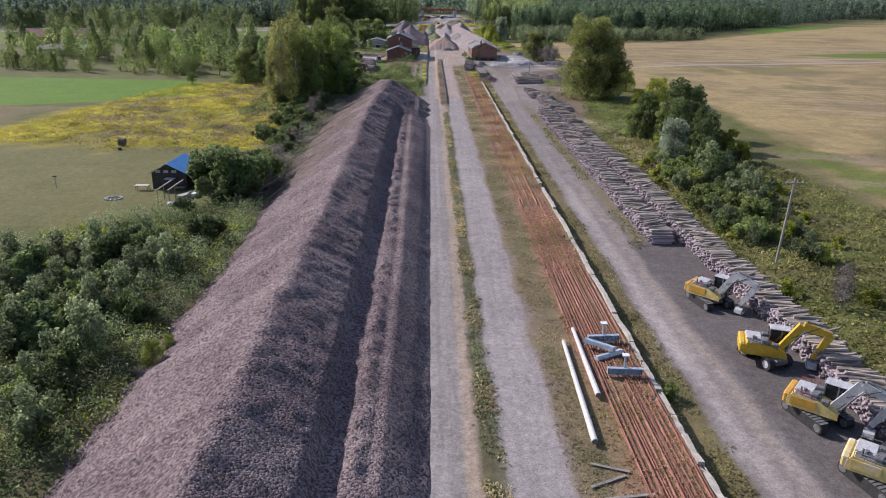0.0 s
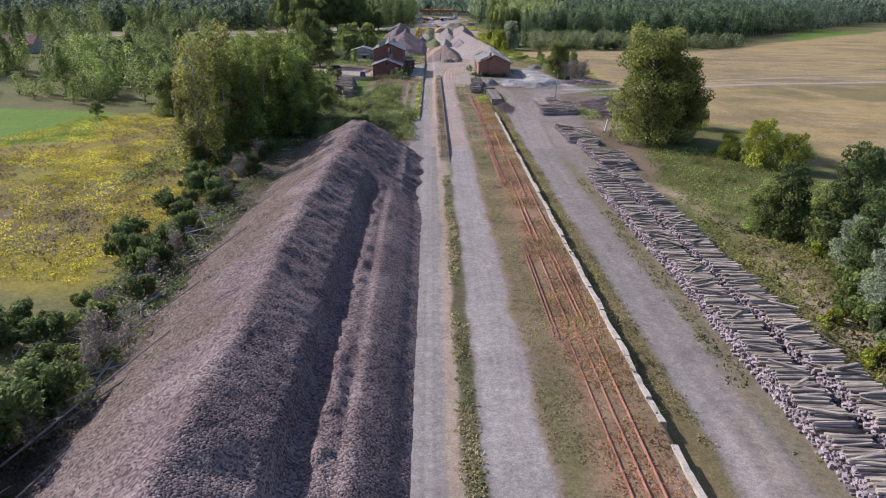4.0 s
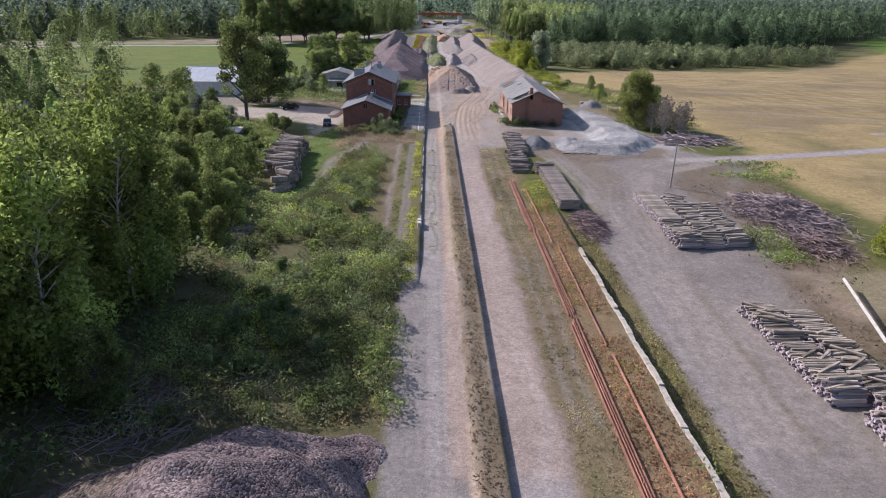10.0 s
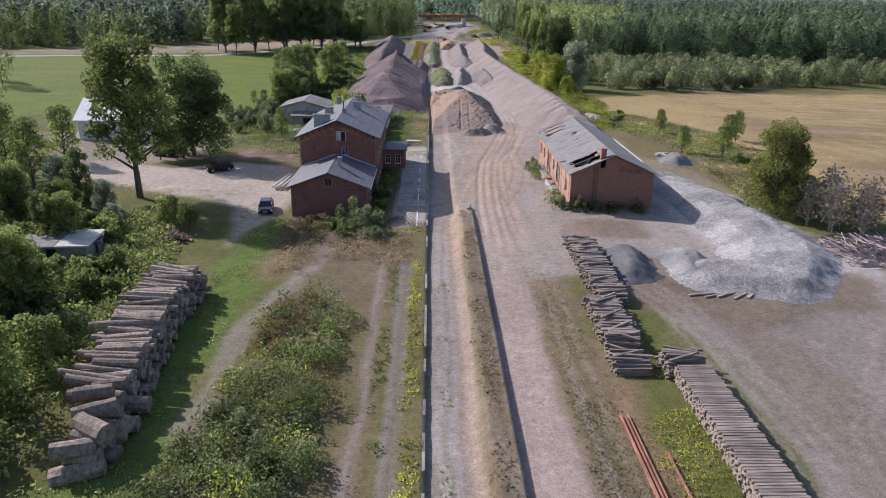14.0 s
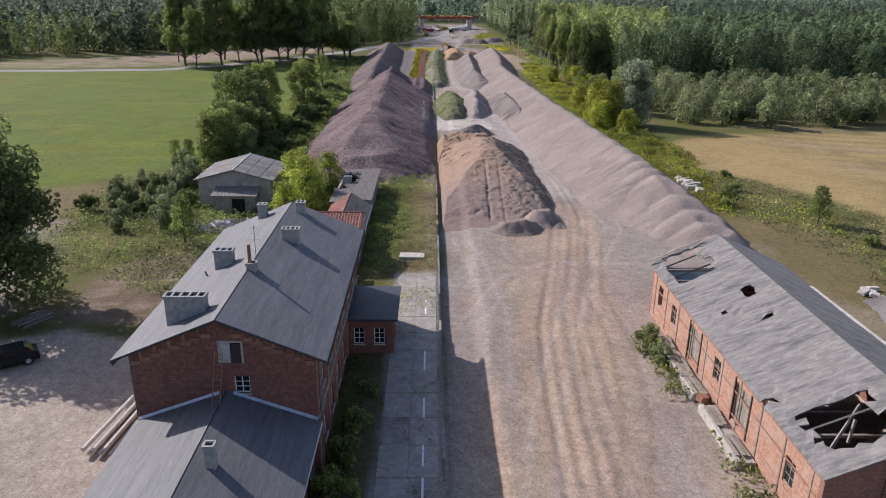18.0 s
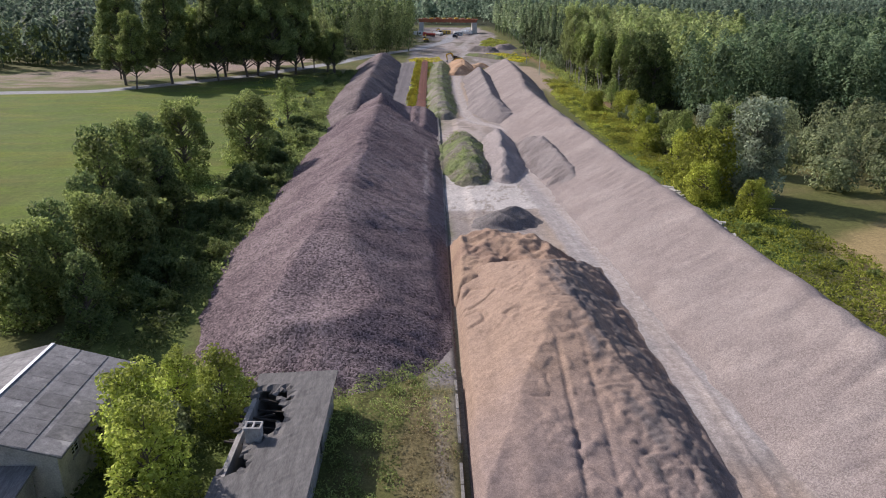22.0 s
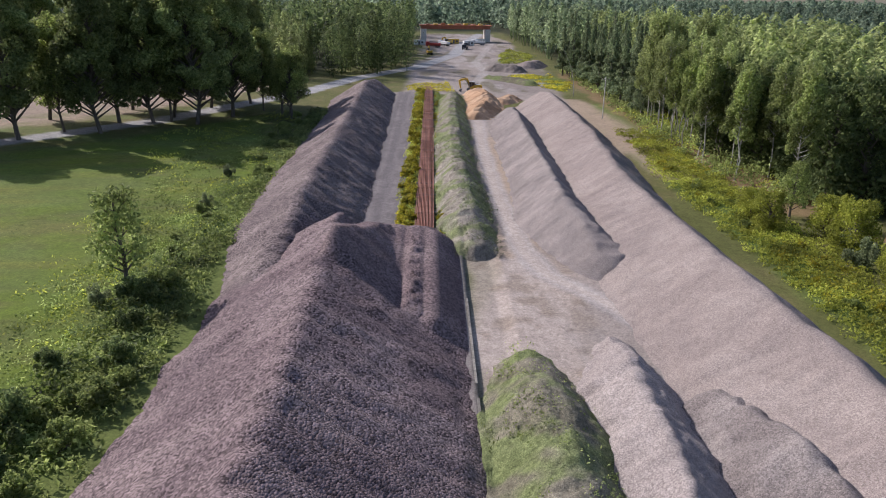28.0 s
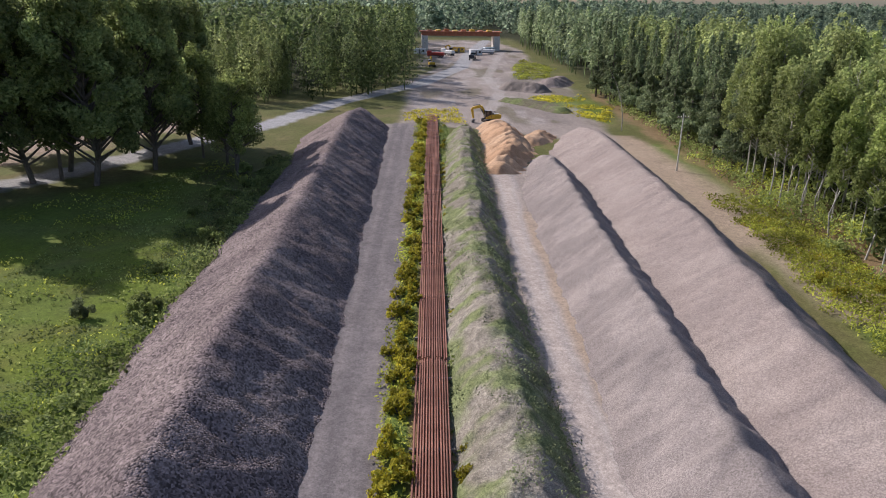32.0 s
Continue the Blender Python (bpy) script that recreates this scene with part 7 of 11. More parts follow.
thicket("undergrowth", [(42, 548), (50, 538), (52, 640), (43, 640)], 3.0, 1.0, 3.2, LEAF_YELLOW, "yellow-green young shoots at the wood edge", 573, 60, 0.2, cover=0.0)
thicket("track_weeds", [(-9.2, 524), (-7.1, 524), (-7.1, 665), (-9.2, 665)], 0.9, 0.3, 0.8, LEAF_YELLOW, "green and yellow weeds along rails", 531, 20, 0.15)
thicket("track_weeds", [(-4.0, 524), (-2.6, 524), (-2.6, 662), (-4.0, 662)], 0.9, 0.3, 0.7, LEAF, "green weeds along rails", 532, 20, 0.15)
thicket("junction_weeds", [(-12, 664), (2, 660), (0, 684), (-12, 680)], 1.6, 0.4, 1.0, FLOWER, "yellow goldenrod at the track's end", 533, 20, 0.2)
thicket("junction_weeds", [(22, 690), (36, 665), (42, 690), (38, 715), (24, 712)], 1.8, 0.3, 0.9, FLOWER, "goldenrod on the bank", 534, 20, 0.25, cover=-0.1)
thicket("junction_weeds", [(24, 755), (36, 760), (44, 800), (36, 840), (28, 800)], 2.2, 0.3, 0.9, LEAF_YELLOW, "weeds beside the haul road", 535, 16, 0.3)


thicket("weeds", [(-92, 136), (-78, 236), (-40, 238), (-30, 200), (-34, 128), (-60, 130)], 2.4, 0.3, 0.8, LEAF_OLIVE, "olive rough grass among goldenrod", 543, 34, 0.13, cover=0.05, patch=10)
thicket("wall_weeds", [(16.5, 24), (17.9, 24), (17.9, 262), (16.5, 262)], 1.5, 0.4, 1.2, LEAF, "weeds growing through the concrete edge", 544, 22, 0.15, cover=0.22, patch=5)
thicket("rough_grass", [(-62, 322), (-40, 328), (-27, 318), (-24, 300), (-20, 300), (-19.5, 316), (-20, 322), (-30, 330), (-60, 338)], 1.4, 0.1, 0.35, LEAF, "rough lawn beside the drive", 545, 26, 0.075, cover=-0.1)
thicket("rough_grass", [(-24, 262), (-18, 262), (-18.5, 312), (-24, 312)], 1.2, 0.1, 0.4, LEAF, "green grass beside the log piles", 546, 26, 0.08, cover=-0.2)
thicket("dry_weeds", [(-20, 306), (-8.5, 306), (-7, 316), (-19, 316)], 1.2, 0.4, 1.1, DRY, "brown weeds before the annex", 547, 50, 0.09, cover=-0.1)


def heap_weeds(name, ridge, half, leaf, label, seed, spacing=0.7, size=0.10):
    """Weeds rooted on an overgrown heap."""
    r = np.random.default_rng(seed)
    ys = np.arange(ridge[0][1] - 2, ridge[-1][1] + 2, spacing)
    n = len(ys) * int(2 * half / spacing)
    y = np.repeat(ys, int(2 * half / spacing)) + r.uniform(-0.5, 0.5, n) * spacing
    rx = np.interp(y, [p[1] for p in ridge], [p[0] for p in ridge])
    rh = np.interp(y, [p[1] for p in ridge], [p[2] for p in ridge])
    off = r.uniform(-half, half, n)
    z = rh - np.maximum(np.abs(off) - 0.7, 0) * 0.80
    ok = (z > 0.1) & (fbm(rx + off, y, 3, 2, seed) > np.where(off < 0, -0.05, -0.35))
    c0 = np.stack([rx + off, y, z], 1)[ok]
    k = 14
    c = np.repeat(c0, k, 0) + r.normal(size=(len(c0) * k, 3)) * (0.3, 0.3, 0.12) + (0, 0, 0.12)
    m = len(c)
    nn = r.normal(size=(m, 3)) * 0.6 + (0, 0, 0.8)
    nn /= np.linalg.norm(nn, axis=1, keepdims=True)
    t = np.cross(nn, r.normal(size=(m, 3)))
    t /= np.linalg.norm(t, axis=1, keepdims=True) + 1e-9
    u = np.cross(nn, t)
    s = size * r.uniform(0.5, 1.4, (m, 1))
    v = np.stack([c - t * s, c - u * s * 0.45, c + t * s, c + u * s * 0.45], 1).reshape(-1, 3)
    i = np.arange(m) * 4
    me = mesh_np(name, v, np.concatenate([np.stack([i, i + 1, i + 2], 1), np.stack([i, i + 2, i + 3], 1)]))
    me.materials.append(leaf)
    return tagged(new(name, me), label, "weeds", kind="stuff")


heap_weeds("heap_weeds", [(0.6, 522, 1.6), (-0.2, 530, 2.7), (-0.6, 570, 2.7), (0.0, 610, 2.6), (1.0, 645, 2.4), (1.4, 652, 1.2)], 3.8, LEAF_GREY, "grey-green weeds on the long soil ridge", 601)
heap_weeds("heap_weeds", [(3.5, 461, 1.2), (3.2, 467, 2.7), (2.9, 478, 2.9), (2.7, 488, 2.7), (2.5, 495, 1.2)], 3.8, LEAF, "green weeds on the soil heap", 602)
woods("orchard_row", [(-84, 250), (-190, 282), (-190, 296), (-84, 264)], 4.6, 4.5, 7.5, LEAF, "rows of round garden trees far off", 135, 420, 0.2, 0.42, 0.05)
woods("garden_wood", [(-62, 240), (-110, 285), (-190, 330), (-90, 340), (-62, 290)], 12.0, 8, 14, LEAF, "leafy trees round the far gardens", 131, 900, 0.28, 0.36, 0.10)
woods("garden_wood", [(-64, 246), (-110, 290), (-200, 345), (-90, 345), (-64, 290)], 15.0, 11, 19, LEAF_ROAD, "tall dark trees behind the far gardens", 132, 1200, 0.30, 0.32, 0.10)
woods("garden_wood", [(-70, 330), (-240, 380), (-240, 500), (-150, 480), (-70, 370)], 24.0, 13, 19, LEAF_ROAD, "scattered dark trees between far meadows", 133, 1200, 0.32, 0.30, 0.12)
woods("alder_wood", [(58, 520), (100, 503), (150, 494), (170, 520), (62, 545)], 5.6, 16, 21, LEAF_ALDER, "dark alder wood edge behind the field", 120, 620, 0.30, 0.24, 0.05)
woods("dark_wood", [(-44, 692), (-14, 718), (-16, 760), (-40, 750)], 6.0, 17, 23, LEAF_DARK, "dark wood beside the road", 121, 500, 0.36, 0.25, 0.05)
woods("birch_wood", [(-70, 690), (-48, 688), (-46, 720), (-70, 740)], 5.0, 15, 20, LEAF_BIRCH, "light birch wood beside the road", 122, 420, 0.32, 0.18, 0.05)
woods("willow_scrub", [(56, 452), (100, 456), (160, 474), (190, 502), (150, 494), (100, 500), (62, 510), (52, 480)], 4.6, 5.0, 8.5, LEAF_OLIVE, "grey-green willow scrub before the wood", 100, 320, 0.27, 0.55, 0.02)
woods("birch_wood", [(56, 540), (75, 535), (110, 640), (90, 760), (58, 740), (58, 620)], 4.8, 17, 23, LEAF_BIRCH, "birch wood with light foliage", 101, 200, 0.45, 0.22, 0.05)
woods("alder_wood", [(62, 522), (160, 507), (330, 700), (260, 760), (110, 640), (76, 540)], 6.4, 16, 21, LEAF_ALDER, "dark dense alder wood", 102, 170, 0.62, 0.25)
woods("mixed_wood", [(90, 760), (110, 640), (330, 700), (520, 930), (500, 1100), (60, 1100), (50, 800)], 10.0, 17, 23, LEAF_HAZED, "mixed wood of birch and pine", 103, 150, 0.7, 0.24, 0.05)
woods("pine_wood", [(48, 720), (60, 720), (90, 760), (58, 1000), (46, 960), (48, 830)], 5.5, 18, 23, LEAF_PINE, "pine wood beside the works", 104, 120, 0.6, 0.15)
woods("dark_wood", [(-70, 740), (-18, 760), (-18, 980), (-120, 1000), (-160, 760)], 7.5, 17, 23, LEAF_DARK, "dark wood left of the road", 105, 100, 0.8, 0.27)
woods("far_wood", [(-900, 600), (-300, 575), (-185, 600), (-120, 655), (-84, 706), (-80, 745), (-160, 760), (-160, 1000), (-900, 1100)], 12.0, 16, 22, LEAF_HAZED, "far mixed wood", 106, 80, 1.1, 0.32, 0.05)
woods("far_wood", [(-900, 1060), (-20, 1010), (-12, 1060), (44, 1060), (70, 1010), (900, 1060), (900, 1700), (-900, 1700)], 18.0, 18, 26, LEAF_HAZED, "far wood on the horizon", 107, 56, 1.7, 0.36, 0.05)
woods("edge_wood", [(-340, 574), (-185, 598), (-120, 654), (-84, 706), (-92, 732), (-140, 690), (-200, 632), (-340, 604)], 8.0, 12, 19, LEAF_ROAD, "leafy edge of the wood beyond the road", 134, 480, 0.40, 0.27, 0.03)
woods("far_wood", [(520, 930), (900, 900), (900, 1060), (500, 1060)], 15.0, 17, 23, LEAF_HAZED, "far wood beyond the fields", 108, 80, 1.4, 0.36, 0.05)

# ---------------------------------------------------------------- buildings
def panel(length, height, thick, holes=(), gable=0.0, peak=0.5):
    """A wall along x with openings (x0, x1, z0, z1) through it, and a gable if asked."""
    bm = bmesh.new()
    xs = sorted({0.0, length, *(h[0] for h in holes), *(h[1] for h in holes)})
    zs = sorted({0.0, height, *(h[2] for h in holes), *(h[3] for h in holes)})
    V = {(i, k, d): bm.verts.new((x, d * thick, z)) for i, x in enumerate(xs) for k, z in enumerate(zs) for d in (0, 1)}

    def solid(i, k):
        if not (0 <= i < len(xs) - 1 and 0 <= k < len(zs) - 1):
            return False
        x, z = (xs[i] + xs[i + 1]) / 2, (zs[k] + zs[k + 1]) / 2
        return not any(h[0] < x < h[1] and h[2] < z < h[3] for h in holes)
    for i in range(len(xs) - 1):
        for k in range(len(zs) - 1):
            if not solid(i, k):
                continue
            for d in (0, 1):
                bm.faces.new((V[i, k, d], V[i + 1, k, d], V[i + 1, k + 1, d], V[i, k + 1, d]))
            top = gable and k == len(zs) - 2
            for di, dk, a, b in ((-1, 0, (i, k), (i, k + 1)), (1, 0, (i + 1, k), (i + 1, k + 1)), (0, -1, (i, k), (i + 1, k)), (0, 1, (i, k + 1), (i + 1, k + 1))):
                if not solid(i + di, k + dk) and not (dk == 1 and top):
                    bm.faces.new((V[(*a, 0)], V[(*b, 0)], V[(*b, 1)], V[(*a, 1)]))
    if gable:
        n, t = len(xs) - 1, len(zs) - 1
        tip = [bm.verts.new((length * peak, d * thick, height + gable)) for d in (0, 1)]
        for d in (0, 1):
            bm.faces.new([V[i, t, d] for i in range(n + 1)] + [tip[d]])
        for i in (0, n):
            bm.faces.new((V[i, t, 0], V[i, t, 1], tip[1], tip[0]))
    for v in [v for v in bm.verts if not v.link_faces]:
        bm.verts.remove(v)
    bmesh.ops.recalc_face_normals(bm, faces=bm.faces)
    return bm


def window(parent, x0, x1, z0, z1, depth, m, frame_mat=None, cols=2, rows=3, glass=None, sill=True):
    """A framed window with its panes, set in an opening of a wall at the pose m."""
    frame_mat, glass = frame_mat or WHITEPAINT, glass or GLASS_DARK
    t = 0.07
    xs = [x0 + t + (x1 - x0 - 2 * t) * k / cols for k in range(cols + 1)]
    zs = [z0 + t + (z1 - z0 - 2 * t) * k / rows for k in range(rows + 1)]
    gx = [x0, xs[0]] + [v for x in xs[1:-1] for v in (x - 0.03, x + 0.03)] + [xs[-1], x1]
    gz = [z0, zs[0]] + [v for z in zs[1:-1] for v in (z - 0.02, z + 0.02)] + [zs[-1], z1]
    bm = bmesh.new()
    grid = [[bm.verts.new((x, depth, z)) for z in gz] for x in gx]
    for i in range(len(gx) - 1):
        for j in range(len(gz) - 1):
            if i % 2 == 0 or j % 2 == 0:
                bm.faces.new((grid[i][j], grid[i + 1][j], grid[i + 1][j + 1], grid[i][j + 1]))
    ex = bmesh.ops.extrude_face_region(bm, geom=list(bm.faces))
    bmesh.ops.translate(bm, vec=(0, 0.06, 0), verts=[v for v in ex["geom"] if isinstance(v, bmesh.types.BMVert)])
    bmesh.ops.recalc_face_normals(bm, faces=bm.faces)
    bm.transform(m)
    w = part("window", bm, frame_mat, parent)
    for a, b in zip(xs, xs[1:]):
        for c, d in zip(zs, zs[1:]):
            part("pane", cube(a, b, depth + 0.025, depth + 0.035, c, d, m=m), glass, w)
    if sill:
        part("window_sill", cube(x0 - 0.08, x1 + 0.08, -0.08, 0.04, z0 - 0.1, z0, 0.01, m), CONCRETE, parent)
    return w


def wall_part(parent, x, y, z, rz, length, height, thick, holes, mat, gable=0.0, peak=0.5, panes=True, cols=2, rows=3, frame_mat=None, depth=0.12, name="wall", boarded=False):
    m = pose(x, y, z, 0, 0, rz)
    bm = panel(length, height, thick, holes, gable, peak)
    bm.transform(m)
    w = part(name, bm, mat, parent)
    if panes:
        for h in holes:
            if boarded or h[2] < 0.1:
                part("door_leaf", cube(h[0], h[1], depth, depth + 0.05, h[2] + 0.02, h[3], 0, m), DARKWOOD, parent, "dark timber door leaf")
            else:
                window(parent, *h, depth, m, frame_mat, cols, rows)
    return m


def slope_sheet(x0, z0, x1, z1, y0, y1, thick=0.12):
    """One pitch of a roof, drawn along y."""
    nx, nz = -(z1 - z0), (x1 - x0)
    k = math.hypot(nx, nz)
    s = 1 if nz > 0 else -1
    nx, nz = nx / k * thick * s, nz / k * thick * s
    return prism([(x0, z0), (x1, z1), (x1 + nx, z1 + nz), (x0 + nx, z0 + nz)], y0, y1)


def seams(parent, x0, z0, x1, z1, y0, y1, pitch, mat, lift=0.125, r=None, name="roof_seam"):
    """Welted seams running down a pitch, one strip each."""
    r = r or random.Random(3)
    y = y0 + pitch * 0.6
    while y < y1 - 0.3:
        bm = bmesh.new()
        n, px, pz = 6, x0, z0
        oy = 0.0
        for k in range(1, n + 1):
            qx, qz = x0 + (x1 - x0) * k / n, z0 + (z1 - z0) * k / n
            ny = oy + r.uniform(-0.05, 0.05)
            a = [bm.verts.new((px, y + oy + d, pz + lift + h)) for d, h in ((-0.035, 0), (0, 0.02), (0.035, 0))]
            b = [bm.verts.new((qx, y + ny + d, qz + lift + h)) for d, h in ((-0.035, 0), (0, 0.02), (0.035, 0))]
            for i in range(2):
                bm.faces.new((a[i], a[i + 1], b[i + 1], b[i]))
            px, pz, oy = qx, qz, ny
        part(name, bm, mat, parent)
        y += pitch * r.uniform(0.85, 1.15)


def long_seams(parent, x0, z0, x1, z1, y0, y1, pitch, mat, lift=0.125, r=None):
    """Lapped edges of felt running along a pitch, slightly wandering, one strip each."""
    n = int(abs(x1 - x0) / pitch)
    for k in range(1, n):
        bm = bmesh.new()
        u = (k + r.uniform(-0.2, 0.2)) / n
        old = None
        for j in range(9):
            v = u + r.uniform(-0.008, 0.008)
            x, z, y = x0 + (x1 - x0) * v, z0 + (z1 - z0) * v, y0 + (y1 - y0) * j / 8
            row = [bm.verts.new((x + d, y, z + lift + h + (z1 - z0) / (x1 - x0) * d)) for d, h in ((-0.03, 0.0), (0, 0.009), (0.03, 0.0))]
            if old:
                for i in range(2):
                    bm.faces.new((old[i], old[i + 1], row[i + 1], row[i]))
            old = row
        part("roof_seam", bm, mat, parent)


def chimney(parent, x, y, z0, z1, w, d, holes=4, mat=None, rz=0):
    """A capped cement chimney with flues, their inner shade a black slab."""
    mat = mat or CHIMNEY
    m = pose(x, y, 0, 0, 0, rz)
    body = cube(-w / 2, w / 2, -d / 2, d / 2, z0 - 0.9, z1 - 0.16, 0.02, m)
    c = part("chimney", body, mat, parent)
    bm = bmesh.new()
    t = 0.09
    box(bm, -w / 2 - 0.05, w / 2 + 0.05, -d / 2 - 0.05, -d / 2 + t, z1 - 0.16, z1, 0.015, m)
    box(bm, -w / 2 - 0.05, w / 2 + 0.05, d / 2 - t, d / 2 + 0.05, z1 - 0.16, z1, 0.015, m)
    step = (w + 0.1) / holes
    for k in range(holes + 1):
        cx = -w / 2 - 0.05 + step * k
        cx = min(max(cx, -w / 2), w / 2)
        box(bm, cx - t * 0.6, cx + t * 0.6, -d / 2 + t, d / 2 - t, z1 - 0.16, z1 - 0.004, 0, m)
    part("chimney_cap", bm, mat, c)
    part("flue", cube(-w / 2 + 0.02, w / 2 - 0.02, -d / 2 + 0.04, d / 2 - 0.04, z1 - 0.16, z1 - 0.13, 0, m), BLACK, c)
    return c


def brick_wall_material(name, a, b, mortar, stain):
    m, t, p = nodes_of(name)
    tc = add(t, "ShaderNodeTexCoord")
    sep = add(t, "ShaderNodeSeparateXYZ")
    t.links.new(tc.outputs["Object"], sep.inputs[0])
    s = t.nodes.new("ShaderNodeMath")
    t.links.new(sep.outputs[0], s.inputs[0])
    t.links.new(sep.outputs[1], s.inputs[1])
    cb = add(t, "ShaderNodeCombineXYZ")
    t.links.new(s.outputs[0], cb.inputs[0])
    t.links.new(sep.outputs[2], cb.inputs[1])
    br = add(t, "ShaderNodeTexBrick", Scale=1.0)
    br.inputs["Brick Width"].default_value, br.inputs["Row Height"].default_value, br.inputs["Mortar Size"].default_value = 0.26, 0.077, 0.008
    br.inputs["Color1"].default_value, br.inputs["Color2"].default_value, br.inputs["Mortar"].default_value = (*a, 1), (*b, 1), (*mortar, 1)
    t.links.new(cb.outputs[0], br.inputs["Vector"])
    n = add(t, "ShaderNodeTexNoise", Scale=0.9, Detail=6.0, Roughness=0.7)
    t.links.new(tc.outputs["Object"], n.inputs["Vector"])
    n2 = add(t, "ShaderNodeTexNoise", Scale=6.0, Detail=4.0)
    t.links.new(tc.outputs["Object"], n2.inputs["Vector"])
    c = mixc(t, 0.6, br.outputs[0], n2.outputs[0], "OVERLAY")
    c = mixc(t, ramp(t, n.outputs[0], 0.5, 0.75), c, stain)
    t.links.new(c, p.inputs["Base Color"])
    p.inputs["Roughness"].default_value = 0.92
    bumped(t, p, br.outputs["Fac"], 0.4, -0.01)
    return m


BRICKWORK = brick_wall_material("station_brickwork", (0.20, 0.070, 0.050), (0.28, 0.105, 0.075), (0.20, 0.15, 0.13), (0.13, 0.065, 0.055))
BRICKWORK2 = brick_wall_material("depot_brickwork", (0.24, 0.095, 0.065), (0.34, 0.15, 0.10), (0.27, 0.21, 0.18), (0.20, 0.12, 0.10))
# brighter copy of the depot brick: sunlight on the track side is in its colour
BRICKLIT = brick_wall_material("sunlit_depot_brickwork", (0.36, 0.17, 0.11), (0.46, 0.25, 0.17), (0.40, 0.33, 0.27), (0.42, 0.34, 0.28))


def station():
    s = holder("station_building", -14, 328.8)
    X0, X1, Y0, Y1, E, RX, RZ = -19.2, -8.75, 329.1, 351.1, 8.35, -13.95, 10.55
    inv = s.matrix_world.inverted()

    def bring(before):
        for o in list(scene.collection.objects)[before:]:
            if o.parent == s:
                o.matrix_parent_inverse = inv
    n0 = len(scene.collection.objects)
    # the gable end over the annex, and the one behind
    gx = [(5.35, 6.15, 7.75, 9.05), (5.75, 6.65, 5.75, 6.85)]
    wall_part(s, X0, Y0, 0, 0, X1 - X0, E, 0.45, [gx[1]], BRICKWORK, RZ - E - 0.1, 0.5, cols=2, rows=3)
    m = pose(X0, Y0 - 0.03, 0)
    bm = bmesh.new()
    box(bm, 5.0, 5.12, 0, 0.03, 7.7, 9.1, m=m)
    box(bm, 6.3, 6.42, 0, 0.03, 7.7, 9.1, m=m)
    box(bm, 5.12, 6.3, 0, 0.03, 9.0, 9.12, m=m)
    att = part("attic_window", bm, CONCRETE, s, "attic window with pale surround")
    part("shutter", cube(5.14, 5.7, -0.02, 0.03, 7.75, 8.98, 0, m), GREYPAINT, att)
    part("shutter", cube(5.72, 6.28, -0.05, 0.0, 7.75, 8.98, 0, m), GLASS_DARK, att)
    wall_part(s, X0, Y1 - 0.45, 0, 0, X1 - X0, E, 0.45, [], BRICKWORK, RZ - E - 0.1, 0.5)
    side = [(1.5 + k * 3.3, 2.6 + k * 3.3, z, z + 1.75) for k in range(6) for z in (1.1, 5.0)]
    wall_part(s, X1, Y0 + 0.45, 0, 90, Y1 - Y0 - 0.9, E, 0.45, side, BRICKWORK, cols=2, rows=3)
    wall_part(s, X0 + 0.45, Y0 + 0.45, 0, 90, Y1 - Y0 - 0.9, E, 0.45, [(1.5 + k * 3.3, 2.6 + k * 3.3, z, z + 1.75) for k in range(6) for z in (1.1, 5.0)], BRICKWORK, cols=2, rows=3, depth=0.3)
    for k in range(7):
        part("pilaster", cube(X1 - 0.02, X1 + 0.1, Y0 + 0.1 + k * 3.55, Y0 + 0.5 + k * 3.55, 0, E - 0.2, 0.01), BRICK_OLD, s, "paler brick pilaster")
    for z in (4.1, E - 0.35):
        part("string_course", cube(X1 - 0.02, X1 + 0.14, Y0, Y1, z, z + 0.16, 0.01), RENDERED, s)
    for a in (X0, X1):
        for k in range(8):
            u, v = k / 9, (k + 1) / 9
            xa, xb = a + (RX - a) * u, a + (RX - a) * v
            za, zb = E - 0.75 + (RZ - E) * u, E - 0.75 + (RZ - E) * v
            part("gable_band", cube(min(xa, xb), max(xa, xb), Y0 - 0.06, Y0 + 0.02, za, zb + 0.02), BRICK_OLD, s, "stepped brick band under the verge")
        for k in range(5):
            u = 0.12 + k * 0.16
            xa = a + (RX - a) * u
            part("gable_bracket", cube(xa - 0.09, xa + 0.09, Y0 - 0.08, Y0 + 0.01, E - 0.6 + (RZ - E) * u, E - 0.02 + (RZ - E) * u, 0.01), BRICK_OLD, s)
    ov = 0.75
    k = (RZ - E) / (RX - X0)
    for sx, x in ((1, X0 - ov), (-1, X1 + ov)):
        z = E - ov * k
        part("roof", slope_sheet(x, z + 0.1, RX, RZ + 0.1, Y0 - 0.75, Y1 + 0.5), FELT, s, "grey felt roof pitch")
        long_seams(s, x, z + 0.1, RX, RZ + 0.1, Y0 - 0.7, Y1 + 0.45, 0.95, FELT, r=random.Random(5 + sx))
        part("gutter", rod((x, Y0 - 0.7, z + 0.02), (x, Y1 + 0.45, z + 0.02), 0.075), STEEL, s, "grey metal gutter")
        part("fascia", cube(x + 0.05, x + 0.1, Y0 - 0.7, Y1 + 0.45, z - 0.12, z + 0.08), DARKWOOD, s)
    for q in (X1 + 0.16, X0 - 0.16):
        part("downpipe", rod((q, Y0 + 0.3, 0), (q, Y0 + 0.3, E - 0.3), 0.06), STEEL, s, "grey metal downpipe")
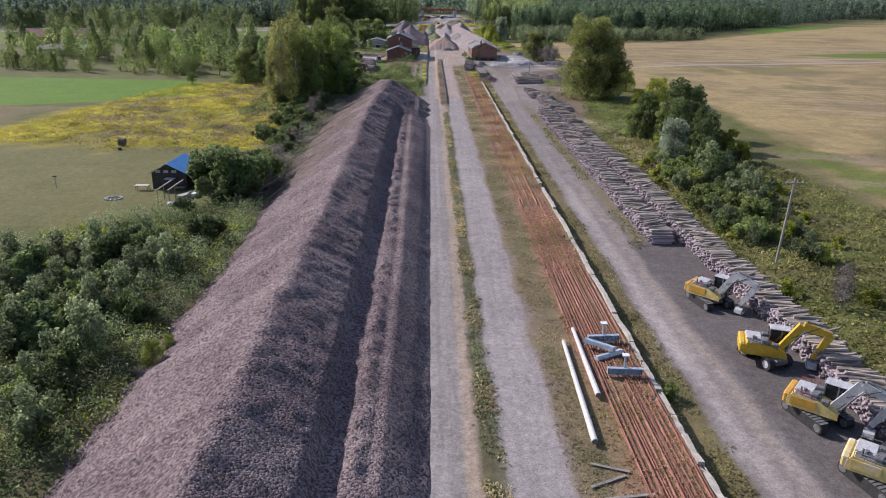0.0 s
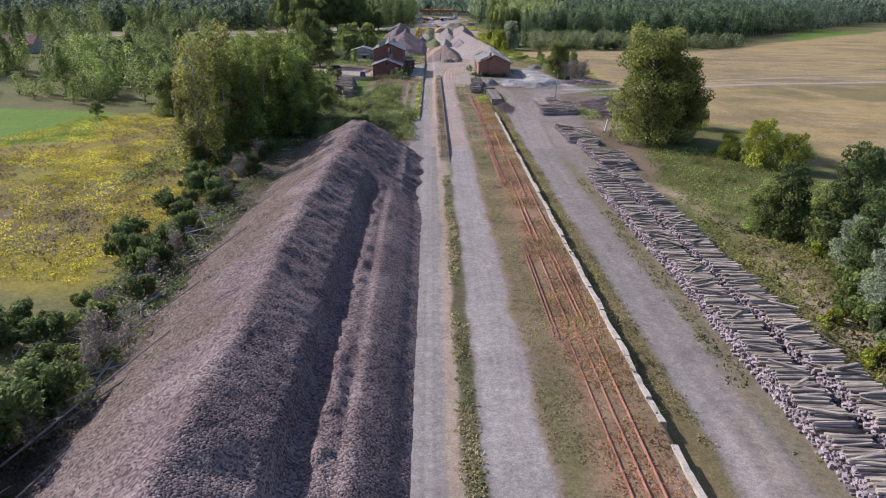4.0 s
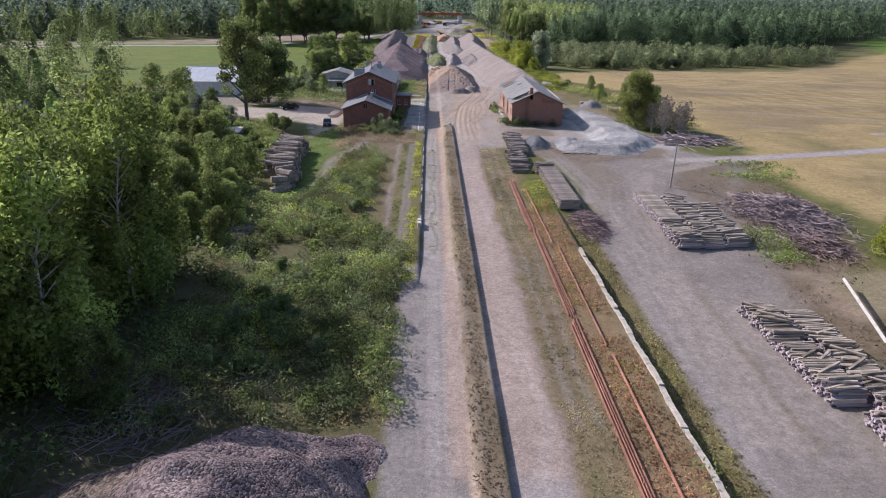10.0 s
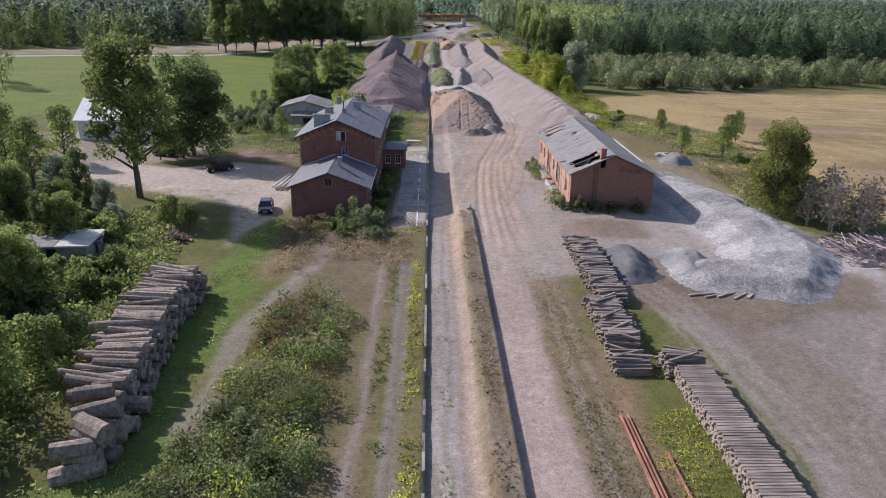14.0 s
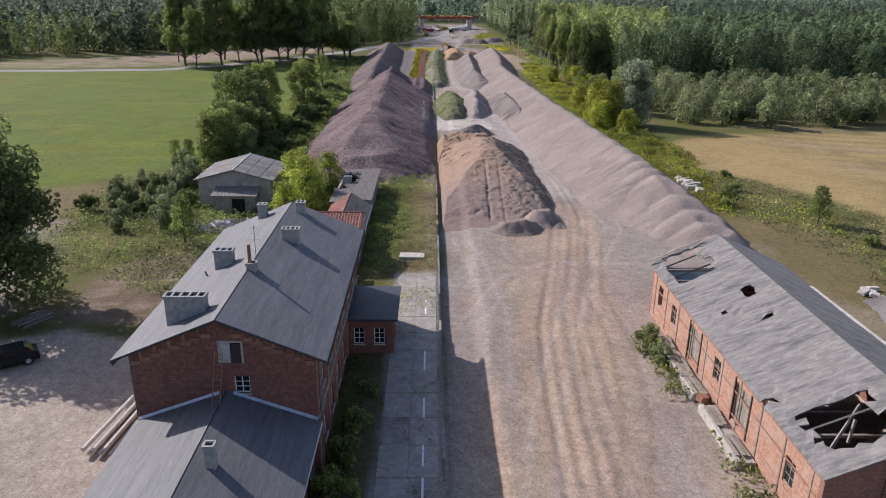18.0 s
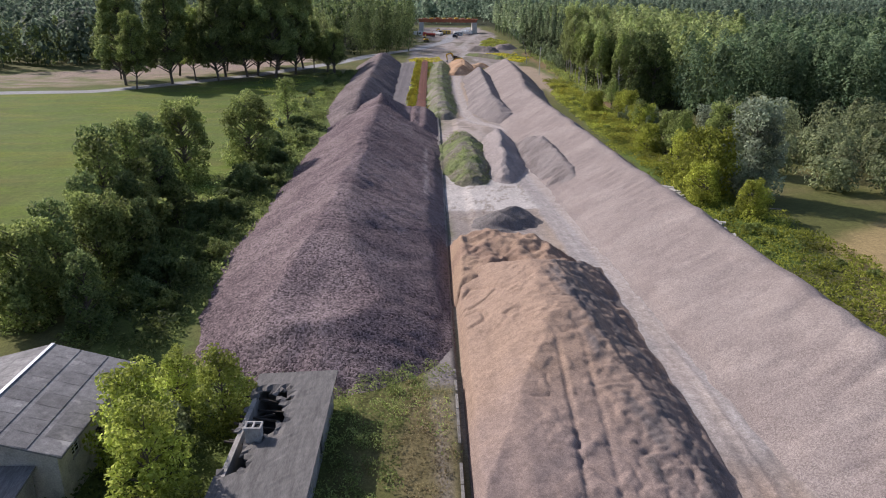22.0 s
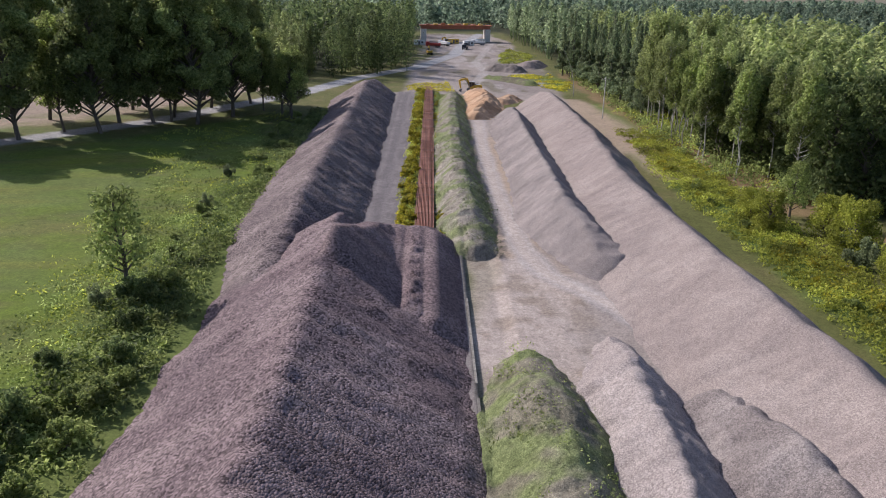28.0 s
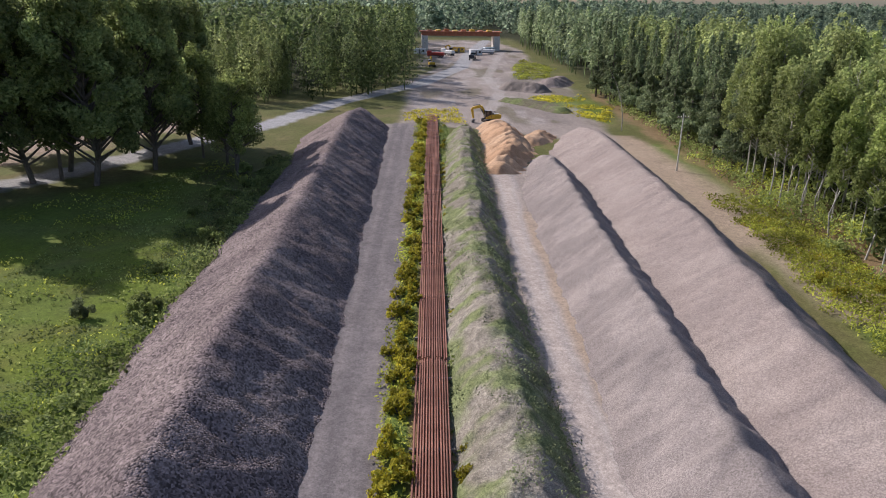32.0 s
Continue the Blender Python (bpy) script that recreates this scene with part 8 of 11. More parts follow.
    for sx, a in ((1, X0 - ov), (-1, X1 + ov)):
        z = E - ov * k
        bm = bmesh.new()
        tube(bm, (a, Y0 - 0.74, z + 0.12), (RX, Y0 - 0.74, RZ + 0.12), 0.05, n=4)
        part("verge_board", bm, DARKWOOD, s)
    chimney(s, -16.3, 330.9, 9.6, 11.2, 2.3, 0.75, 5)
    chimney(s, -16.4, 339.2, 9.6, 10.95, 1.25, 0.7, 3)
    chimney(s, -12.55, 343.2, 9.9, 11.2, 1.25, 0.7, 4)
    chimney(s, -16.2, 350.2, 9.6, 11.0, 0.7, 0.7, 2)
    chimney(s, -12.95, 349.9, 10.1, 11.3, 0.7, 0.75, 2)
    c = chimney(s, -13.75, 336.1, 10.5, 11.2, 0.6, 0.6, 1)
    part("stove_pipe", rod((-13.85, 336.1, 11.1), (-13.85, 336.1, 12.4), 0.12), RUST, c)
    bm = rod((-13.5, 336.4, 10.5), (-13.5, 336.4, 13.6), 0.02, n=5)
    for z in (12.6, 13.0, 13.4):
        tube(bm, (-13.85, 336.4, z), (-13.15, 336.4, z), 0.012, n=4)
    part("antenna", bm, STEEL, s)
    part("roof_vent", rod((-17.3, 338.2, 9.1), (-17.5, 338.2, 9.7), 0.06), STEEL, s)
    # annex
    AX0, AX1, AY0, AE, AR = -18.75, -9.1, 318.0, 3.95, 5.75
    wall_part(s, AX0, AY0, 0, 0, AX1 - AX0, AE, 0.4, [], BRICKWORK, AR - AE - 0.05, 0.5)
    part("string_course", cube(AX0, AX1, AY0 - 0.05, AY0 + 0.01, AE - 0.35, AE - 0.2), BRICK, s)
    aw = part("attic_window", cube(-14.4, -13.5, AY0 - 0.04, AY0 + 0.01, 4.25, 5.05), GLASS_DARK, s, "small dark attic window")
    bm = bmesh.new()
    for a, b in ((-14.45, -14.38), (-13.98, -13.92), (-13.52, -13.45)):
        box(bm, a, b, AY0 - 0.06, AY0 - 0.04, 4.2, 5.1)
    part("frame", bm, GREYWOOD, aw)
    wall_part(s, AX1, AY0 + 0.4, 0, 90, Y0 - AY0 - 0.4, AE, 0.4, [(1.5, 2.5, 1.0, 2.6), (5.0, 6.0, 1.0, 2.6), (8.0, 9.0, 0.02, 2.2)], BRICKWORK)
    wall_part(s, AX0 + 0.4, AY0 + 0.4, 0, 90, Y0 - AY0 - 0.4, AE, 0.4, [(2.0, 3.0, 1.0, 2.6), (6.0, 7.0, 1.0, 2.6)], BRICKWORK, depth=0.25)
    AM, ak = (AX0 + AX1) / 2, (AR - AE) / ((AX1 - AX0) / 2)
    for sx, x in ((1, AX0 - 0.6), (-1, AX1 + 0.55)):
        z = AE - 0.55 * ak
        part("roof", slope_sheet(x, z + 0.08, AM, AR + 0.08, AY0 - 0.45, Y0 - 0.02), FELT, s, "grey felt roof pitch of the annex")
        long_seams(s, x, z + 0.08, AM, AR + 0.08, AY0 - 0.4, Y0 - 0.05, 0.9, FELT, r=random.Random(15 + sx))
        part("gutter", rod((x, AY0 - 0.4, z), (x, Y0 - 0.05, z), 0.07), TIN, s, "pale metal gutter")
        fl = bmesh.new()
        tube(fl, (x + 0.2 * sx, Y0 - 0.1, z + 0.32), (AM + 0.4 * -sx, Y0 - 0.1, AR + 0.22 - 0.4 * ak), 0.13, n=4)
        part("flashing", fl, TIN, s, "pale metal wall flashing")
    chimney(s, -12.95, 322.6, 5.4, 6.9, 0.5, 0.5, 1)
    # iron ladder up to the attic
    bm = bmesh.new()
    for q in (-14.35, -13.9):
        tube(bm, (q, Y0 - 1.6, 5.75), (q, Y0 - 0.12, 8.5), 0.03, n=5)
    for k in range(11):
        tube(bm, (-14.35, Y0 - 1.55 + 0.135 * k, 5.85 + 0.25 * k), (-13.9, Y0 - 1.55 + 0.135 * k, 5.85 + 0.25 * k), 0.02, n=4)
    part("ladder", bm, RUST, s, "thin rusty ladder")
    # porch
    wall_part(s, -8.75, 344.0, 0, 0, 3.65, 3.3, 0.35, [(0.5, 1.35, 1.2, 2.6), (2.1, 2.95, 1.2, 2.6)], BRICKWORK, cols=2, rows=3)
    wall_part(s, -5.1, 344.35, 0, 90, 5.4, 3.3, 0.35, [(0.9, 2.2, 0.02, 2.3), (3.2, 4.2, 1.2, 2.6)], BRICKWORK)
    wall_part(s, -8.75, 349.75, 0, 0, 3.65, 3.3, 0.35, [], BRICKWORK)
    part("porch_roof", cube(-8.74, -4.75, 343.65, 350.4, 3.32, 3.5, 0.02), FELT_DARK, s, "dark felt porch roof")
    bring(n0)
    tagged(s, "two-storey red brick station with grey felt roofs", "station building")


def depot():
    s = holder("goods_shed", 23.7, 323.2)
    inv = s.matrix_world.inverted()
    n0 = len(scene.collection.objects)
    X0, X1, Y0, Y1, E, RX, RZ = 18.1, 29.3, 323.0, 352.8, 4.85, 23.7, 7.35
    wall_part(s, X0, Y0, 0, 0, X1 - X0, E, 0.4, [], BRICKWORK2, RZ - E - 0.1, 0.5)
    wall_part(s, X0, Y1 - 0.4, 0, 0, X1 - X0, E - 0.3, 0.4, [(4, 6.5, 0.02, 3.0)], BRICKWORK2, 0, 0.5)
    holes = [(2.3, 3.4, 1.5, 3.2), (8.3, 10.6, 0.9, 3.7), (13.2, 14.3, 1.9, 3.6), (17.0, 19.3, 0.9, 3.7), (22.6, 23.7, 1.7, 3.4), (26.2, 27.3, 1.7, 3.6)]
    m = wall_part(s, X0 + 0.4, Y0 + 0.4, 0, 90, Y1 - Y0 - 0.8, E, 0.4, [h for h in holes], BRICKLIT, panes=False)
    for h in (holes[0], holes[2], holes[4]):
        window(s, *h, 0.25, m, GREYWOOD, 2, 3)
    for h in (holes[1], holes[3]):
        n = 6
        for k in range(n):
            a = h[0] + (h[1] - h[0]) * k / n
            part("door_board", cube(a + 0.01, a + (h[1] - h[0]) / n - 0.01, 0.2, 0.24, h[2], h[3] - 0.05 * (k % 3), 0, m), GREYWOOD, s)
        for q in (h[0] - 0.15, h[1]):
            part("door_post", cube(q, q + 0.15, 0.35, 0.46, h[2] - 0.2, h[3] + 0.3, 0.01, m), DARKWOOD, s)
    for k in range(10):
        q = 0.6 + k * 3.05
        part("timber_stud", cube(q, q + 0.14, 0.38, 0.44, 0.4, E - 0.1, 0.005, m), GREYWOOD, s)
    for z in (1.2, 2.9, 4.1):
        part("timber_rail", cube(0.1, Y1 - Y0 - 1.0, 0.385, 0.43, z, z + 0.12, 0.005, m), BRICK_OLD, s, "worn projecting brick course")
    wall_part(s, X1, Y0 + 0.4, 0, 90, Y1 - Y0 - 0.8, E, 0.4, [(5, 7, 0.02, 3.0), (14, 16, 0.02, 3.0), (22, 24, 0.02, 3.0)], BRICKWORK2)
    part("floor_slab", cube(X0 + 0.4, X1 - 0.4, Y0 + 0.4, Y1 - 0.4, 0.0, 0.5), CONCRETE, s)
    part("inner_wall", cube(X0 + 0.4, 23.5, 346.9, 347.1, 0.5, 4.7), PALEBLUE, s, "pale blue plastered partition")
    part("inner_wall", cube(X0 + 0.4, 23.5, Y1 - 0.46, Y1 - 0.41, 0.5, 4.5), PALEBLUE, s, "pale blue plastered wall")
    part("inner_wall", cube(23.5, 23.7, 347.1, Y1 - 0.46, 0.5, 6.6), PALEBLUE, s, "pale blue plastered wall")
    part("ceiling_panel", cube(X0 + 0.42, 23.5, 347.12, Y1 - 0.47, 3.4, 3.46), PALEBLUE, s, "pale dusty ceiling")
    # pitched roof of felted boards, holed on the track side
    r = random.Random(11)

    def pitch(xa, za, xb, zb, gone, lab):
        bm = bmesh.new()
        nx, ny = 14, 58
        y0, y1 = Y0 - 0.55, Y1 + 0.3
        V = {}
        for i in range(nx + 1):
            for j in range(ny + 1):
                u, v = i / nx, j / ny
                x, y = xa + (xb - xa) * u, y0 + (y1 - y0) * v
                edge = any(abs(gone(x + dx, y + dy)) for dx in (-0.5, 0.5) for dy in (-0.5, 0.5)) if gone else False
                jx = r.uniform(-0.16, 0.16) if edge and 0 < i < nx else 0
                jy = r.uniform(-0.2, 0.2) if edge and 0 < j < ny else 0
                sag = -0.05 * math.sin(v * 23) * math.sin(u * 3.1) + r.uniform(-0.012, 0.012) - (0.12 if edge else 0) * r.random()
                V[i, j] = bm.verts.new((x + jx, y + jy, za + (zb - za) * u + sag))
        for i in range(nx):
            for j in range(ny):
                x, y = xa + (xb - xa) * (i + 0.5) / nx, y0 + (y1 - y0) * (j + 0.5) / ny
                if gone and gone(x, y):
                    continue
                bm.faces.new((V[i, j], V[i + 1, j], V[i + 1, j + 1], V[i, j + 1]))
        for v in [v for v in bm.verts if not v.link_faces]:
            bm.verts.remove(v)
        ex = bmesh.ops.extrude_face_region(bm, geom=list(bm.faces))
        bmesh.ops.translate(bm, vec=(0, 0, -0.09), verts=[v for v in ex["geom"] if isinstance(v, bmesh.types.BMVert)])
        bmesh.ops.recalc_face_normals(bm, faces=bm.faces)
        part("roof", bm, FELT_OLD, s, lab)

    def gone(x, y):
        near = 323.9 < y < 327.6 and 18.8 + 0.25 * math.sin(y * 5) < x < 22.3 + 0.3 * math.sin(y * 3)
        farh = 347.4 < y < 352.4 and 18.5 < x < 21.6 + 0.3 * math.sin(y * 2)
        pits = (340.2 < y < 340.9 and 19.4 < x < 20.0) or (341.6 < y < 343.0 and 21.6 < x < 22.2) or (337.8 < y < 338.3 and 21.2 < x < 21.8) or (329.2 < y < 330.0 and x < 18.3)
        return near or farh or pits
    k = (RZ - E) / (RX - X0)
    pitch(X0 - 0.45, E - 0.45 * k + 0.14, RX, RZ + 0.14, gone, "weathered felt roof pitch with large holes")
    pitch(X1 + 0.75, E - 0.75 * k + 0.14, RX, RZ + 0.14, None, "weathered felt roof pitch")
    for j in range(12):
        y = Y0 + 0.9 + j * 2.5
        for a in (X0 + 0.1, X1 - 0.1):
            bm = bmesh.new()
            tube(bm, (a, y, E - 0.05), (RX, y, RZ - 0.12), 0.07, n=4)
            part("rafter", bm, DARKWOOD if 4 < y - Y0 else GREYWOOD, s)
        part("tie_beam", cube(X0 + 0.2, X1 - 0.2, y - 0.08, y + 0.08, E - 0.25, E - 0.07), GREYWOOD, s)
    bm = bmesh.new()
    tube(bm, (19.0, 324.6, 5.0), (21.9, 327.2, 6.2), 0.09, n=4)
    part("fallen_rafter", bm, GREYWOOD, s)
    bm = bmesh.new()
    tube(bm, (20.6, 325.6, 4.8), (21.0, 326.0, 6.0), 0.09, n=4)
    part("fallen_rafter", bm, GREYWOOD, s)
    for (x, y, a) in ((18.6, 352.6, 4), (19.6, 352.9, -6), (21.0, 352.7, 8)):
        part("loose_board", cube(-1.3, 1.3, -0.1, 0.1, 0, 0.05, 0, pose(x, y, 5.35 + (x - 18) * 0.42, 0, -24, a)), GREYWOOD, s)
    c = part("chimney", cube(21.9, 22.6, 323.0, 323.75, 5.6, 8.1, 0.02), BRICKWORK2, s)
    part("chimney_cap", cube(21.84, 22.66, 322.94, 323.81, 8.1, 8.22, 0.02), BRICK_OLD, c)
    bm = bmesh.new()
    for q in (21.1, 21.6):
        tube(bm, (q, Y0 - 0.16, 0.5), (q, Y0 - 0.16, 6.3), 0.03, n=5)
    for j in range(14):
        tube(bm, (21.1, Y0 - 0.16, 0.8 + j * 0.4), (21.6, Y0 - 0.16, 0.8 + j * 0.4), 0.018, n=4)
    part("ladder", bm, DARKWOOD, s, "dark thin iron ladder")
    for a, b, c2, d in ((24.6, 25.4, 5.0, 5.7), (25.6, 26.4, 4.95, 5.45), (26.6, 27.4, 4.9, 5.3)):
        part("gable_panel", cube(a, b, Y0 - 0.05, Y0 + 0.01, c2, d, 0.01), BRICK, s, "projecting brick panel")
    part("roof_edge_beam", cube(29.55, 29.85, 330, 347.5, 4.62, 4.9, 0.02), CONCRETE, s, "pale eaves beam")
    # collapsed loading dock
    for a, b in ((329.6, 336.2), (337.4, 346.6)):
        part("dock_kerb", cube(16.75, 17.1, a, b, -0.1, 0.62, 0.04), CONCRETE, s, "cracked concrete dock edge")
        part("dock_fill", cube(17.1, 18.02, a, b, -0.1, 0.5, 0.03), RENDERED, s)
        n = int((b - a) / 2.3)
        for j in range(n):
            for q in range(3):
                y = a + (j + 0.5) * (b - a) / n
                part("dock_board", cube(-0.13, 0.13, -1.12, 1.12, 0, 0.06, 0.005, pose(17.05 + 0.31 * q + 0.05 * math.sin(j * 2.1 + q), y, 0.64 + 0.05 * math.sin(j * 3.3 + q * 2), 2 * math.sin(j * 1.7 + q), -3 + 2 * math.sin(j + q), 5 * math.sin(j * 2.9 + q))), GREYWOOD, s)
    part("fallen_box", cube(-0.35, 0.35, -0.3, 0.3, 0, 0.5, 0.03, pose(17.3, 337.0, 0.3, 8, 5, 20)), BRICK_OLD, s)
    part("leaning_board", cube(-0.12, 0.12, -1.4, 1.4, 0, 0.05, 0, pose(16.5, 340.2, 0.35, 14, 35, 8)), GREYWOOD, s)
    for o in list(scene.collection.objects)[n0:]:
        if o.parent == s:
            o.matrix_parent_inverse = inv
    tagged(s, "derelict brick goods shed with holed felt roof", "shed")


def simple_house(name, x0, x1, y0, y1, eave, ridge, wallmat, roofmat, label, cat, holes_front=(), holes_side=(), along_y=True, over=0.4, z=0.0, chim=None, frame_mat=None, sheet=True):
    """A small gabled building; ridge along y, or along x when along_y is off."""
    cx, cy = (x0 + x1) / 2, (y0 + y1) / 2
    s = holder(name, cx, cy, z, 0 if along_y else 90)
    w, d = (x1 - x0, y1 - y0) if along_y else (y1 - y0, x1 - x0)
    a, b = -w / 2, -d / 2
    wall_part(s, a, b, 0, 0, w, eave, 0.3, list(holes_front), wallmat, ridge - eave - 0.05, 0.5, frame_mat=frame_mat)
    wall_part(s, a, -b - 0.3, 0, 0, w, eave, 0.3, [], wallmat, ridge - eave - 0.05, 0.5)
    wall_part(s, -a, b + 0.3, 0, 90, d - 0.6, eave, 0.3, list(holes_side), wallmat, frame_mat=frame_mat)
    wall_part(s, a + 0.3, b + 0.3, 0, 90, d - 0.6, eave, 0.3, [], wallmat)
    k = (ridge - eave) / (w / 2)
    for sx in (1, -1):
        x = sx * (a - over)
        part("roof", slope_sheet(x, eave - over * k + 0.08, 0, ridge + 0.08, b - over, -b + over), roofmat, s)
        if sheet:
            seams(s, x, eave - over * k + 0.08, 0, ridge + 0.08, b - over, -b + over, 1.2, roofmat)
    part("ridge_cap", cube(-0.12, 0.12, b - over, -b + over, ridge + 0.19, ridge + 0.25, 0.01), TIN, s)
    if chim:
        chimney(s, *chim)
    return tagged(s, label, cat)


station()
depot()
simple_house("outbuilding", -33.4, -23.8, 386.4, 395.8, 3.7, 5.0, PLASTER, SHEETROOF, "pale rendered outbuilding with grey sheet roof", "shed", holes_front=[(2.2, 3.4, 1.2, 2.2)], holes_side=[(1.2, 2.2, 2.2, 3.0), (4.0, 5.0, 0.02, 2.2), (6.4, 7.4, 2.2, 3.0)], over=0.55, sheet=False)
_ob = [o for o in scene.collection.objects if o.name.startswith("outbuilding")][0]
for _sx in (-1, 1):
    for _i in range(3):
        for _j in range(8):
            _xa, _xb = 5.33 * (1 - _i / 3), 5.33 * (1 - (_i + 1) / 3) - 0.06
            _za, _zb = 3.7 + 0.12 + 1.445 * _i / 3 - 0.149 + 0.075, 3.7 + 0.12 + 1.445 * (_i + 1) / 3 - 0.149 + 0.045
            _pt = slope_sheet(_sx * _xa, _za, _sx * _xb, _zb, -5.2 + _j * 1.3, -3.93 + _j * 1.3, 0.05)
            part("roof_sheet", _pt, SHEETROOF, _ob)
_lt = holder("lean_to", -28.0, 384.8)
part("wall", cube(-2.7, 2.7, -1.4, -1.15, 0, 2.2), RENDERED, _lt)
part("wall", cube(-2.7, -2.45, -1.15, 1.5, 0, 2.3), RENDERED, _lt)
part("wall", cube(2.45, 2.7, -1.15, 1.5, 0, 2.3), RENDERED, _lt)
part("roof", slope_sheet(-1.7, 2.25, 1.5, 2.75, -3.0, 3.0), FELT_OLD, _lt)
for o in _lt.children:
    if o.name.startswith("roof"):
        o.matrix_parent_inverse = pose(0, 0, 0, 0, 0, 90)
# black slab on the wall: painted dark of an open doorway
part("doorway", cube(-0.3, 1.4, -1.43, -1.395, 0, 1.9), BLACK, _lt)
tagged(_lt, "low rendered lean-to with sagging felt roof", "shed")


def tiled_house():
    """The red-tiled wing behind the station: a lean roof facing the tracks' near end and a ridge behind."""
    s = holder("tiled_outhouse", -13.2, 366.0)
    X0, X1, Y0, Y1 = -3.8, 3.4, -3.2, 2.2
    wall_part(s, X0, Y0, 0, 0, X1 - X0, 3.3, 0.3, [(4.6, 5.5, 1.4, 2.4)], BRICKWORK2)
    wall_part(s, X1, Y0 + 0.3, 0, 90, Y1 - Y0 - 0.3, 3.6, 0.3, [(1.2, 2.1, 1.2, 2.4)], BRICKWORK2, 0)
    wall_part(s, X0 + 0.3, Y0 + 0.3, 0, 90, Y1 - Y0 - 0.3, 3.6, 0.3, [], BRICKWORK2)
    wall_part(s, X0, Y1 - 0.3, 0, 0, X1 - X0, 4.5, 0.3, [], BRICKWORK2)
    ya, yb, za, zb = Y0 - 0.35, Y1, 3.35, 4.75
    part("roof_deck", prism([(ya, za - 0.05), (yb, zb - 0.05), (yb, zb + 0.02), (ya, za + 0.02)], -3.6, 3.9), DARKWOOD, s).matrix_parent_inverse = pose(0, 0, 0, 0, 0, 90) @ Matrix.Diagonal((1, -1, 1, 1))
    # one tile, laid in rows
    ang = math.degrees(math.atan2(zb - za, yb - ya))
    tm = bmesh.new()
    pts = [(-0.15, 0.0), (-0.09, 0.035), (-0.03, 0.045), (0.03, 0.03), (0.09, 0.0), (0.15, 0.01)]
    vs = [[tm.verts.new((x, y, z + (0.03 if y < 0.1 else 0.0))) for x, z in pts] for y in (0, 0.5)]
    for i in range(5):
        tm.faces.new((vs[0][i], vs[0][i + 1], vs[1][i + 1], vs[1][i]))
    ex = bmesh.ops.extrude_face_region(tm, geom=list(tm.faces))
    bmesh.ops.translate(tm, vec=(0, 0, -0.02), verts=[v for v in ex["geom"] if isinstance(v, bmesh.types.BMVert)])
    tme = bpy.data.meshes.new("roof_tile")
    tm.to_mesh(tme)
    tm.free()
    tme.materials.append(ROOF_TILE)
    L = math.hypot(yb - ya, zb - za)
    rows = 13
    for r_ in range(rows):
        for c in range(22):
            if (r_, c) in ((9, 3), (12, 0), (5, 15)):
                continue
            u = L * r_ / rows
            t = part("roof_tile", tme, None, s)
            t.matrix_parent_inverse = pose(-3.45 + c * 0.325 + 0.01 * math.sin(c * 7 + r_), ya + u * math.cos(radians(ang)), za + u * math.sin(radians(ang)) + 0.03, ang + 1.5, 0, 0.8 * math.sin(c * 3 + r_ * 5))
    part("ridge_tiles", rod((-3.6, yb, zb + 0.05), (3.7, yb, zb + 0.05), 0.12), ROOF_TILE, s)
    tagged(s, "brick outhouse with red pantile roof", "outhouse")
    # the low wing that follows: ridge along the tracks
    w = holder("tiled_wing", -11.9, 373.0)
    wall_part(w, 2.0, -4.6, 0, 90, 9.2, 2.9, 0.25, [(1.0, 1.9, 1.0, 2.0), (4.0, 4.9, 1.0, 2.0), (6.6, 7.4, 0.02, 2.0)], BRICKWORK2)
    wall_part(w, -2.0, -4.6, 0, 90, 9.2, 2.9, 0.25, [], BRICKWORK2)
    wall_part(w, -2.25, 4.35, 0, 0, 4.25, 2.9, 0.25, [], BRICKWORK2, 1.2, 0.5)
    part("roof", slope_sheet(2.35, 2.75, -0.1, 4.3, -4.8, 4.8), FELT_SHED, w, "dark felt pitch")
    part("roof_deck", slope_sheet(-2.5, 2.75, -0.1, 4.3, -4.8, 4.8, 0.05), DARKWOOD, w)
    a2 = math.degrees(math.atan2(1.55, 2.4))
    for r_ in range(7):
        for c in range(29):
            u = 2.86 * r_ / 7
            t = part("roof_tile", tme, None, w)
            t.matrix_parent_inverse = pose(-2.55 + u * math.cos(radians(a2)), 4.6 - c * 0.325, 2.83 + u * math.sin(radians(a2)), 0, 0, -90) @ pose(0, 0, 0, a2 + 1.5, 0, 0.8 * math.sin(c * 3 + r_ * 5))
    part("flashing", cube(2.2, 2.5, -4.8, 4.8, 2.72, 2.78), TIN, w)
    tagged(w, "low brick wing with red tiled and dark pitches", "outhouse")
    # the grey lean-to behind the station
    g = holder("shed_annex", -16.4, 358.4)
    part("wall", cube(-3.6, 3.2, -5.5, -5.25, 0, 3.6), BRICKWORK2, g)
    part("wall", cube(-3.6, -3.3, -5.25, 4.4, 0, 3.4), BRICKWORK2, g)
    part("wall", cube(2.9, 3.2, -5.25, 4.4, 0, 3.9), BRICKWORK2, g)
    part("roof", slope_sheet(-4.1, 3.5, 3.5, 4.5, -7.0, 4.6), FELT_OLD, g, "sagging grey felt roof")
    tagged(g, "low brick annex with grey felt roof", "shed")
    # roofless-looking flat shed at the end
    f = holder("flat_shed", -12.0, 388.0)
    wall_part(f, 2.0, -8.2, 0, 90, 16.4, 2.8, 0.3, [(2, 3.2, 0.02, 2.0), (6, 7, 0.9, 1.9), (10.5, 11.7, 0.02, 2.0)], RENDERED)
    wall_part(f, -2.5, -8.2, 0, 90, 16.4, 2.6, 0.3, [], RENDERED)
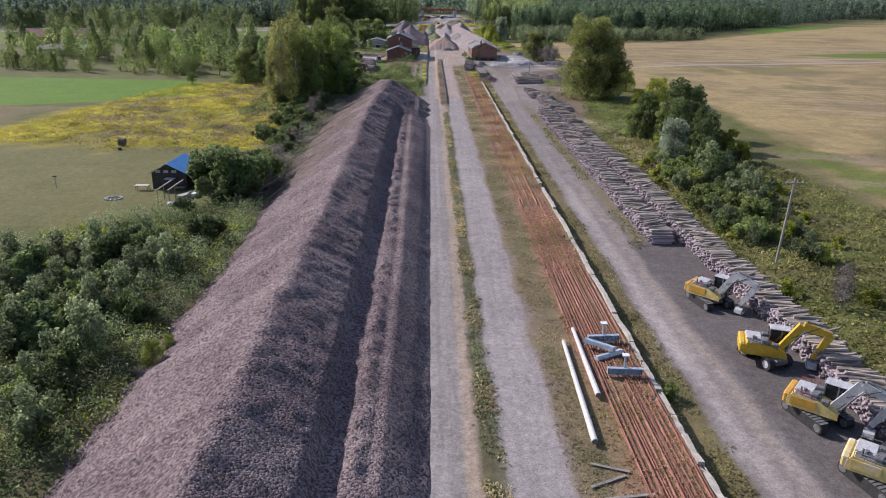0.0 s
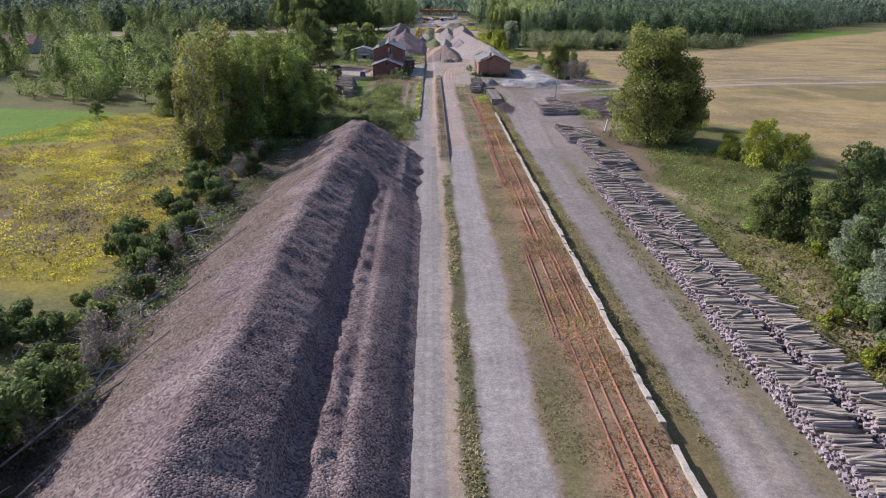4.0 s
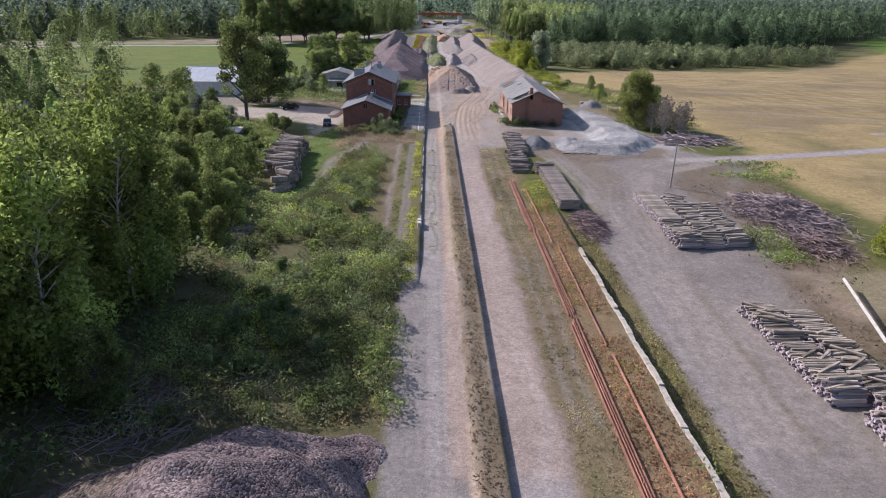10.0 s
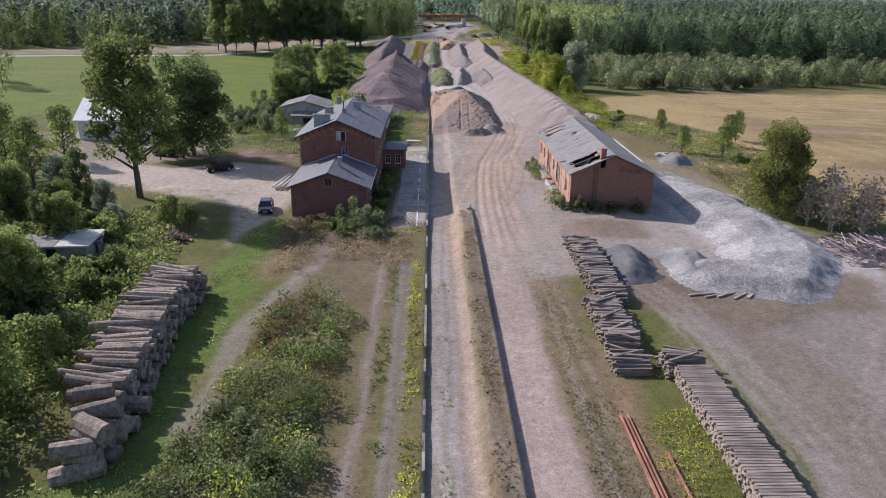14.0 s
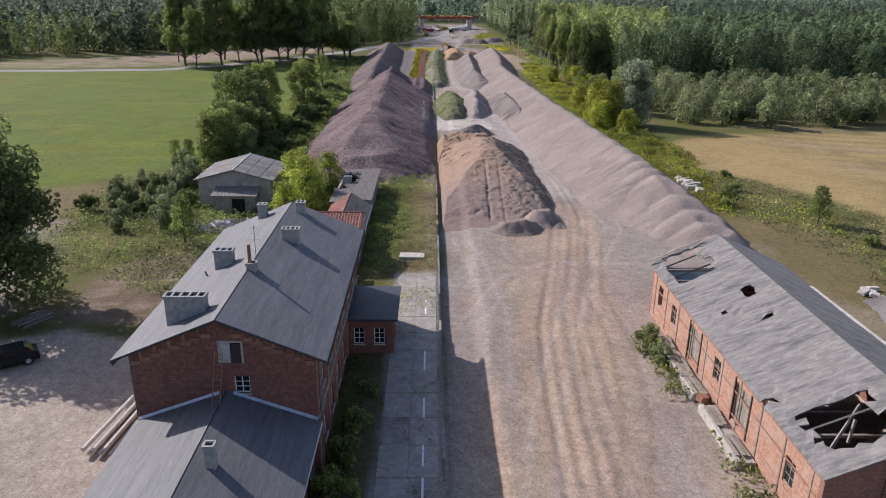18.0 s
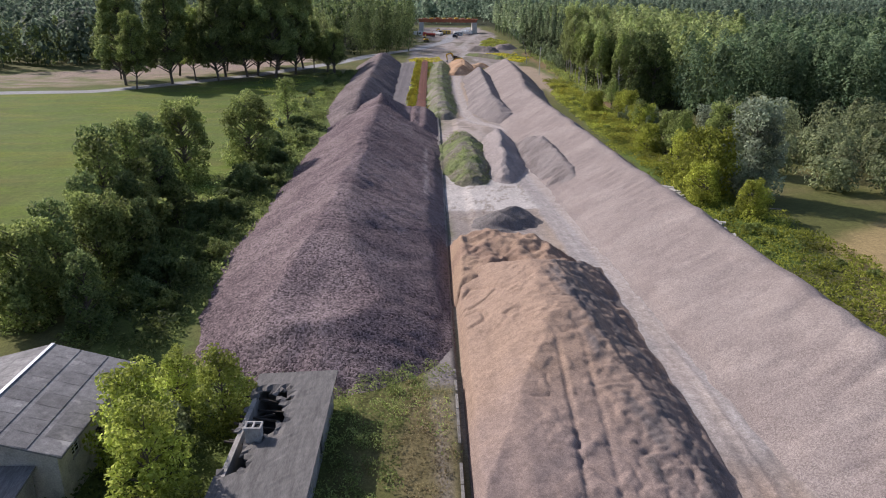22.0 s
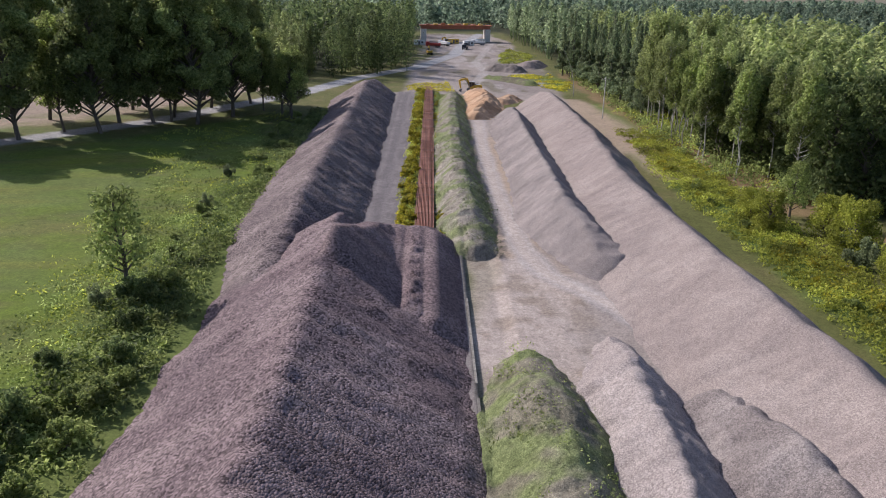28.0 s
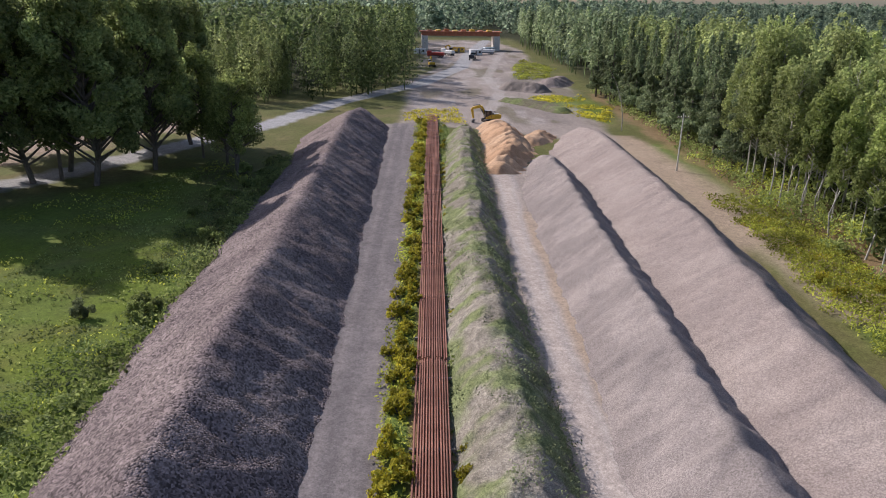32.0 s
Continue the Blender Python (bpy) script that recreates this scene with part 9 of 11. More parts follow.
    part("end_wall", cube(-2.8, 2.0, -8.45, -8.2, 0, 2.7), RENDERED, f)
    part("end_wall", cube(-2.8, 2.0, 8.2, 8.45, 0, 2.7), RENDERED, f)
    r = random.Random(21)
    bm = bmesh.new()
    nx, ny = 18, 56
    V = {}
    gone = lambda u, v: (u + 1.7) ** 2 / 1.7 + (v - 3.6) ** 2 / 7.5 < 1 + 0.35 * math.sin(5 * u + 3 * v) or (u + 2.3) ** 2 / 0.5 + (v + 1.4) ** 2 / 0.7 < 1 or (u + 2.5) ** 2 / 0.3 + (v - 0.2) ** 2 / 4 < 1
    for i in range(nx + 1):
        for j in range(ny + 1):
            u, v = -3.0 + 5.4 * i / nx, -8.7 + 17.3 * j / ny
            broken = any(gone(u + a, v + b) for a in (-0.3, 0.3) for b in (-0.3, 0.3))
            V[i, j] = bm.verts.new((u + (r.uniform(-0.1, 0.1) if broken else 0), v + (r.uniform(-0.1, 0.1) if broken else 0), 2.75 + 0.055 * (u + 3) + r.uniform(-0.015, 0.015) - (r.uniform(0, 0.25) if broken else 0)))
    for i in range(nx):
        for j in range(ny):
            if not gone(-3.0 + 5.4 * (i + 0.5) / nx, -8.7 + 17.3 * (j + 0.5) / ny):
                bm.faces.new((V[i, j], V[i + 1, j], V[i + 1, j + 1], V[i, j + 1]))
    for v in [v for v in bm.verts if not v.link_faces]:
        bm.verts.remove(v)
    ex = bmesh.ops.extrude_face_region(bm, geom=list(bm.faces))
    bmesh.ops.translate(bm, vec=(0, 0, -0.1), verts=[v for v in ex["geom"] if isinstance(v, bmesh.types.BMVert)])
    bmesh.ops.recalc_face_normals(bm, faces=bm.faces)
    part("roof", bm, FELT_SHED, f, "flat felt roof with a burnt ragged hole")
    for k in range(9):
        part("rafter", cube(-2.3, 0.2, -0.06, 0.06, 0, 0.12, 0, pose(-1.2 + r.uniform(-0.2, 0.2), 1.2 + k * 0.6, 2.2 - r.uniform(0, 0.8), r.uniform(-8, 8), r.uniform(-20, 20), r.uniform(-12, 12))), DARKWOOD, f)
    part("fallen_debris", cube(-2.4, 1.6, 0.8, 6.8, 0.0, 0.9, 0.2), BLACK, f, "charred debris inside")
    chimney(f, -1.6, 1.0, 2.6, 3.7, 0.9, 0.7, 2)
    tagged(f, "low shed with broken flat felt roof", "shed")


tiled_house()
simple_house("white_house", -68.5, -54.5, 367.0, 377.5, 4.0, 7.2, WHITE, WHITE_ROOF, "white plastered house with pale sheet roof", "house", holes_side=[(2, 3.2, 1.0, 2.4), (6, 7.5, 1.0, 2.4)], along_y=False, over=0.6, frame_mat=DARKWOOD)
simple_house("barn", -133, -116, 334, 342, 3.2, 5.2, RENDERED, FELT_OLD, "grey-roofed barn among trees", "barn", along_y=False, sheet=False)
simple_house("brick_house", -214, -200, 392, 402, 4.5, 8.0, BRICKWORK2, ROOF_TILE, "house with red roof behind trees", "house", along_y=False, sheet=False)
simple_house("brick_house", -196, -180, 404, 414, 4.0, 7.5, RENDERED, ROOF_TILE, "house with red roof among trees", "house", along_y=False, sheet=False)
simple_house("barn", -176, -150, 330, 338, 3.0, 4.6, RENDERED, FELT_OLD, "long low grey-roofed barn", "barn", along_y=False, sheet=False)
simple_house("barn", -96, -80, 318, 326, 3.0, 4.8, RENDERED, WHITE_ROOF, "barn with pale sheet roof", "barn", along_y=False, sheet=False)


def hut():
    s = holder("tarp_roofed_hut", -38.8, 105.6, 0, -2)
    for k in range(9):
        part("wall_board", cube(-2.6, 2.6, -2.03, -1.97, 0.05 + k * 0.26, 0.3 + k * 0.26), DARKWOOD, s)
    part("side_wall", cube(-2.62, -2.56, -1.97, 4.5, 0, 2.4), DARKWOOD, s)
    part("side_wall", cube(2.56, 2.62, -1.97, 4.5, 0, 2.4), DARKWOOD, s)
    part("back_wall", cube(-2.6, 2.6, 4.5, 4.56, 0, 2.4), DARKWOOD, s)
    part("gable", prism([(-2.6, 2.42), (2.6, 2.42), (0, 3.7)], -2.0, -1.95), DARKWOOD, s)
    part("tarpaulin", slope_sheet(3.2, 2.25, -0.1, 3.9, -2.6, 5.0, 0.03), TARP, s, "bright blue tarpaulin over the roof")
    part("roof", slope_sheet(-3.0, 2.3, -0.1, 3.85, -2.4, 5.0, 0.06), DARKWOOD, s)
    for q in (-9.6, -7.4):
        for e in (0.0, 1.6):
            part("porch_post", rod((1.2 + e, q, 0), (1.2 + e, q, 1.9), 0.07), GREYWOOD, s)
    part("porch_rail", cube(1.1, 1.3, -9.8, -4.0, 1.85, 1.99), GREYWOOD, s)
    part("porch_rail", cube(2.7, 2.9, -9.8, -4.0, 1.85, 1.99), GREYWOOD, s)
    for e in (-1.6, -0.4, 0.8):
        part("gable_window", cube(e - 0.35, e + 0.35, -2.08, -2.04, 2.45, 2.85), GREYPAINT, s)
    part("shelf_board", cube(-0.4, 1.0, -3.1, -2.1, 1.7, 1.78), GREYPAINT, s)
    part("bench", cube(1.0, 2.4, -2.9, -2.3, 0.35, 0.5), GREYWOOD, s)
    tagged(s, "dark wooden hut with blue tarpaulin roof", "hut")
    t = holder("garden_table", -42.8, 103.0)
    part("tabletop", cube(-1.0, 1.0, -0.45, 0.45, 0.7, 0.76, 0.01), CONCRETE, t)
    for a in (-0.85, 0.85):
        for b in (-0.35, 0.35):
            part("leg", cube(a - 0.04, a + 0.04, b - 0.04, b + 0.04, 0, 0.7), GREYWOOD, t)
    tagged(t, "pale garden table standing on the lawn", "table")
    p = holder("lawn_post", -56.0, 104.0)
    part("post", rod((0, 0, 0), (0, 0, 1.7), 0.05), GREYWOOD, p)
    part("board", cube(-0.3, 0.3, -0.1, 0.1, 1.7, 1.85), DARKWOOD, p)
    tagged(p, "thin wooden post on the lawn", "post")
    f = holder("fire_ring", -45.0, 98.0)
    for k in range(12):
        a = k * math.pi / 6
        part("stone", cube(-0.2, 0.2, -0.15, 0.15, 0, 0.22, 0.05, pose(1.1 * math.cos(a), 0.9 * math.sin(a), 0, 0, 0, k * 33)), CONCRETE, f)
    part("ash", cube(-0.7, 0.7, -0.6, 0.6, 0, 0.08, 0.03), BLACK, f)
    tagged(f, "ring of pale stones round ashes", "fire pit")
    for x, y, q, m in ((-35.7, 94.6, 0.5, WHITE), (-35.0, 94.9, 0.42, TARP), (-36.1, 95.3, 0.38, WHITE), (-57.6, 131.0, 0.35, BLACK)):
        g = holder("rubbish_bag", x, y, 0, x * 40)
        part("bag", cube(-q, q, -q * 0.75, q * 0.75, 0, q * 1.1, q * 0.4), m, g)
        part("knot", rod((0, 0, q), (0.05, 0, q * 1.35), 0.07), m, g)
        tagged(g, "full plastic rubbish sack lying on grass", "rubbish bag", group="sacks by the hut")
    for x, y, q, m in ((-35.2, 98.6, 0.9, CONCRETE), (-34.6, 100.3, 0.7, GREYWOOD), (-34.0, 99.4, 0.6, WHITE)):
        g = holder("crate", x, y, 0, y * 17)
        part("bottom", cube(-q, q, -q * 0.6, q * 0.6, 0, 0.06), m, g)
        for e in (-1, 1):
            part("side", cube(-q, q, e * q * 0.6 - 0.03, e * q * 0.6 + 0.03, 0.06, 0.5), m, g)
            part("end", cube(e * q - 0.03, e * q + 0.03, -q * 0.57, q * 0.57, 0.06, 0.5), m, g)
        part("lid", cube(-q * 1.02, q * 1.02, -q * 0.64, q * 0.64, 0.5, 0.56, 0.01), m, g)
        tagged(g, "weathered pale crate beside the hut", "crate", group="crates by the hut")
    h = holder("hay_bale", -59.0, 135.6)
    part("bale", rod((-0.6, 0, 0.65), (0.6, 0, 0.65), 0.65, n=16), BARK, h)
    tagged(h, "round weathered hay bale on grass", "hay bale")


hut()
_gs = holder("garden_shed", -40.6, 302.5, 0, 6)
part("wall", cube(-3.4, 3.4, -2.4, 2.4, 0, 2.0, 0.03), RENDERED, _gs)
part("roof_slab", cube(-3.8, 0.3, -2.8, 2.8, 2.0, 2.2, 0.03), FELT_OLD, _gs)
part("roof_slab", cube(0.34, 3.8, -2.8, 2.8, 2.02, 2.22, 0.03), CONCRETE, _gs)
# no opening here; a black slab paints the doorway's inner shade
part("doorway", cube(-0.6, 0.4, -2.43, -2.38, 0.0, 1.8), BLACK, _gs)
tagged(_gs, "low garden shed with flat patched roof", "shed")
_fw = holder("firewood_pile", -30.6, 308.5, 0, 10)
_fr = random.Random(8)
for _k in range(46):
    _q = _fr.gauss(0, 1.0)
    part("log", rod((-0.25, 0, 0), (0.25, 0, 0), _fr.uniform(0.1, 0.2), None, 7), LOG_CUT, _fw).matrix_local = pose(_q, _fr.gauss(0, 0.6), 0.15 + max(0, 1.1 - abs(_q) * 0.7) * _fr.random(), 0, _fr.uniform(-40, 40), _fr.uniform(0, 360))
tagged(_fw, "heap of split reddish firewood on the lawn", "firewood")

# ---------------------------------------------------------------- poles, platform, walls, rails
def pole_line(x, y, h, label, mat=None, bars=1, lamp=False, lean=0.0, rz=0):
    p = holder("utility_pole", x, y, float(terrain(np.array([x]), np.array([y]))[0]), rz)
    part("pole", rod((0, 0, -0.3), (lean, 0, h), 0.16, 0.1), mat or POLEWOOD, p)
    for k in range(bars):
        z = h - 0.6 - 0.6 * k
        part("crossarm", cube(lean - 1.0, lean + 1.0, -0.06, 0.06, z - 0.06, z + 0.06), GREYWOOD, p)
        for q in (-0.85, -0.3, 0.3, 0.85):
            part("insulator", rod((lean + q, 0, z + 0.06), (lean + q, 0, z + 0.25), 0.05, 0.03, 6), WHITE, p)
    if lamp:
        part("arm", rod((lean, 0, h - 0.1), (lean - 0.9, 0, h + 0.15), 0.035), STEEL, p)
        part("lamp_head", cube(lean - 1.35, lean - 0.85, -0.12, 0.12, h + 0.1, h + 0.24, 0.03), WHITEPAINT, p)
    return tagged(p, label, "pole")


pole_line(39.5, 75.0, 10.4, "leaning grey wooden utility pole with crossarm", bars=1, lean=0.5)
pole_line(36.5, 269.0, 7.2, "wooden lamp pole beside the dirt road", lamp=True, bars=0, lean=0.3)
pole_line(36.3, 616.5, 9.8, "pale concrete pole with crossarm by the wood", POLECON, bars=1)
pole_line(-41.3, 326.5, 8.0, "leaning wooden pole beside a tall tree", bars=0, lean=-0.8)


# dark grey kerb, its tone varied from stone to stone
KERB = plain("dark_grey_kerb", (0.14, 0.13, 0.11), (0.30, 0.28, 0.25), size=0.4, rough=0.95, per_object=0.3)


def platform_edge():
    s = tagged(new("platform"), "old platform with concrete kerb and white line", "platform", kind="structure")
    r = random.Random(4)
    y = 246.0
    k = 0
    while y < 520:
        L = r.uniform(1.9, 2.1)
        z = float(terrain(np.array([-1.35]), np.array([y + 1]))[0])
        if not (0.4 > r.random()) and (y < 400 or y > 430):
            part("kerb_stone", cube(-1.40, -1.19, y, y + L - 0.03, z - 0.6, z + 0.03, 0.02), KERB, s)
        y += L
        k += 1
    for j in range(26):
        y = 314 + j * 1.55
        z = float(terrain(np.array([-2.5]), np.array([y]))[0])
        if j % 11 != 4:
            part("white_line", cube(-2.68, -2.54, y, y + 1.52, z - 0.02, z + 0.035), WHITEPAINT, s)
    for j in range(12):
        for i in (1, 2):
            if (j * 7 + i * 3) % 11 == 2:
                continue
            y, x = 322 + j * 3.2, -7.3 + i * 1.9
            z = max(float(terrain(np.array([x + a]), np.array([y + b]))[0]) for a in (0, 1.9) for b in (0, 3.1))
            part("paving_slab", cube(x, x + 1.86, y, y + 3.15, z - 0.3, z + 0.015 + 0.01 * ((i + j) % 2), 0.01), RENDERED, s)
    t = holder("concrete_slab", -4.2, 366.0, 0.45, -3)
    part("slab", cube(-1.35, 1.35, -0.75, 0.75, -0.15, 0.2, 0.02), CONCRETE, t)
    tagged(t, "pale concrete slab lying on the platform", "slab")
    for y in (249.5, 250.7):
        b = holder("concrete_block", -1.4, y, 0, 4)
        part("block", cube(-0.25, 0.25, -0.45, 0.45, -0.1, 0.5, 0.03), CONCRETE, b)
        tagged(b, "rough concrete block at the kerb's end", "block")
    # stub of wall where the raised strip ends
    c = holder("wall_stub", 4.3, 322.0, 0, 0)
    part("block", cube(-0.22, 0.22, -1.0, 0.5, -0.1, 0.62, 0.08, pose(0, 0, 0, 6, 4, -8)), RENDERED, c)
    tagged(c, "broken concrete stub beside the dirt road", "wall")


platform_edge()


def edge_wall():
    """The pale concrete edge between the rail store and the yard road, broken here and there."""
    s = tagged(new("retaining_wall"), "pale cracked concrete retaining edge", "wall", kind="structure")
    r = random.Random(8)
    y = 26.0
    while y < 240:
        L = r.uniform(2.4, 3.4)
        gap = r.random() < 0.05
        if not gap:
            top = 0.22 + r.uniform(-0.12, 0.1)
            bm = bmesh.new()
            n = 5
            V = []
            for k in range(n + 1):
                q = y + (L - 0.05) * k / n
                w = 0.26 + r.uniform(-0.05, 0.05)
                h = top + r.uniform(-0.1, 0.06)
                xx = 17.2 + 0.06 * math.sin(q * 0.6)
                V.append([bm.verts.new(p) for p in ((xx - w, q, -0.3), (xx - w * 0.9, q, h), (xx + w * 0.7, q, h - 0.03), (xx + w * 1.3, q, -1.3))])
            for a, b in zip(V, V[1:]):
                for i in range(3):
                    bm.faces.new((a[i], a[i + 1], b[i + 1], b[i]))
            bm.faces.new(V[0])
            bm.faces.new(V[-1][::-1])
            bmesh.ops.recalc_face_normals(bm, faces=bm.faces)
            part("wall_segment", bm, PALEWALL, s)
        y += L


PALEWALL = plain("pale_cracked_concrete", (0.38, 0.33, 0.27), (0.58, 0.52, 0.44), size=0.5, rough=0.9, bump=0.6, dist=0.03, stain=(0.30, 0.25, 0.2), stain_at=(0.58, 0.72))
edge_wall()


def rail_mesh(length):
    """A flat-bottomed rail along y."""
    o = [(-0.075, 0), (0.075, 0), (0.075, 0.012), (0.014, 0.03), (0.012, 0.12), (0.036, 0.135), (0.034, 0.172), (-0.034, 0.172), (-0.036, 0.135), (-0.012, 0.12), (-0.014, 0.03), (-0.075, 0.012)]
    bm = prism(o, 0, length)
    me = bpy.data.meshes.new("rail")
    bm.to_mesh(me)
    bm.free()
    me.materials.append(RUST)
    return me


RAIL = rail_mesh(24.6)


def lay_rail(x, y, z, rz, group, label="rusty brown rail lying on the ground"):
    ob = new("rail", RAIL)
    ob.matrix_world = pose(x, y, z, 0, 0, rz)
    tagged(ob, label, "rail", group)


rr = random.Random(12)
for j, (xa, pitch, count, gaps) in enumerate(((12.95, 0.20, 20, 0.06), (12.3, 0.23, 20, 0.16), (11.9, 0.30, 16, 0.34), (11.9, 0.31, 15, 0.55), (11.9, 0.31, 15, 0.66), (11.9, 0.31, 15, 0.78))):
    for k in range(count):
        if rr.random() < gaps:
            continue
        x = xa + k * pitch + rr.uniform(-0.04, 0.04)
        y = 22 + j * 25.0 + rr.uniform(-2.5, 2.5)
        lay_rail(x, y, -0.05 + max(0.0, float(terrain(np.array([x]), np.array([y + 12]))[0])) + rr.uniform(0, 0.08), rr.uniform(-0.35, 0.35), "stored rails beside the wall")
for j in range(4):
    for k in range(4):
        lay_rail(12.2 + k * 0.2 + 0.15 * j * (j < 3), 172 + j * 25.2 + rr.uniform(-1, 1), 0.06 + rr.uniform(0, 0.05), rr.uniform(-0.4, 0.4), "stored rails beside the wall")
    lay_rail(14.6 + rr.uniform(-0.4, 0.4), 165 + j * 26, 0.1, rr.uniform(-0.6, 0.6), "stored rails beside the wall")
for j in range(6):
    for k in range(13):
        lay_rail(-6.75 + k * 0.19 + rr.uniform(-0.02, 0.02), 523.5 + j * 24.75 + rr.uniform(-0.3, 0.3), 0.30 + rr.uniform(0, 0.04), rr.uniform(-0.08, 0.08), "rails on timbers between goldenrod")
    for q in (4.0, 13.0, 22.0):
        o = new("timber_bearer", None)
        o.matrix_world = pose(-5.6, 523.5 + j * 24.75 + q, 0.0)
        part("bearer", cube(-1.5, 1.5, -0.1, 0.1, 0.02, 0.29, 0.01), GREYWOOD, o)
        tagged(o, "grey timber bearer under rusty rails", "timber", "bearers")

# concrete masts and crossbeams waiting beside the rails
for (x0, y0, x1, y1) in ((11.3, 53.6, 10.85, 39.3), (12.55, 56.0, 12.35, 45.0)):
    p = holder("concrete_mast", x0, y0, 0.1)
    part("shaft", rod((0, 0, 0.22), (x1 - x0, y1 - y0, 0.26), 0.16, 0.22, 10), POLECON, p)
    part("end_cap", rod((x1 - x0, y1 - y0, 0.26), ((x1 - x0) * 1.004, (y1 - y0) * 1.004, 0.26), 0.19, 0.19, 10), STEEL, p)
    tagged(p, "pale concrete mast lying on the ground", "mast")


def crossbeam(x, y, z, rz, upright=True, tilt=0):
    """A galvanised bracket: a channel beam with stiffening ribs, a bolt plate at each end and its short post."""
    p = holder("steel_bracket", x, y, z, rz)
    m = pose(0, 0, 0.1, tilt, 0, 0)
    part("web", cube(-1.3, 1.3, -0.03, 0.03, 0, 0.52, 0.01, m), BLUEGREY, p)
    for q in (0.0, 0.49):
        part("flange", cube(-1.3, 1.3, -0.3, 0.03, q, q + 0.035, 0.005, m), BLUEGREY, p)
    for k in range(7):
        part("rib", cube(-1.2 + k * 0.4, -1.17 + k * 0.4, -0.28, -0.03, 0.035, 0.49, 0, m), BLUEGREY, p)
    for q in (-1.34, 1.3):
        part("end_plate", cube(q, q + 0.04, -0.32, 0.06, 0, 0.54, 0, m), GREYPAINT, p)
    if upright:
        part("post", cube(-0.07, 0.07, -0.07, 0.07, 0.5, 1.55, 0.01, m), BLUEGREY, p)
        part("head_plate", cube(-0.26, 0.26, -0.26, 0.26, 1.55, 1.62, 0.01, m), WHITEPAINT, p)
    tagged(p, "blue-grey galvanised steel bracket frame", "steel bracket", "steel brackets")


crossbeam(15.1, 48.3, 0.2, -4)
crossbeam(14.5, 51.6, 0.2, 28, False, 70)
crossbeam(14.7, 53.9, 0.2, 4)
crossbeam(14.2, 52.4, 0.75, -38, False, 80)
for (x, y, a, L) in ((10.9, 35.6, 25, 1.3), (11.3, 36.9, -20, 1.2), (11.9, 34.2, 8, 1.6)):
    o = holder("plank", x, y, 0.08, a)
    part("board", cube(-L, L, -0.1, 0.1, 0, 0.06), GREYWOOD, o)
    tagged(o, "weathered plank lying on dry soil", "plank")


# ---------------------------------------------------------------- stacks of sleepers and logs
def sleeper_mesh(k, mat=None):
    r = random.Random(k)
    bm = bmesh.new()
    L = 1.35 + r.uniform(-0.06, 0.06)
    box(bm, -L, L, -0.125, 0.125, 0, 0.16, 0.018)
    for v in bm.verts:
        v.co += Vector((r.uniform(-0.03, 0.03), r.uniform(-0.012, 0.012), r.uniform(-0.01, 0.01)))
    me = bpy.data.meshes.new("sleeper")
    bm.to_mesh(me)
    bm.free()
    me.materials.append(mat or WOOD_PIECE)
    return me


SLEEPERS = [sleeper_mesh(k) for k in range(6)]
BROWN_SLEEPERS = [sleeper_mesh(k + 6, WOOD_BROWN) for k in range(6)]


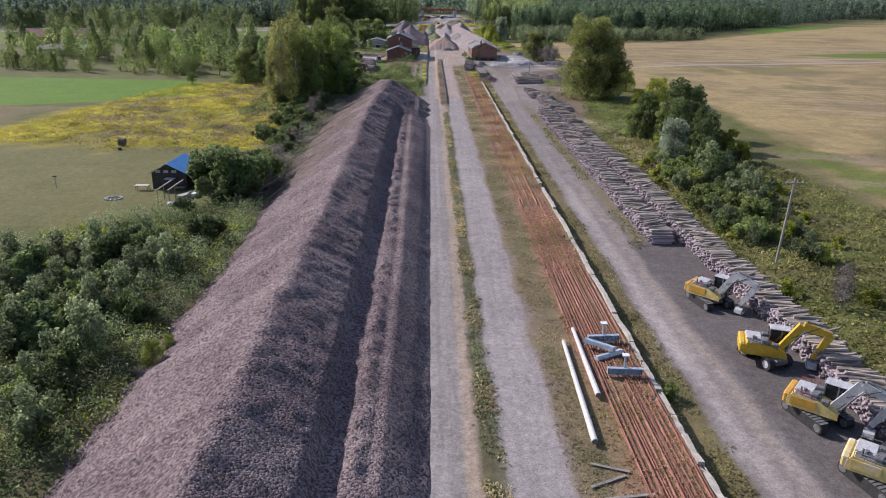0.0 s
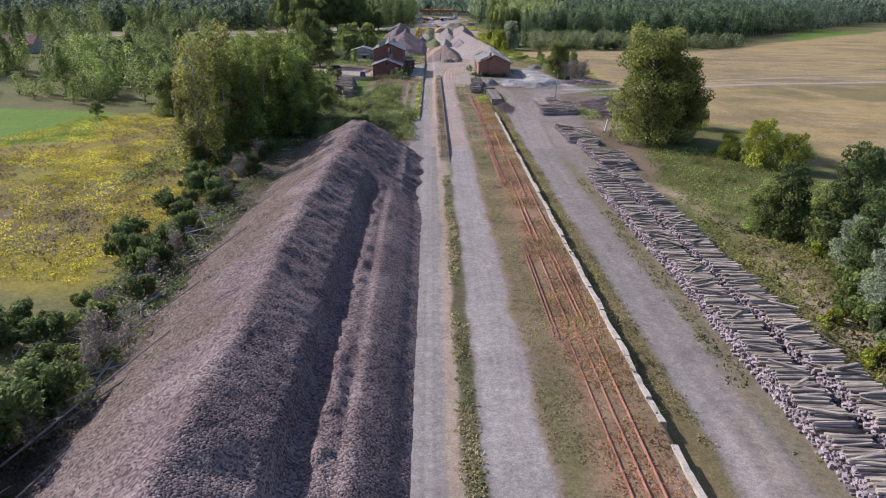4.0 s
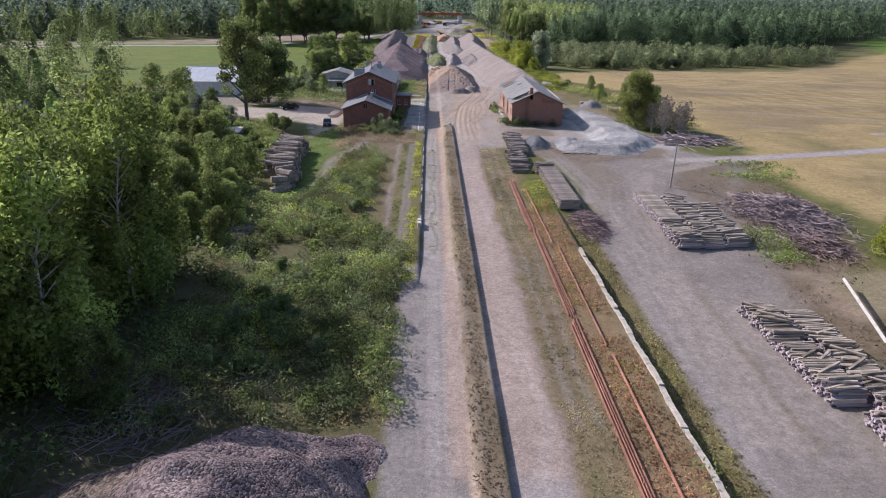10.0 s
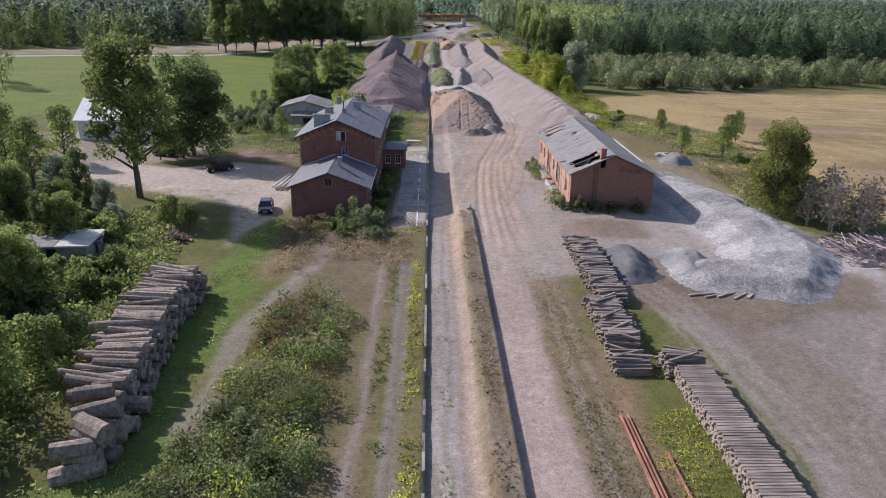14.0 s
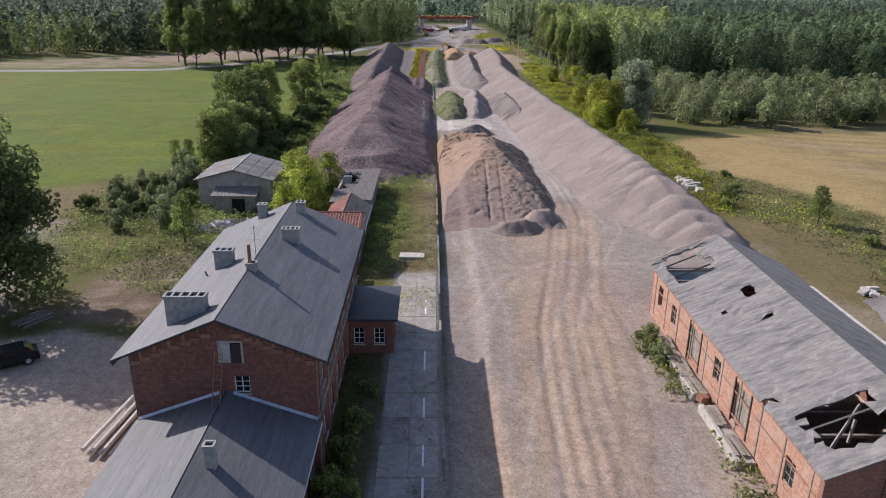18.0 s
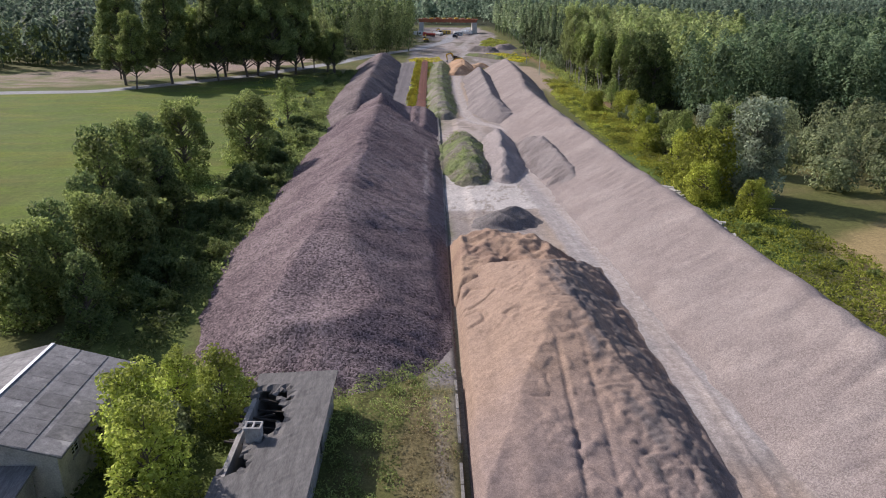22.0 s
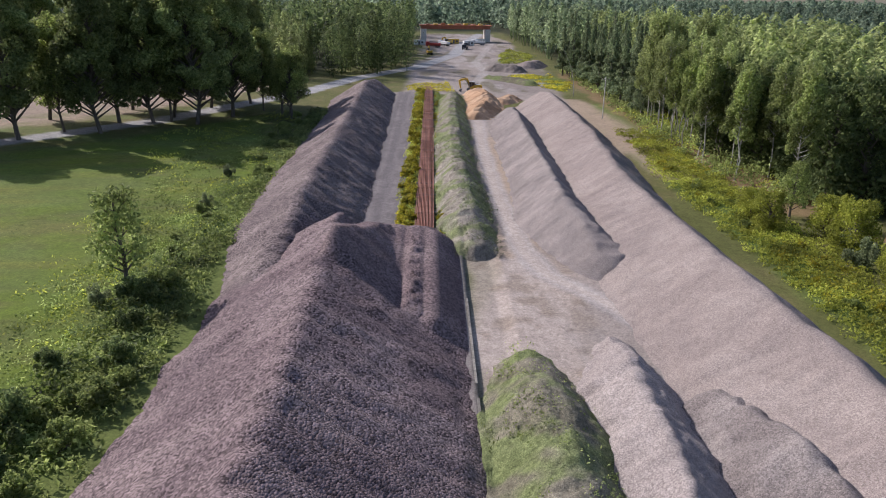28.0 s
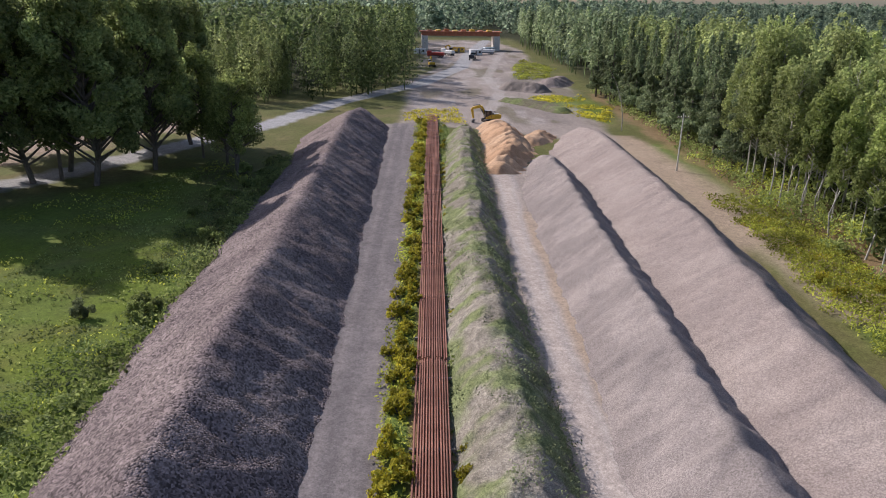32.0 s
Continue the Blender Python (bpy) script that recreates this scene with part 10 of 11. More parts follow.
def sleeper_stack(x, y0, y1, layers, seed, label, neat=False, wide=1.0, z0=None, slack=1.0, group="sleeper stacks", brown=False):
    """Sleepers lying across, heaped in layers; the top ones are pieces of their own, the rest one joined part."""
    r = random.Random(seed)
    z = float(terrain(np.array([x]), np.array([(y0 + y1) / 2]))[0]) if z0 is None else z0
    s = holder("sleeper_stack", x, (y0 + y1) / 2, z)
    cx, cy = x, (y0 + y1) / 2
    pitch = 0.285 if neat else 0.30
    n = int((y1 - y0) / pitch)
    tops = np.zeros(n)
    bmv, bmf = [], []
    base = np.array([(a, b, c) for a in (-1.33, 1.33) for b in (-0.122, 0.122) for c in (0, 0.155)])
    cubef = np.array([(0, 1, 3, 2), (4, 6, 7, 5), (0, 4, 5, 1), (2, 3, 7, 6), (0, 2, 6, 4), (1, 5, 7, 3)])
    for k in range(n):
        yy = y0 + (k + 0.5) * pitch
        edge = min(k, n - 1 - k)
        wav = 0 if neat else 2.6 * abs(math.sin(yy * 1.05 + seed)) - 1.4 + 0.9 * math.sin(yy * 0.37 + seed * 2)
        m = layers if neat else max(2, round(layers + wav * slack - (3 if edge == 0 else 1.5 if edge == 1 else 0)))
        for q in range(m):
            jx = r.gauss(0, 0.07) if neat else r.gauss(0, 0.17)
            jy = r.uniform(-0.01, 0.01) if neat else r.uniform(-0.07, 0.07)
            turn = r.gauss(0, 1.1) if neat else r.gauss(0, 3.0)
            dz = 0.165 * q
            if q >= m - 1:
                turn2 = turn if neat else turn + (r.uniform(-28, 28) if r.random() < 0.14 else 0)
                o = new("sleeper", (BROWN_SLEEPERS if brown else SLEEPERS)[r.randrange(6)])
                o.parent = s
                o.matrix_local = pose(jx, yy + jy - cy, dz, 0 if neat else r.uniform(-9, 9), 0 if neat else r.uniform(-2.5, 2.5), turn2 + (180 if r.random() < 0.5 else 0))
            else:
                a = radians(turn)
                v = base * (r.uniform(0.95, 1.05), r.uniform(0.9, 1.05), 1)
                v = np.stack([v[:, 0] * math.cos(a) - v[:, 1] * math.sin(a) + jx, v[:, 0] * math.sin(a) + v[:, 1] * math.cos(a) + yy + jy - cy, v[:, 2] + dz], 1)
                bmf.append(cubef + 8 * len(bmv))
                bmv.append(v)
        if not neat and r.random() < 0.16:
            o = new("sleeper", (BROWN_SLEEPERS if brown else SLEEPERS)[r.randrange(6)])
            o.parent = s
            o.matrix_local = pose(r.gauss(0, 0.35), yy - cy, 0.165 * m + 0.02, r.uniform(-6, 6), r.uniform(-6, 6), r.uniform(-45, 45))
    if bmv:
        p = part("stack_core", mesh_np("stack_core", np.concatenate(bmv), np.concatenate(bmf)), WOOD_BROWN if brown else WOOD_OLD, s)
        p["kind"] = "stuff"
    return tagged(s, label, "sleeper stack", group)


LAB = "jumbled stack of old grey railway sleepers"
y, k = 40.0, 0
while y < 174:
    L = 9.0 + (k % 3) * 2.0
    if y > 81:
        sleeper_stack(28.7 + 0.1 * math.sin(k), y, y + L - 0.15, 10, 200 + k, LAB)
    sleeper_stack(32.9 + 0.25 * math.sin(k * 1.3) , y, y + L - 0.15, 10 if y > 81 else 11, 300 + k, LAB, slack=1.0 if y > 81 else 0.45)
    y += L
    k += 1
for (x, a, b, n, sd) in ((32.6, 187, 197, 8, 1), (32.2, 197, 207.5, 8, 2), (34.0, 207.5, 217, 7, 3), (36.2, 188, 199, 5, 4), (30.9, 209.5, 219, 7, 5), (31.0, 219, 226.5, 6, 6), (34.6, 217, 226, 5, 7), (33.5, 243.0, 252, 8, 10), (33.7, 252, 261, 8, 11), (36.5, 243.5, 252, 8, 12), (36.6, 252, 259.5, 7, 13)):
    sleeper_stack(x, a, b, n, 400 + sd, LAB)
sleeper_stack(30.6, 243.0, 250.0, 8, 421, "stack of grey railway sleepers, loosely piled", slack=0.5)
sleeper_stack(30.6, 250.0, 263.5, 7, 422, "neat flat stack of grey railway sleepers", neat=True)
sleeper_stack(18.9, 257.0, 277.0, 8, 431, "long neat stack of brown-grey railway sleepers", neat=True, brown=True)
sleeper_stack(18.6, 277.0, 280.0, 9, 432, "end of a sleeper stack with loose timbers", brown=True)
sleeper_stack(14.6, 277.5, 280.5, 6, 433, "short stack of brown sleepers", slack=0.4, brown=True)
sleeper_stack(14.9, 281.5, 290.5, 8, 434, "stack of brownish sleepers beside the dirt road", slack=0.6, brown=True)
sleeper_stack(16.2, 290.5, 308.0, 8, 435, "stack of brownish sleepers beside the dirt road", slack=0.5, brown=True)
for k in range(5):
    o = holder("loose_sleeper", 25.6 + k * 1.25, 293.2 - 0.3 * (k % 2), 0.02, 12 + k * 9)
    part("timber", SLEEPERS[k], None, o)
    tagged(o, "loose pale sleeper lying on the ground", "sleeper", "loose sleepers")


def log_mesh(k, L, r0):
    r = random.Random(k)
    bm = bmesh.new()
    n, m = 10, 4
    rings = []
    for j in range(m + 1):
        q = -L / 2 + L * j / m
        rings.append([bm.verts.new((q, math.cos(a) * r0 * r.uniform(0.9, 1.08), math.sin(a) * r0 * r.uniform(0.9, 1.08))) for a in [i * 2 * math.pi / n for i in range(n)]])
    for a, b in zip(rings, rings[1:]):
        for i in range(n):
            bm.faces.new((a[i], a[(i + 1) % n], b[(i + 1) % n], b[i]))
    bm.faces.new(rings[0][::-1])
    bm.faces.new(rings[-1])
    me = bpy.data.meshes.new("log")
    bm.to_mesh(me)
    bm.free()
    me.materials.append(LOG)
    return me


LOGS = [log_mesh(k, 3.6 + 0.5 * (k % 3), 0.2 + 0.05 * (k % 4)) for k in range(8)]
BIGLOGS = [log_mesh(20 + k, 2.4 + 0.3 * (k % 3), 0.36 + 0.06 * (k % 3)) for k in range(5)]


def log_pile():
    """Logs stacked across in long piles with one sheer face of cut ends; thick butts at the near end."""
    r = random.Random(5)
    for seg in range(4):
        ya = 265.0 + seg * 7.1
        s = holder("log_pile", -23.0, ya + 3.5, 0)
        big = seg == 0
        step, rise = (1.0, 0.74) if big else (0.52, 0.40)
        for lay in range(4 if big else 7):
            n = int(7.0 / step) - (lay if big else lay // 3)
            for k in range(n):
                q = (k + 0.5 + 0.5 * (lay % 2) + r.uniform(-0.25, 0.25)) / n * 7.0 - 3.5
                face = float(np.interp(ya + 3.5 + q, [265, 274, 286, 294], [-20.5, -21.0, -22.5, -22.3])) + 23.0
                if big:
                    me, fat, L, long_ = BIGLOGS[r.randrange(5)], r.uniform(1.0, 1.5), 2.6, r.uniform(0.6, 1.0)
                else:
                    me, fat, L, long_ = LOGS[r.randrange(8)], r.uniform(0.75, 1.2), 4.0, r.uniform(0.8, 1.15)
                o = new("log", me)
                o.parent = s
                o.matrix_local = pose(face - L * long_ / 2 + r.gauss(0, 0.4 if big else 0.18) - 0.06 * lay, q, 0.28 + lay * rise * (1 + 0.10 * math.sin(q * 1.1 + seg * 2)) + r.uniform(-0.05, 0.05), r.uniform(0, 360), r.gauss(0, 4), r.gauss(-3, 16 if big else 5)) @ Matrix.Diagonal((long_, fat, fat, 1))
        tagged(s, "pile of thick grey-brown log butts by the bushes" if big else "stacked pile of felled grey-brown logs", "log pile", "log piles")


log_pile()


def brush(name, x, y, w, d, h, n, label, seed, length=3.0, thick=0.035, mat=None, flat=0.5, heading=None):
    """A heap of cut branches, all of it one tangle."""
    r = np.random.default_rng(seed)
    V, Fc = [], []
    for k in range(n):
        px, py = r.normal(0, w / 2.6), r.normal(0, d / 2.6)
        top = h * math.exp(-(px / w * 1.8) ** 2 - (py / d * 1.8) ** 2)
        c = np.array([px, py, r.uniform(0.05, 1) * top + 0.05])
        a = r.uniform(0, 6.283) if heading is None else heading + r.normal(0, 0.35)
        dr = np.array([math.cos(a), math.sin(a), r.normal(0, 0.25) * flat])
        L = length * r.uniform(0.4, 1.2)
        t = thick * r.uniform(0.5, 1.6)
        A, B = c - dr * L / 2, c + dr * L / 2
        A[2], B[2] = max(A[2], 0.02), max(B[2], 0.02)
        s = np.cross(dr, (0, 0, 1.0))
        s /= np.linalg.norm(s) + 1e-9
        b = len(V) * 6
        V.append(np.array([A + s * t, A - s * t, A + (0, 0, t * 1.7), B + s * t * 0.5, B - s * t * 0.5, B + (0, 0, t)]))
        Fc.append(np.array([(0, 1, 4, 3), (1, 2, 5, 4), (2, 0, 3, 5)]) + b)
    me = mesh_np(name, np.concatenate(V), np.concatenate(Fc))
    me.materials.append(mat or DEADWOOD)
    ob = new(name, me)
    ob.location = (x, y, float(terrain(np.array([float(x)]), np.array([float(y)]))[0]))
    return tagged(ob, label, "brush pile", kind="stuff")


BROWNTWIG = island("brown_twigs", (0.150, 0.105, 0.070), (0.33, 0.235, 0.160), size=0.4)
brush("brush_pile", 20.4, 251.5, 2.6, 7.5, 1.5, 3200, "heap of brown thorny brushwood", 1, 0.8, 0.02, BROWNTWIG)
brush("brush_pile", 47.5, 256, 7, 12, 2.3, 2200, "heap of cut branches and roots", 2, 2.2, 0.035)
brush("brush_pile", 46.5, 244, 4, 5, 1.5, 700, "heap of brown cut roots and twigs", 22, 2.0, 0.04, BROWNTWIG)
brush("brush_pile", 49, 258, 6, 9, 2.0, 900, "brown twigs in the brushwood heap", 23, 2.4, 0.03, BROWNTWIG)
brush("brush_pile", 52, 306, 9, 7, 1.3, 500, "heap of pale cut branches", 3, 4.5, 0.05)
brush("fallen_poles", -27.5, 150, 5, 34, 0.9, 70, "pale dead poles and branches below the heap", 4, 4.5, 0.045, PALEPOLE)
brush("fallen_poles", -28, 120, 5, 26, 0.8, 50, "pale dead poles and branches below the heap", 5, 4.5, 0.045, PALEPOLE)
brush("fallen_poles", -25.6, 112, 2.2, 22, 0.9, 36, "long bleached poles lying along the heap", 51, 8.0, 0.09, PALEPOLE, 0.2, 1.52)
brush("fallen_poles", -24.5, 190, 6, 18, 0.9, 110, "dead branches under the poplars", 6, 2.6, 0.035)
brush("brush_pile", -19, 208, 8, 10, 0.9, 400, "scattered dead branches among scrub", 7, 2.5, 0.03, BROWNTWIG)
brush("timber_scrap", -27.5, 377.5, 4.2, 3.2, 0.6, 110, "scattered heap of pale scrap timber", 8, 1.7, 0.12, PALEPOLE)
brush("brush_pile", -22, 246, 5, 5, 0.8, 200, "grey brushwood among weeds", 9, 2.5, 0.03)
brush("fallen_poles", 41, 486, 4, 30, 0.6, 60, "pale dead poles at the wood edge", 10, 5, 0.05)
# long poles lying on the heap's flank
for k, (x0, y0, x1, y1) in enumerate(((-26, 98, -17.5, 122), (-24, 92, -18.5, 108), (-26.5, 112, -18, 134), (-25.5, 128, -17.5, 150), (-24.5, 104, -19.5, 113), (-26, 140, -18.5, 164), (-24, 84, -20.3, 92), (-26, 150, -19, 178))):
    o = holder("fallen_pole", x0, y0, 0)
    za, zb = 0.25, max(0.4, (x1 + 22) * 0.62 + 0.3)
    part("pole", rod((0, 0, za), (x1 - x0, y1 - y0, zb), 0.09, 0.04, 6), GREYWOOD, o)
    tagged(o, "long pale bare pole on the gravel slope", "pole", "fallen poles")
b = holder("steel_beam", 40.8, 225, -0.4, 0)
part("beam", rod((-2.0, -7, 0.3), (2.0, 7, 0.5), 0.2, 0.2, 4), CONCRETE, b)
tagged(b, "long pale beam lying by the stacks", "beam")
_pp = holder("pipe_stack", -22.0, 335.2, 0, 0)
for k in range(6):
    part("pipe", rod((-0.2 - k * 0.34, -4.2, 0.2 + 0.3 * (k % 2)), (0.5 - k * 0.30, 3.6, 0.2 + 0.3 * (k % 2)), 0.15, None, 10), POLECON, _pp)
tagged(_pp, "grey concrete pipes lying beside the station", "pipes")
_bd = holder("board_pile", -37.2, 350.6, 0, 62)
for k in range(9):
    part("board", cube(-1.6, 1.6, -0.1, 0.1, 0, 0.05, 0, pose(0.12 * math.sin(k * 2), -0.8 + 0.2 * k, 0.05 + 0.09 * (k % 3), 0, 0, 5 * math.sin(k * 1.9))), GREYWOOD, _bd)
tagged(_bd, "small pile of weathered boards by the drive", "board pile")


# rubble beside the grey ridge
def rubble(x, y, n, spread, seed, label, size=0.7):
    r = random.Random(seed)
    for k in range(n):
        o = holder("rubble_block", x + r.gauss(0, spread[0]), y + r.gauss(0, spread[1]), 0.05, r.uniform(0, 180))
        w = size * r.uniform(0.5, 1.3)
        bm = cube(-w, w, -w * 0.6, w * 0.6, 0, w * 0.7, w * 0.12)
        for v in bm.verts:
            v.co += Vector((r.uniform(-1, 1), r.uniform(-1, 1), r.uniform(-1, 1))) * w * 0.12
        part("block", bm, CONCRETE, o)
        tagged(o, label, "rubble", "concrete rubble")


rubble(37.8, 399, 30, (0.5, 2.4), 1, "broken pale concrete block on grass")
rubble(32.6, 452.5, 12, (0.35, 2.6), 2, "pale concrete block beside the gravel ridge")
rubble(33.2, 434, 14, (0.4, 3.0), 3, "pale concrete block beside the gravel ridge")
rubble(41.8, 356.5, 10, (0.7, 0.6), 4, "rough lump of pale rubble", 0.5)
rubble(-34, 309, 12, (2.5, 1.5), 5, "lump of rubble by the log piles", 0.4)
for y in range(8):
    o = holder("kerb_slab", 30.4 + 0.06 * y, 348 + y * 2.6 - 20, 0.0, 3)
    part("slab", cube(-0.25, 0.25, -1.2, 1.2, 0, 0.3, 0.02), CONCRETE, o)
    tagged(o, "pale concrete kerb slab behind the shed", "slab", "kerb slabs")
sl = holder("slab_roof_shelter", -40.2, 303.5, 0, 20)
part("roof", cube(-3.4, 3.4, -1.8, 1.8, 1.5, 1.68, 0.02), FELT_OLD, sl)
for a in (-3, 3):
    part("wall", cube(a - 0.15, a + 0.15, -1.5, 1.5, 0, 1.5), RENDERED, sl)
tagged(sl, "low shelter with grey slab roof in scrub", "shelter")
w = holder("white_tarp_heap", -37.0, 291, 0.0)
bm = bmesh.new()
bmesh.ops.create_icosphere(bm, subdivisions=3, radius=1.0)
for v in bm.verts:
    v.co = Vector((v.co.x * 2.6, v.co.y * 1.5, max(0, v.co.z) * 1.0 * (1 + 0.2 * math.sin(v.co.x * 6))))
part("sheet", bm, WHITEPAINT, w)
tagged(w, "white sheeted heap among bushes", "tarp")
o = holder("white_stone", -13.6, 250, 0.2)
bm = bmesh.new()
bmesh.ops.create_icosphere(bm, subdivisions=2, radius=0.6)
for v in bm.verts:
    v.co = Vector((v.co.x * 1.5, v.co.y, v.co.z * 0.5))
part("stone", bm, CONCRETE, o)
tagged(o, "pale boulder lying among weeds", "boulder")

# ---------------------------------------------------------------- vehicles
def wheel(parent, x, y, r, w, side):
    bm = bmesh.new()
    tube(bm, (x - w / 2, y, r), (x + w / 2, y, r), r, None, 20)
    t = part("tyre", bm, RUBBER, parent)
    bm = bmesh.new()
    tube(bm, (x - w / 2 - 0.012, y, r), (x + w / 2 + 0.012, y, r), r * 0.6, None, 14)
    part("rim", bm, GREYPAINT, t)


def car(x, y, rz, paint, label, suv=False):
    s = holder("car", x, y, float(terrain(np.array([float(x)]), np.array([float(y)]))[0]), rz)
    h = 1.62 if suv else 1.46
    prof = [(-2.1, 0.28), (2.1, 0.28), (2.15, 0.55), (2.05, 0.80), (1.2, 0.92), (-1.75, 0.98), (-2.12, 0.92), (-2.15, 0.5)]
    bm = prism([(a, b) for a, b in prof], -0.87, 0.87)
    bmesh.ops.bevel(bm, geom=list(bm.edges), offset=0.06, segments=2, affect="EDGES")
    bm.transform(pose(0, 0, 0, 0, 0, 90))
    part("body", bm, paint, s)
    cab = [(-1.85, 0.95), (1.15, 0.92), (0.45, h - 0.04), (-1.35, h - 0.02)]
    bm = prism(cab, -0.80, 0.80)
    for v in bm.verts:
        if v.co.z > 1.1:
            v.co.y *= 0.84
    bmesh.ops.bevel(bm, geom=list(bm.edges), offset=0.04, segments=1, affect="EDGES")
    bm.transform(pose(0, 0, 0, 0, 0, 90))
    part("cabin_glass", bm, GLASS_DARK, s)
    bm = prism([(-1.38, h - 0.03), (0.42, h - 0.05), (0.30, h + 0.02), (-1.25, h + 0.035)], -0.66, 0.66)
    bmesh.ops.bevel(bm, geom=list(bm.edges), offset=0.015, segments=1, affect="EDGES")
    bm.transform(pose(0, 0, 0, 0, 0, 90))
    part("roof", bm, paint, s)
    for a in (-0.78, 0.78):
        bm = bmesh.new()
        for (p, q) in (((1.12, 0.93), (0.42, h - 0.03)), ((-0.35, 0.95), (-0.40, h - 0.03)), ((-1.8, 0.97), (-1.35, h - 0.03))):
            tube(bm, (a, p[0], p[1]), (a * 0.85, q[0], q[1]), 0.045, None, 5)
        part("door_pillars", bm, paint, s)
        for b in (-1.3, 1.32):
            wheel(s, a * 1.02, b, 0.32, 0.22, a)
        part("headlight", cube(a - 0.18, a + 0.08, 2.06, 2.14, 0.6, 0.76, 0.02), WHITEPAINT, s)
        part("tail_light", cube(a - 0.1, a + 0.08, -2.17, -2.08, 0.7, 0.9, 0.02), REDPAINT, s)
        part("mirror", cube(a * 1.12 - 0.08, a * 1.12 + 0.08, 0.75, 0.85, 0.92, 1.06, 0.02), paint, s)
    part("number_plate", cube(-0.26, 0.26, 2.155, 2.17, 0.42, 0.53), WHITEPAINT, s)
    return tagged(s, label, "car")


car(-22.6, 320.4, 188, CAR_DARK, "dark blue hatchback parked on the drive")
car(-35.0, 342.6, 125, CAR_GREEN, "dark green car parked under the tree")
car(-47.5, 353.5, 70, CAR_DARK, "dark car parked by the white house")
car(-46.8, 356.6, 70, CAR_GREEN, "black estate car parked by the white house")
car(-49.5, 360.5, 70, CAR_SILVER, "silver car parked by the white house")


def excavator(x, y, rz, paint, boompaint, label, swing=0.0, wheeled=False, curl=0.0, z=-1.0, grab=True):
    """A digger with folded boom; front along +y before it is turned."""
    s = holder("excavator", x, y, z, rz)
    if wheeled:
        part("chassis", cube(-0.6, 0.6, -1.9, 1.9, 0.55, 1.0, 0.05), STEEL, s)
        for a in (-0.95, 0.95):
            for b in (-1.3, 1.35):
                wheel(s, a, b, 0.55, 0.45, a)
        part("stabiliser_blade", cube(-1.2, 1.2, 1.95, 2.1, 0.2, 0.75, 0.03), STEEL, s)
        part("axle", rod((-0.95, -1.3, 0.55), (0.95, -1.3, 0.55), 0.12), STEEL, s)
        part("axle", rod((-0.95, 1.35, 0.55), (0.95, 1.35, 0.55), 0.12), STEEL, s)
    else:
        for a in (-1.15, 1.15):
            bm = prism([(-1.95, 0.25), (-1.7, 0.02), (1.7, 0.02), (1.95, 0.25), (1.95, 0.6), (1.7, 0.85), (-1.7, 0.85), (-1.95, 0.6)], -0.3, 0.3)
            bm.transform(pose(a, 0, 0, 0, 0, 90))
            t = part("crawler_track", bm, RUBBER, s)
            for k in range(12):
                yy = -1.75 + k * 0.318
                part("track_shoe", cube(a - 0.32, a + 0.32, yy - 0.11, yy + 0.11, 0.84, 0.89), STEEL, t)
            for b in (-1.55, 1.55):
                part("sprocket", rod((a - 0.33, b, 0.43), (a + 0.33, b, 0.43), 0.3, None, 14), STEEL, t)
        part("undercarriage", cube(-0.85, 0.85, -1.0, 1.0, 0.35, 0.8, 0.05), STEEL, s)
    m = pose(0, 0, 0, 0, 0, swing)
    part("slew_ring", rod((0, 0, 0.8), (0, 0, 1.02), 0.65, None, 20), STEEL, s)

    def put(name, bm, mat, lab="", par=None):
        bm.transform(m)
        return part(name, bm, mat, par or s, lab)
    bm = prism([(-1.9, 1.05), (1.4, 1.05), (1.4, 1.35), (0.2, 1.9), (-1.6, 2.0), (-1.95, 1.7)], -1.22, 1.22)
    bm.transform(pose(0, 0, 0, 0, 0, 90))
    bmesh.ops.bevel(bm, geom=list(bm.edges), offset=0.06, segments=1, affect="EDGES")
    put("engine_house", bm, PALEYELLOW if paint is ORANGE else paint)
    for sx in (-1.235, 1.235):
        put("side_panel", cube(sx - 0.02, sx + 0.02, -1.7, 0.0, 1.2, 1.85, 0.01), paint)
    put("deck_plate", cube(-1.0, 1.05, -1.55, 0.1, 1.98, 2.02, 0.01), STEEL)
    for (dx, dy, dh) in ((0.75, -0.3, 0.3), (0.15, -0.25, 0.2), (-0.7, -0.2, 0.28), (0.85, 0.5, 0.1)):
        put("machinery_box", cube(dx - 0.22, dx + 0.22, dy - 0.25, dy + 0.25, 1.75, 2.0 + dh, 0.04), STEEL)
    put("counterweight", cube(-1.2, 1.2, -2.25, -1.75, 1.05, 1.95, 0.12), paint)
    hood = put("engine_hood", cube(-1.1, 0.4, -1.7, -0.5, 1.95, 2.12, 0.04), GREYPAINT)
    put("exhaust", rod((0.7, -1.2, 1.9), (0.7, -1.2, 2.5), 0.07), STEEL)
    put("air_filter", rod((0.3, -1.0, 1.95), (0.3, -1.0, 2.25), 0.14), STEEL)
    for q in (-1.15, 1.15):
        bm = bmesh.new()
        tube(bm, (q, -1.6, 2.35), (q, -0.4, 2.35), 0.025, None, 5)
        for yy in (-1.6, -1.0, -0.4):
            tube(bm, (q, yy, 1.9), (q, yy, 2.35), 0.025, None, 5)
        put("handrail", bm, REDPAINT if paint is ORANGE else STEEL)
    bm = cube(-1.2, -0.2, 0.1, 1.65, 1.1, 2.85, 0.08)
    c = put("cab", bm, GLASS_DARK, "dark glazed cab")
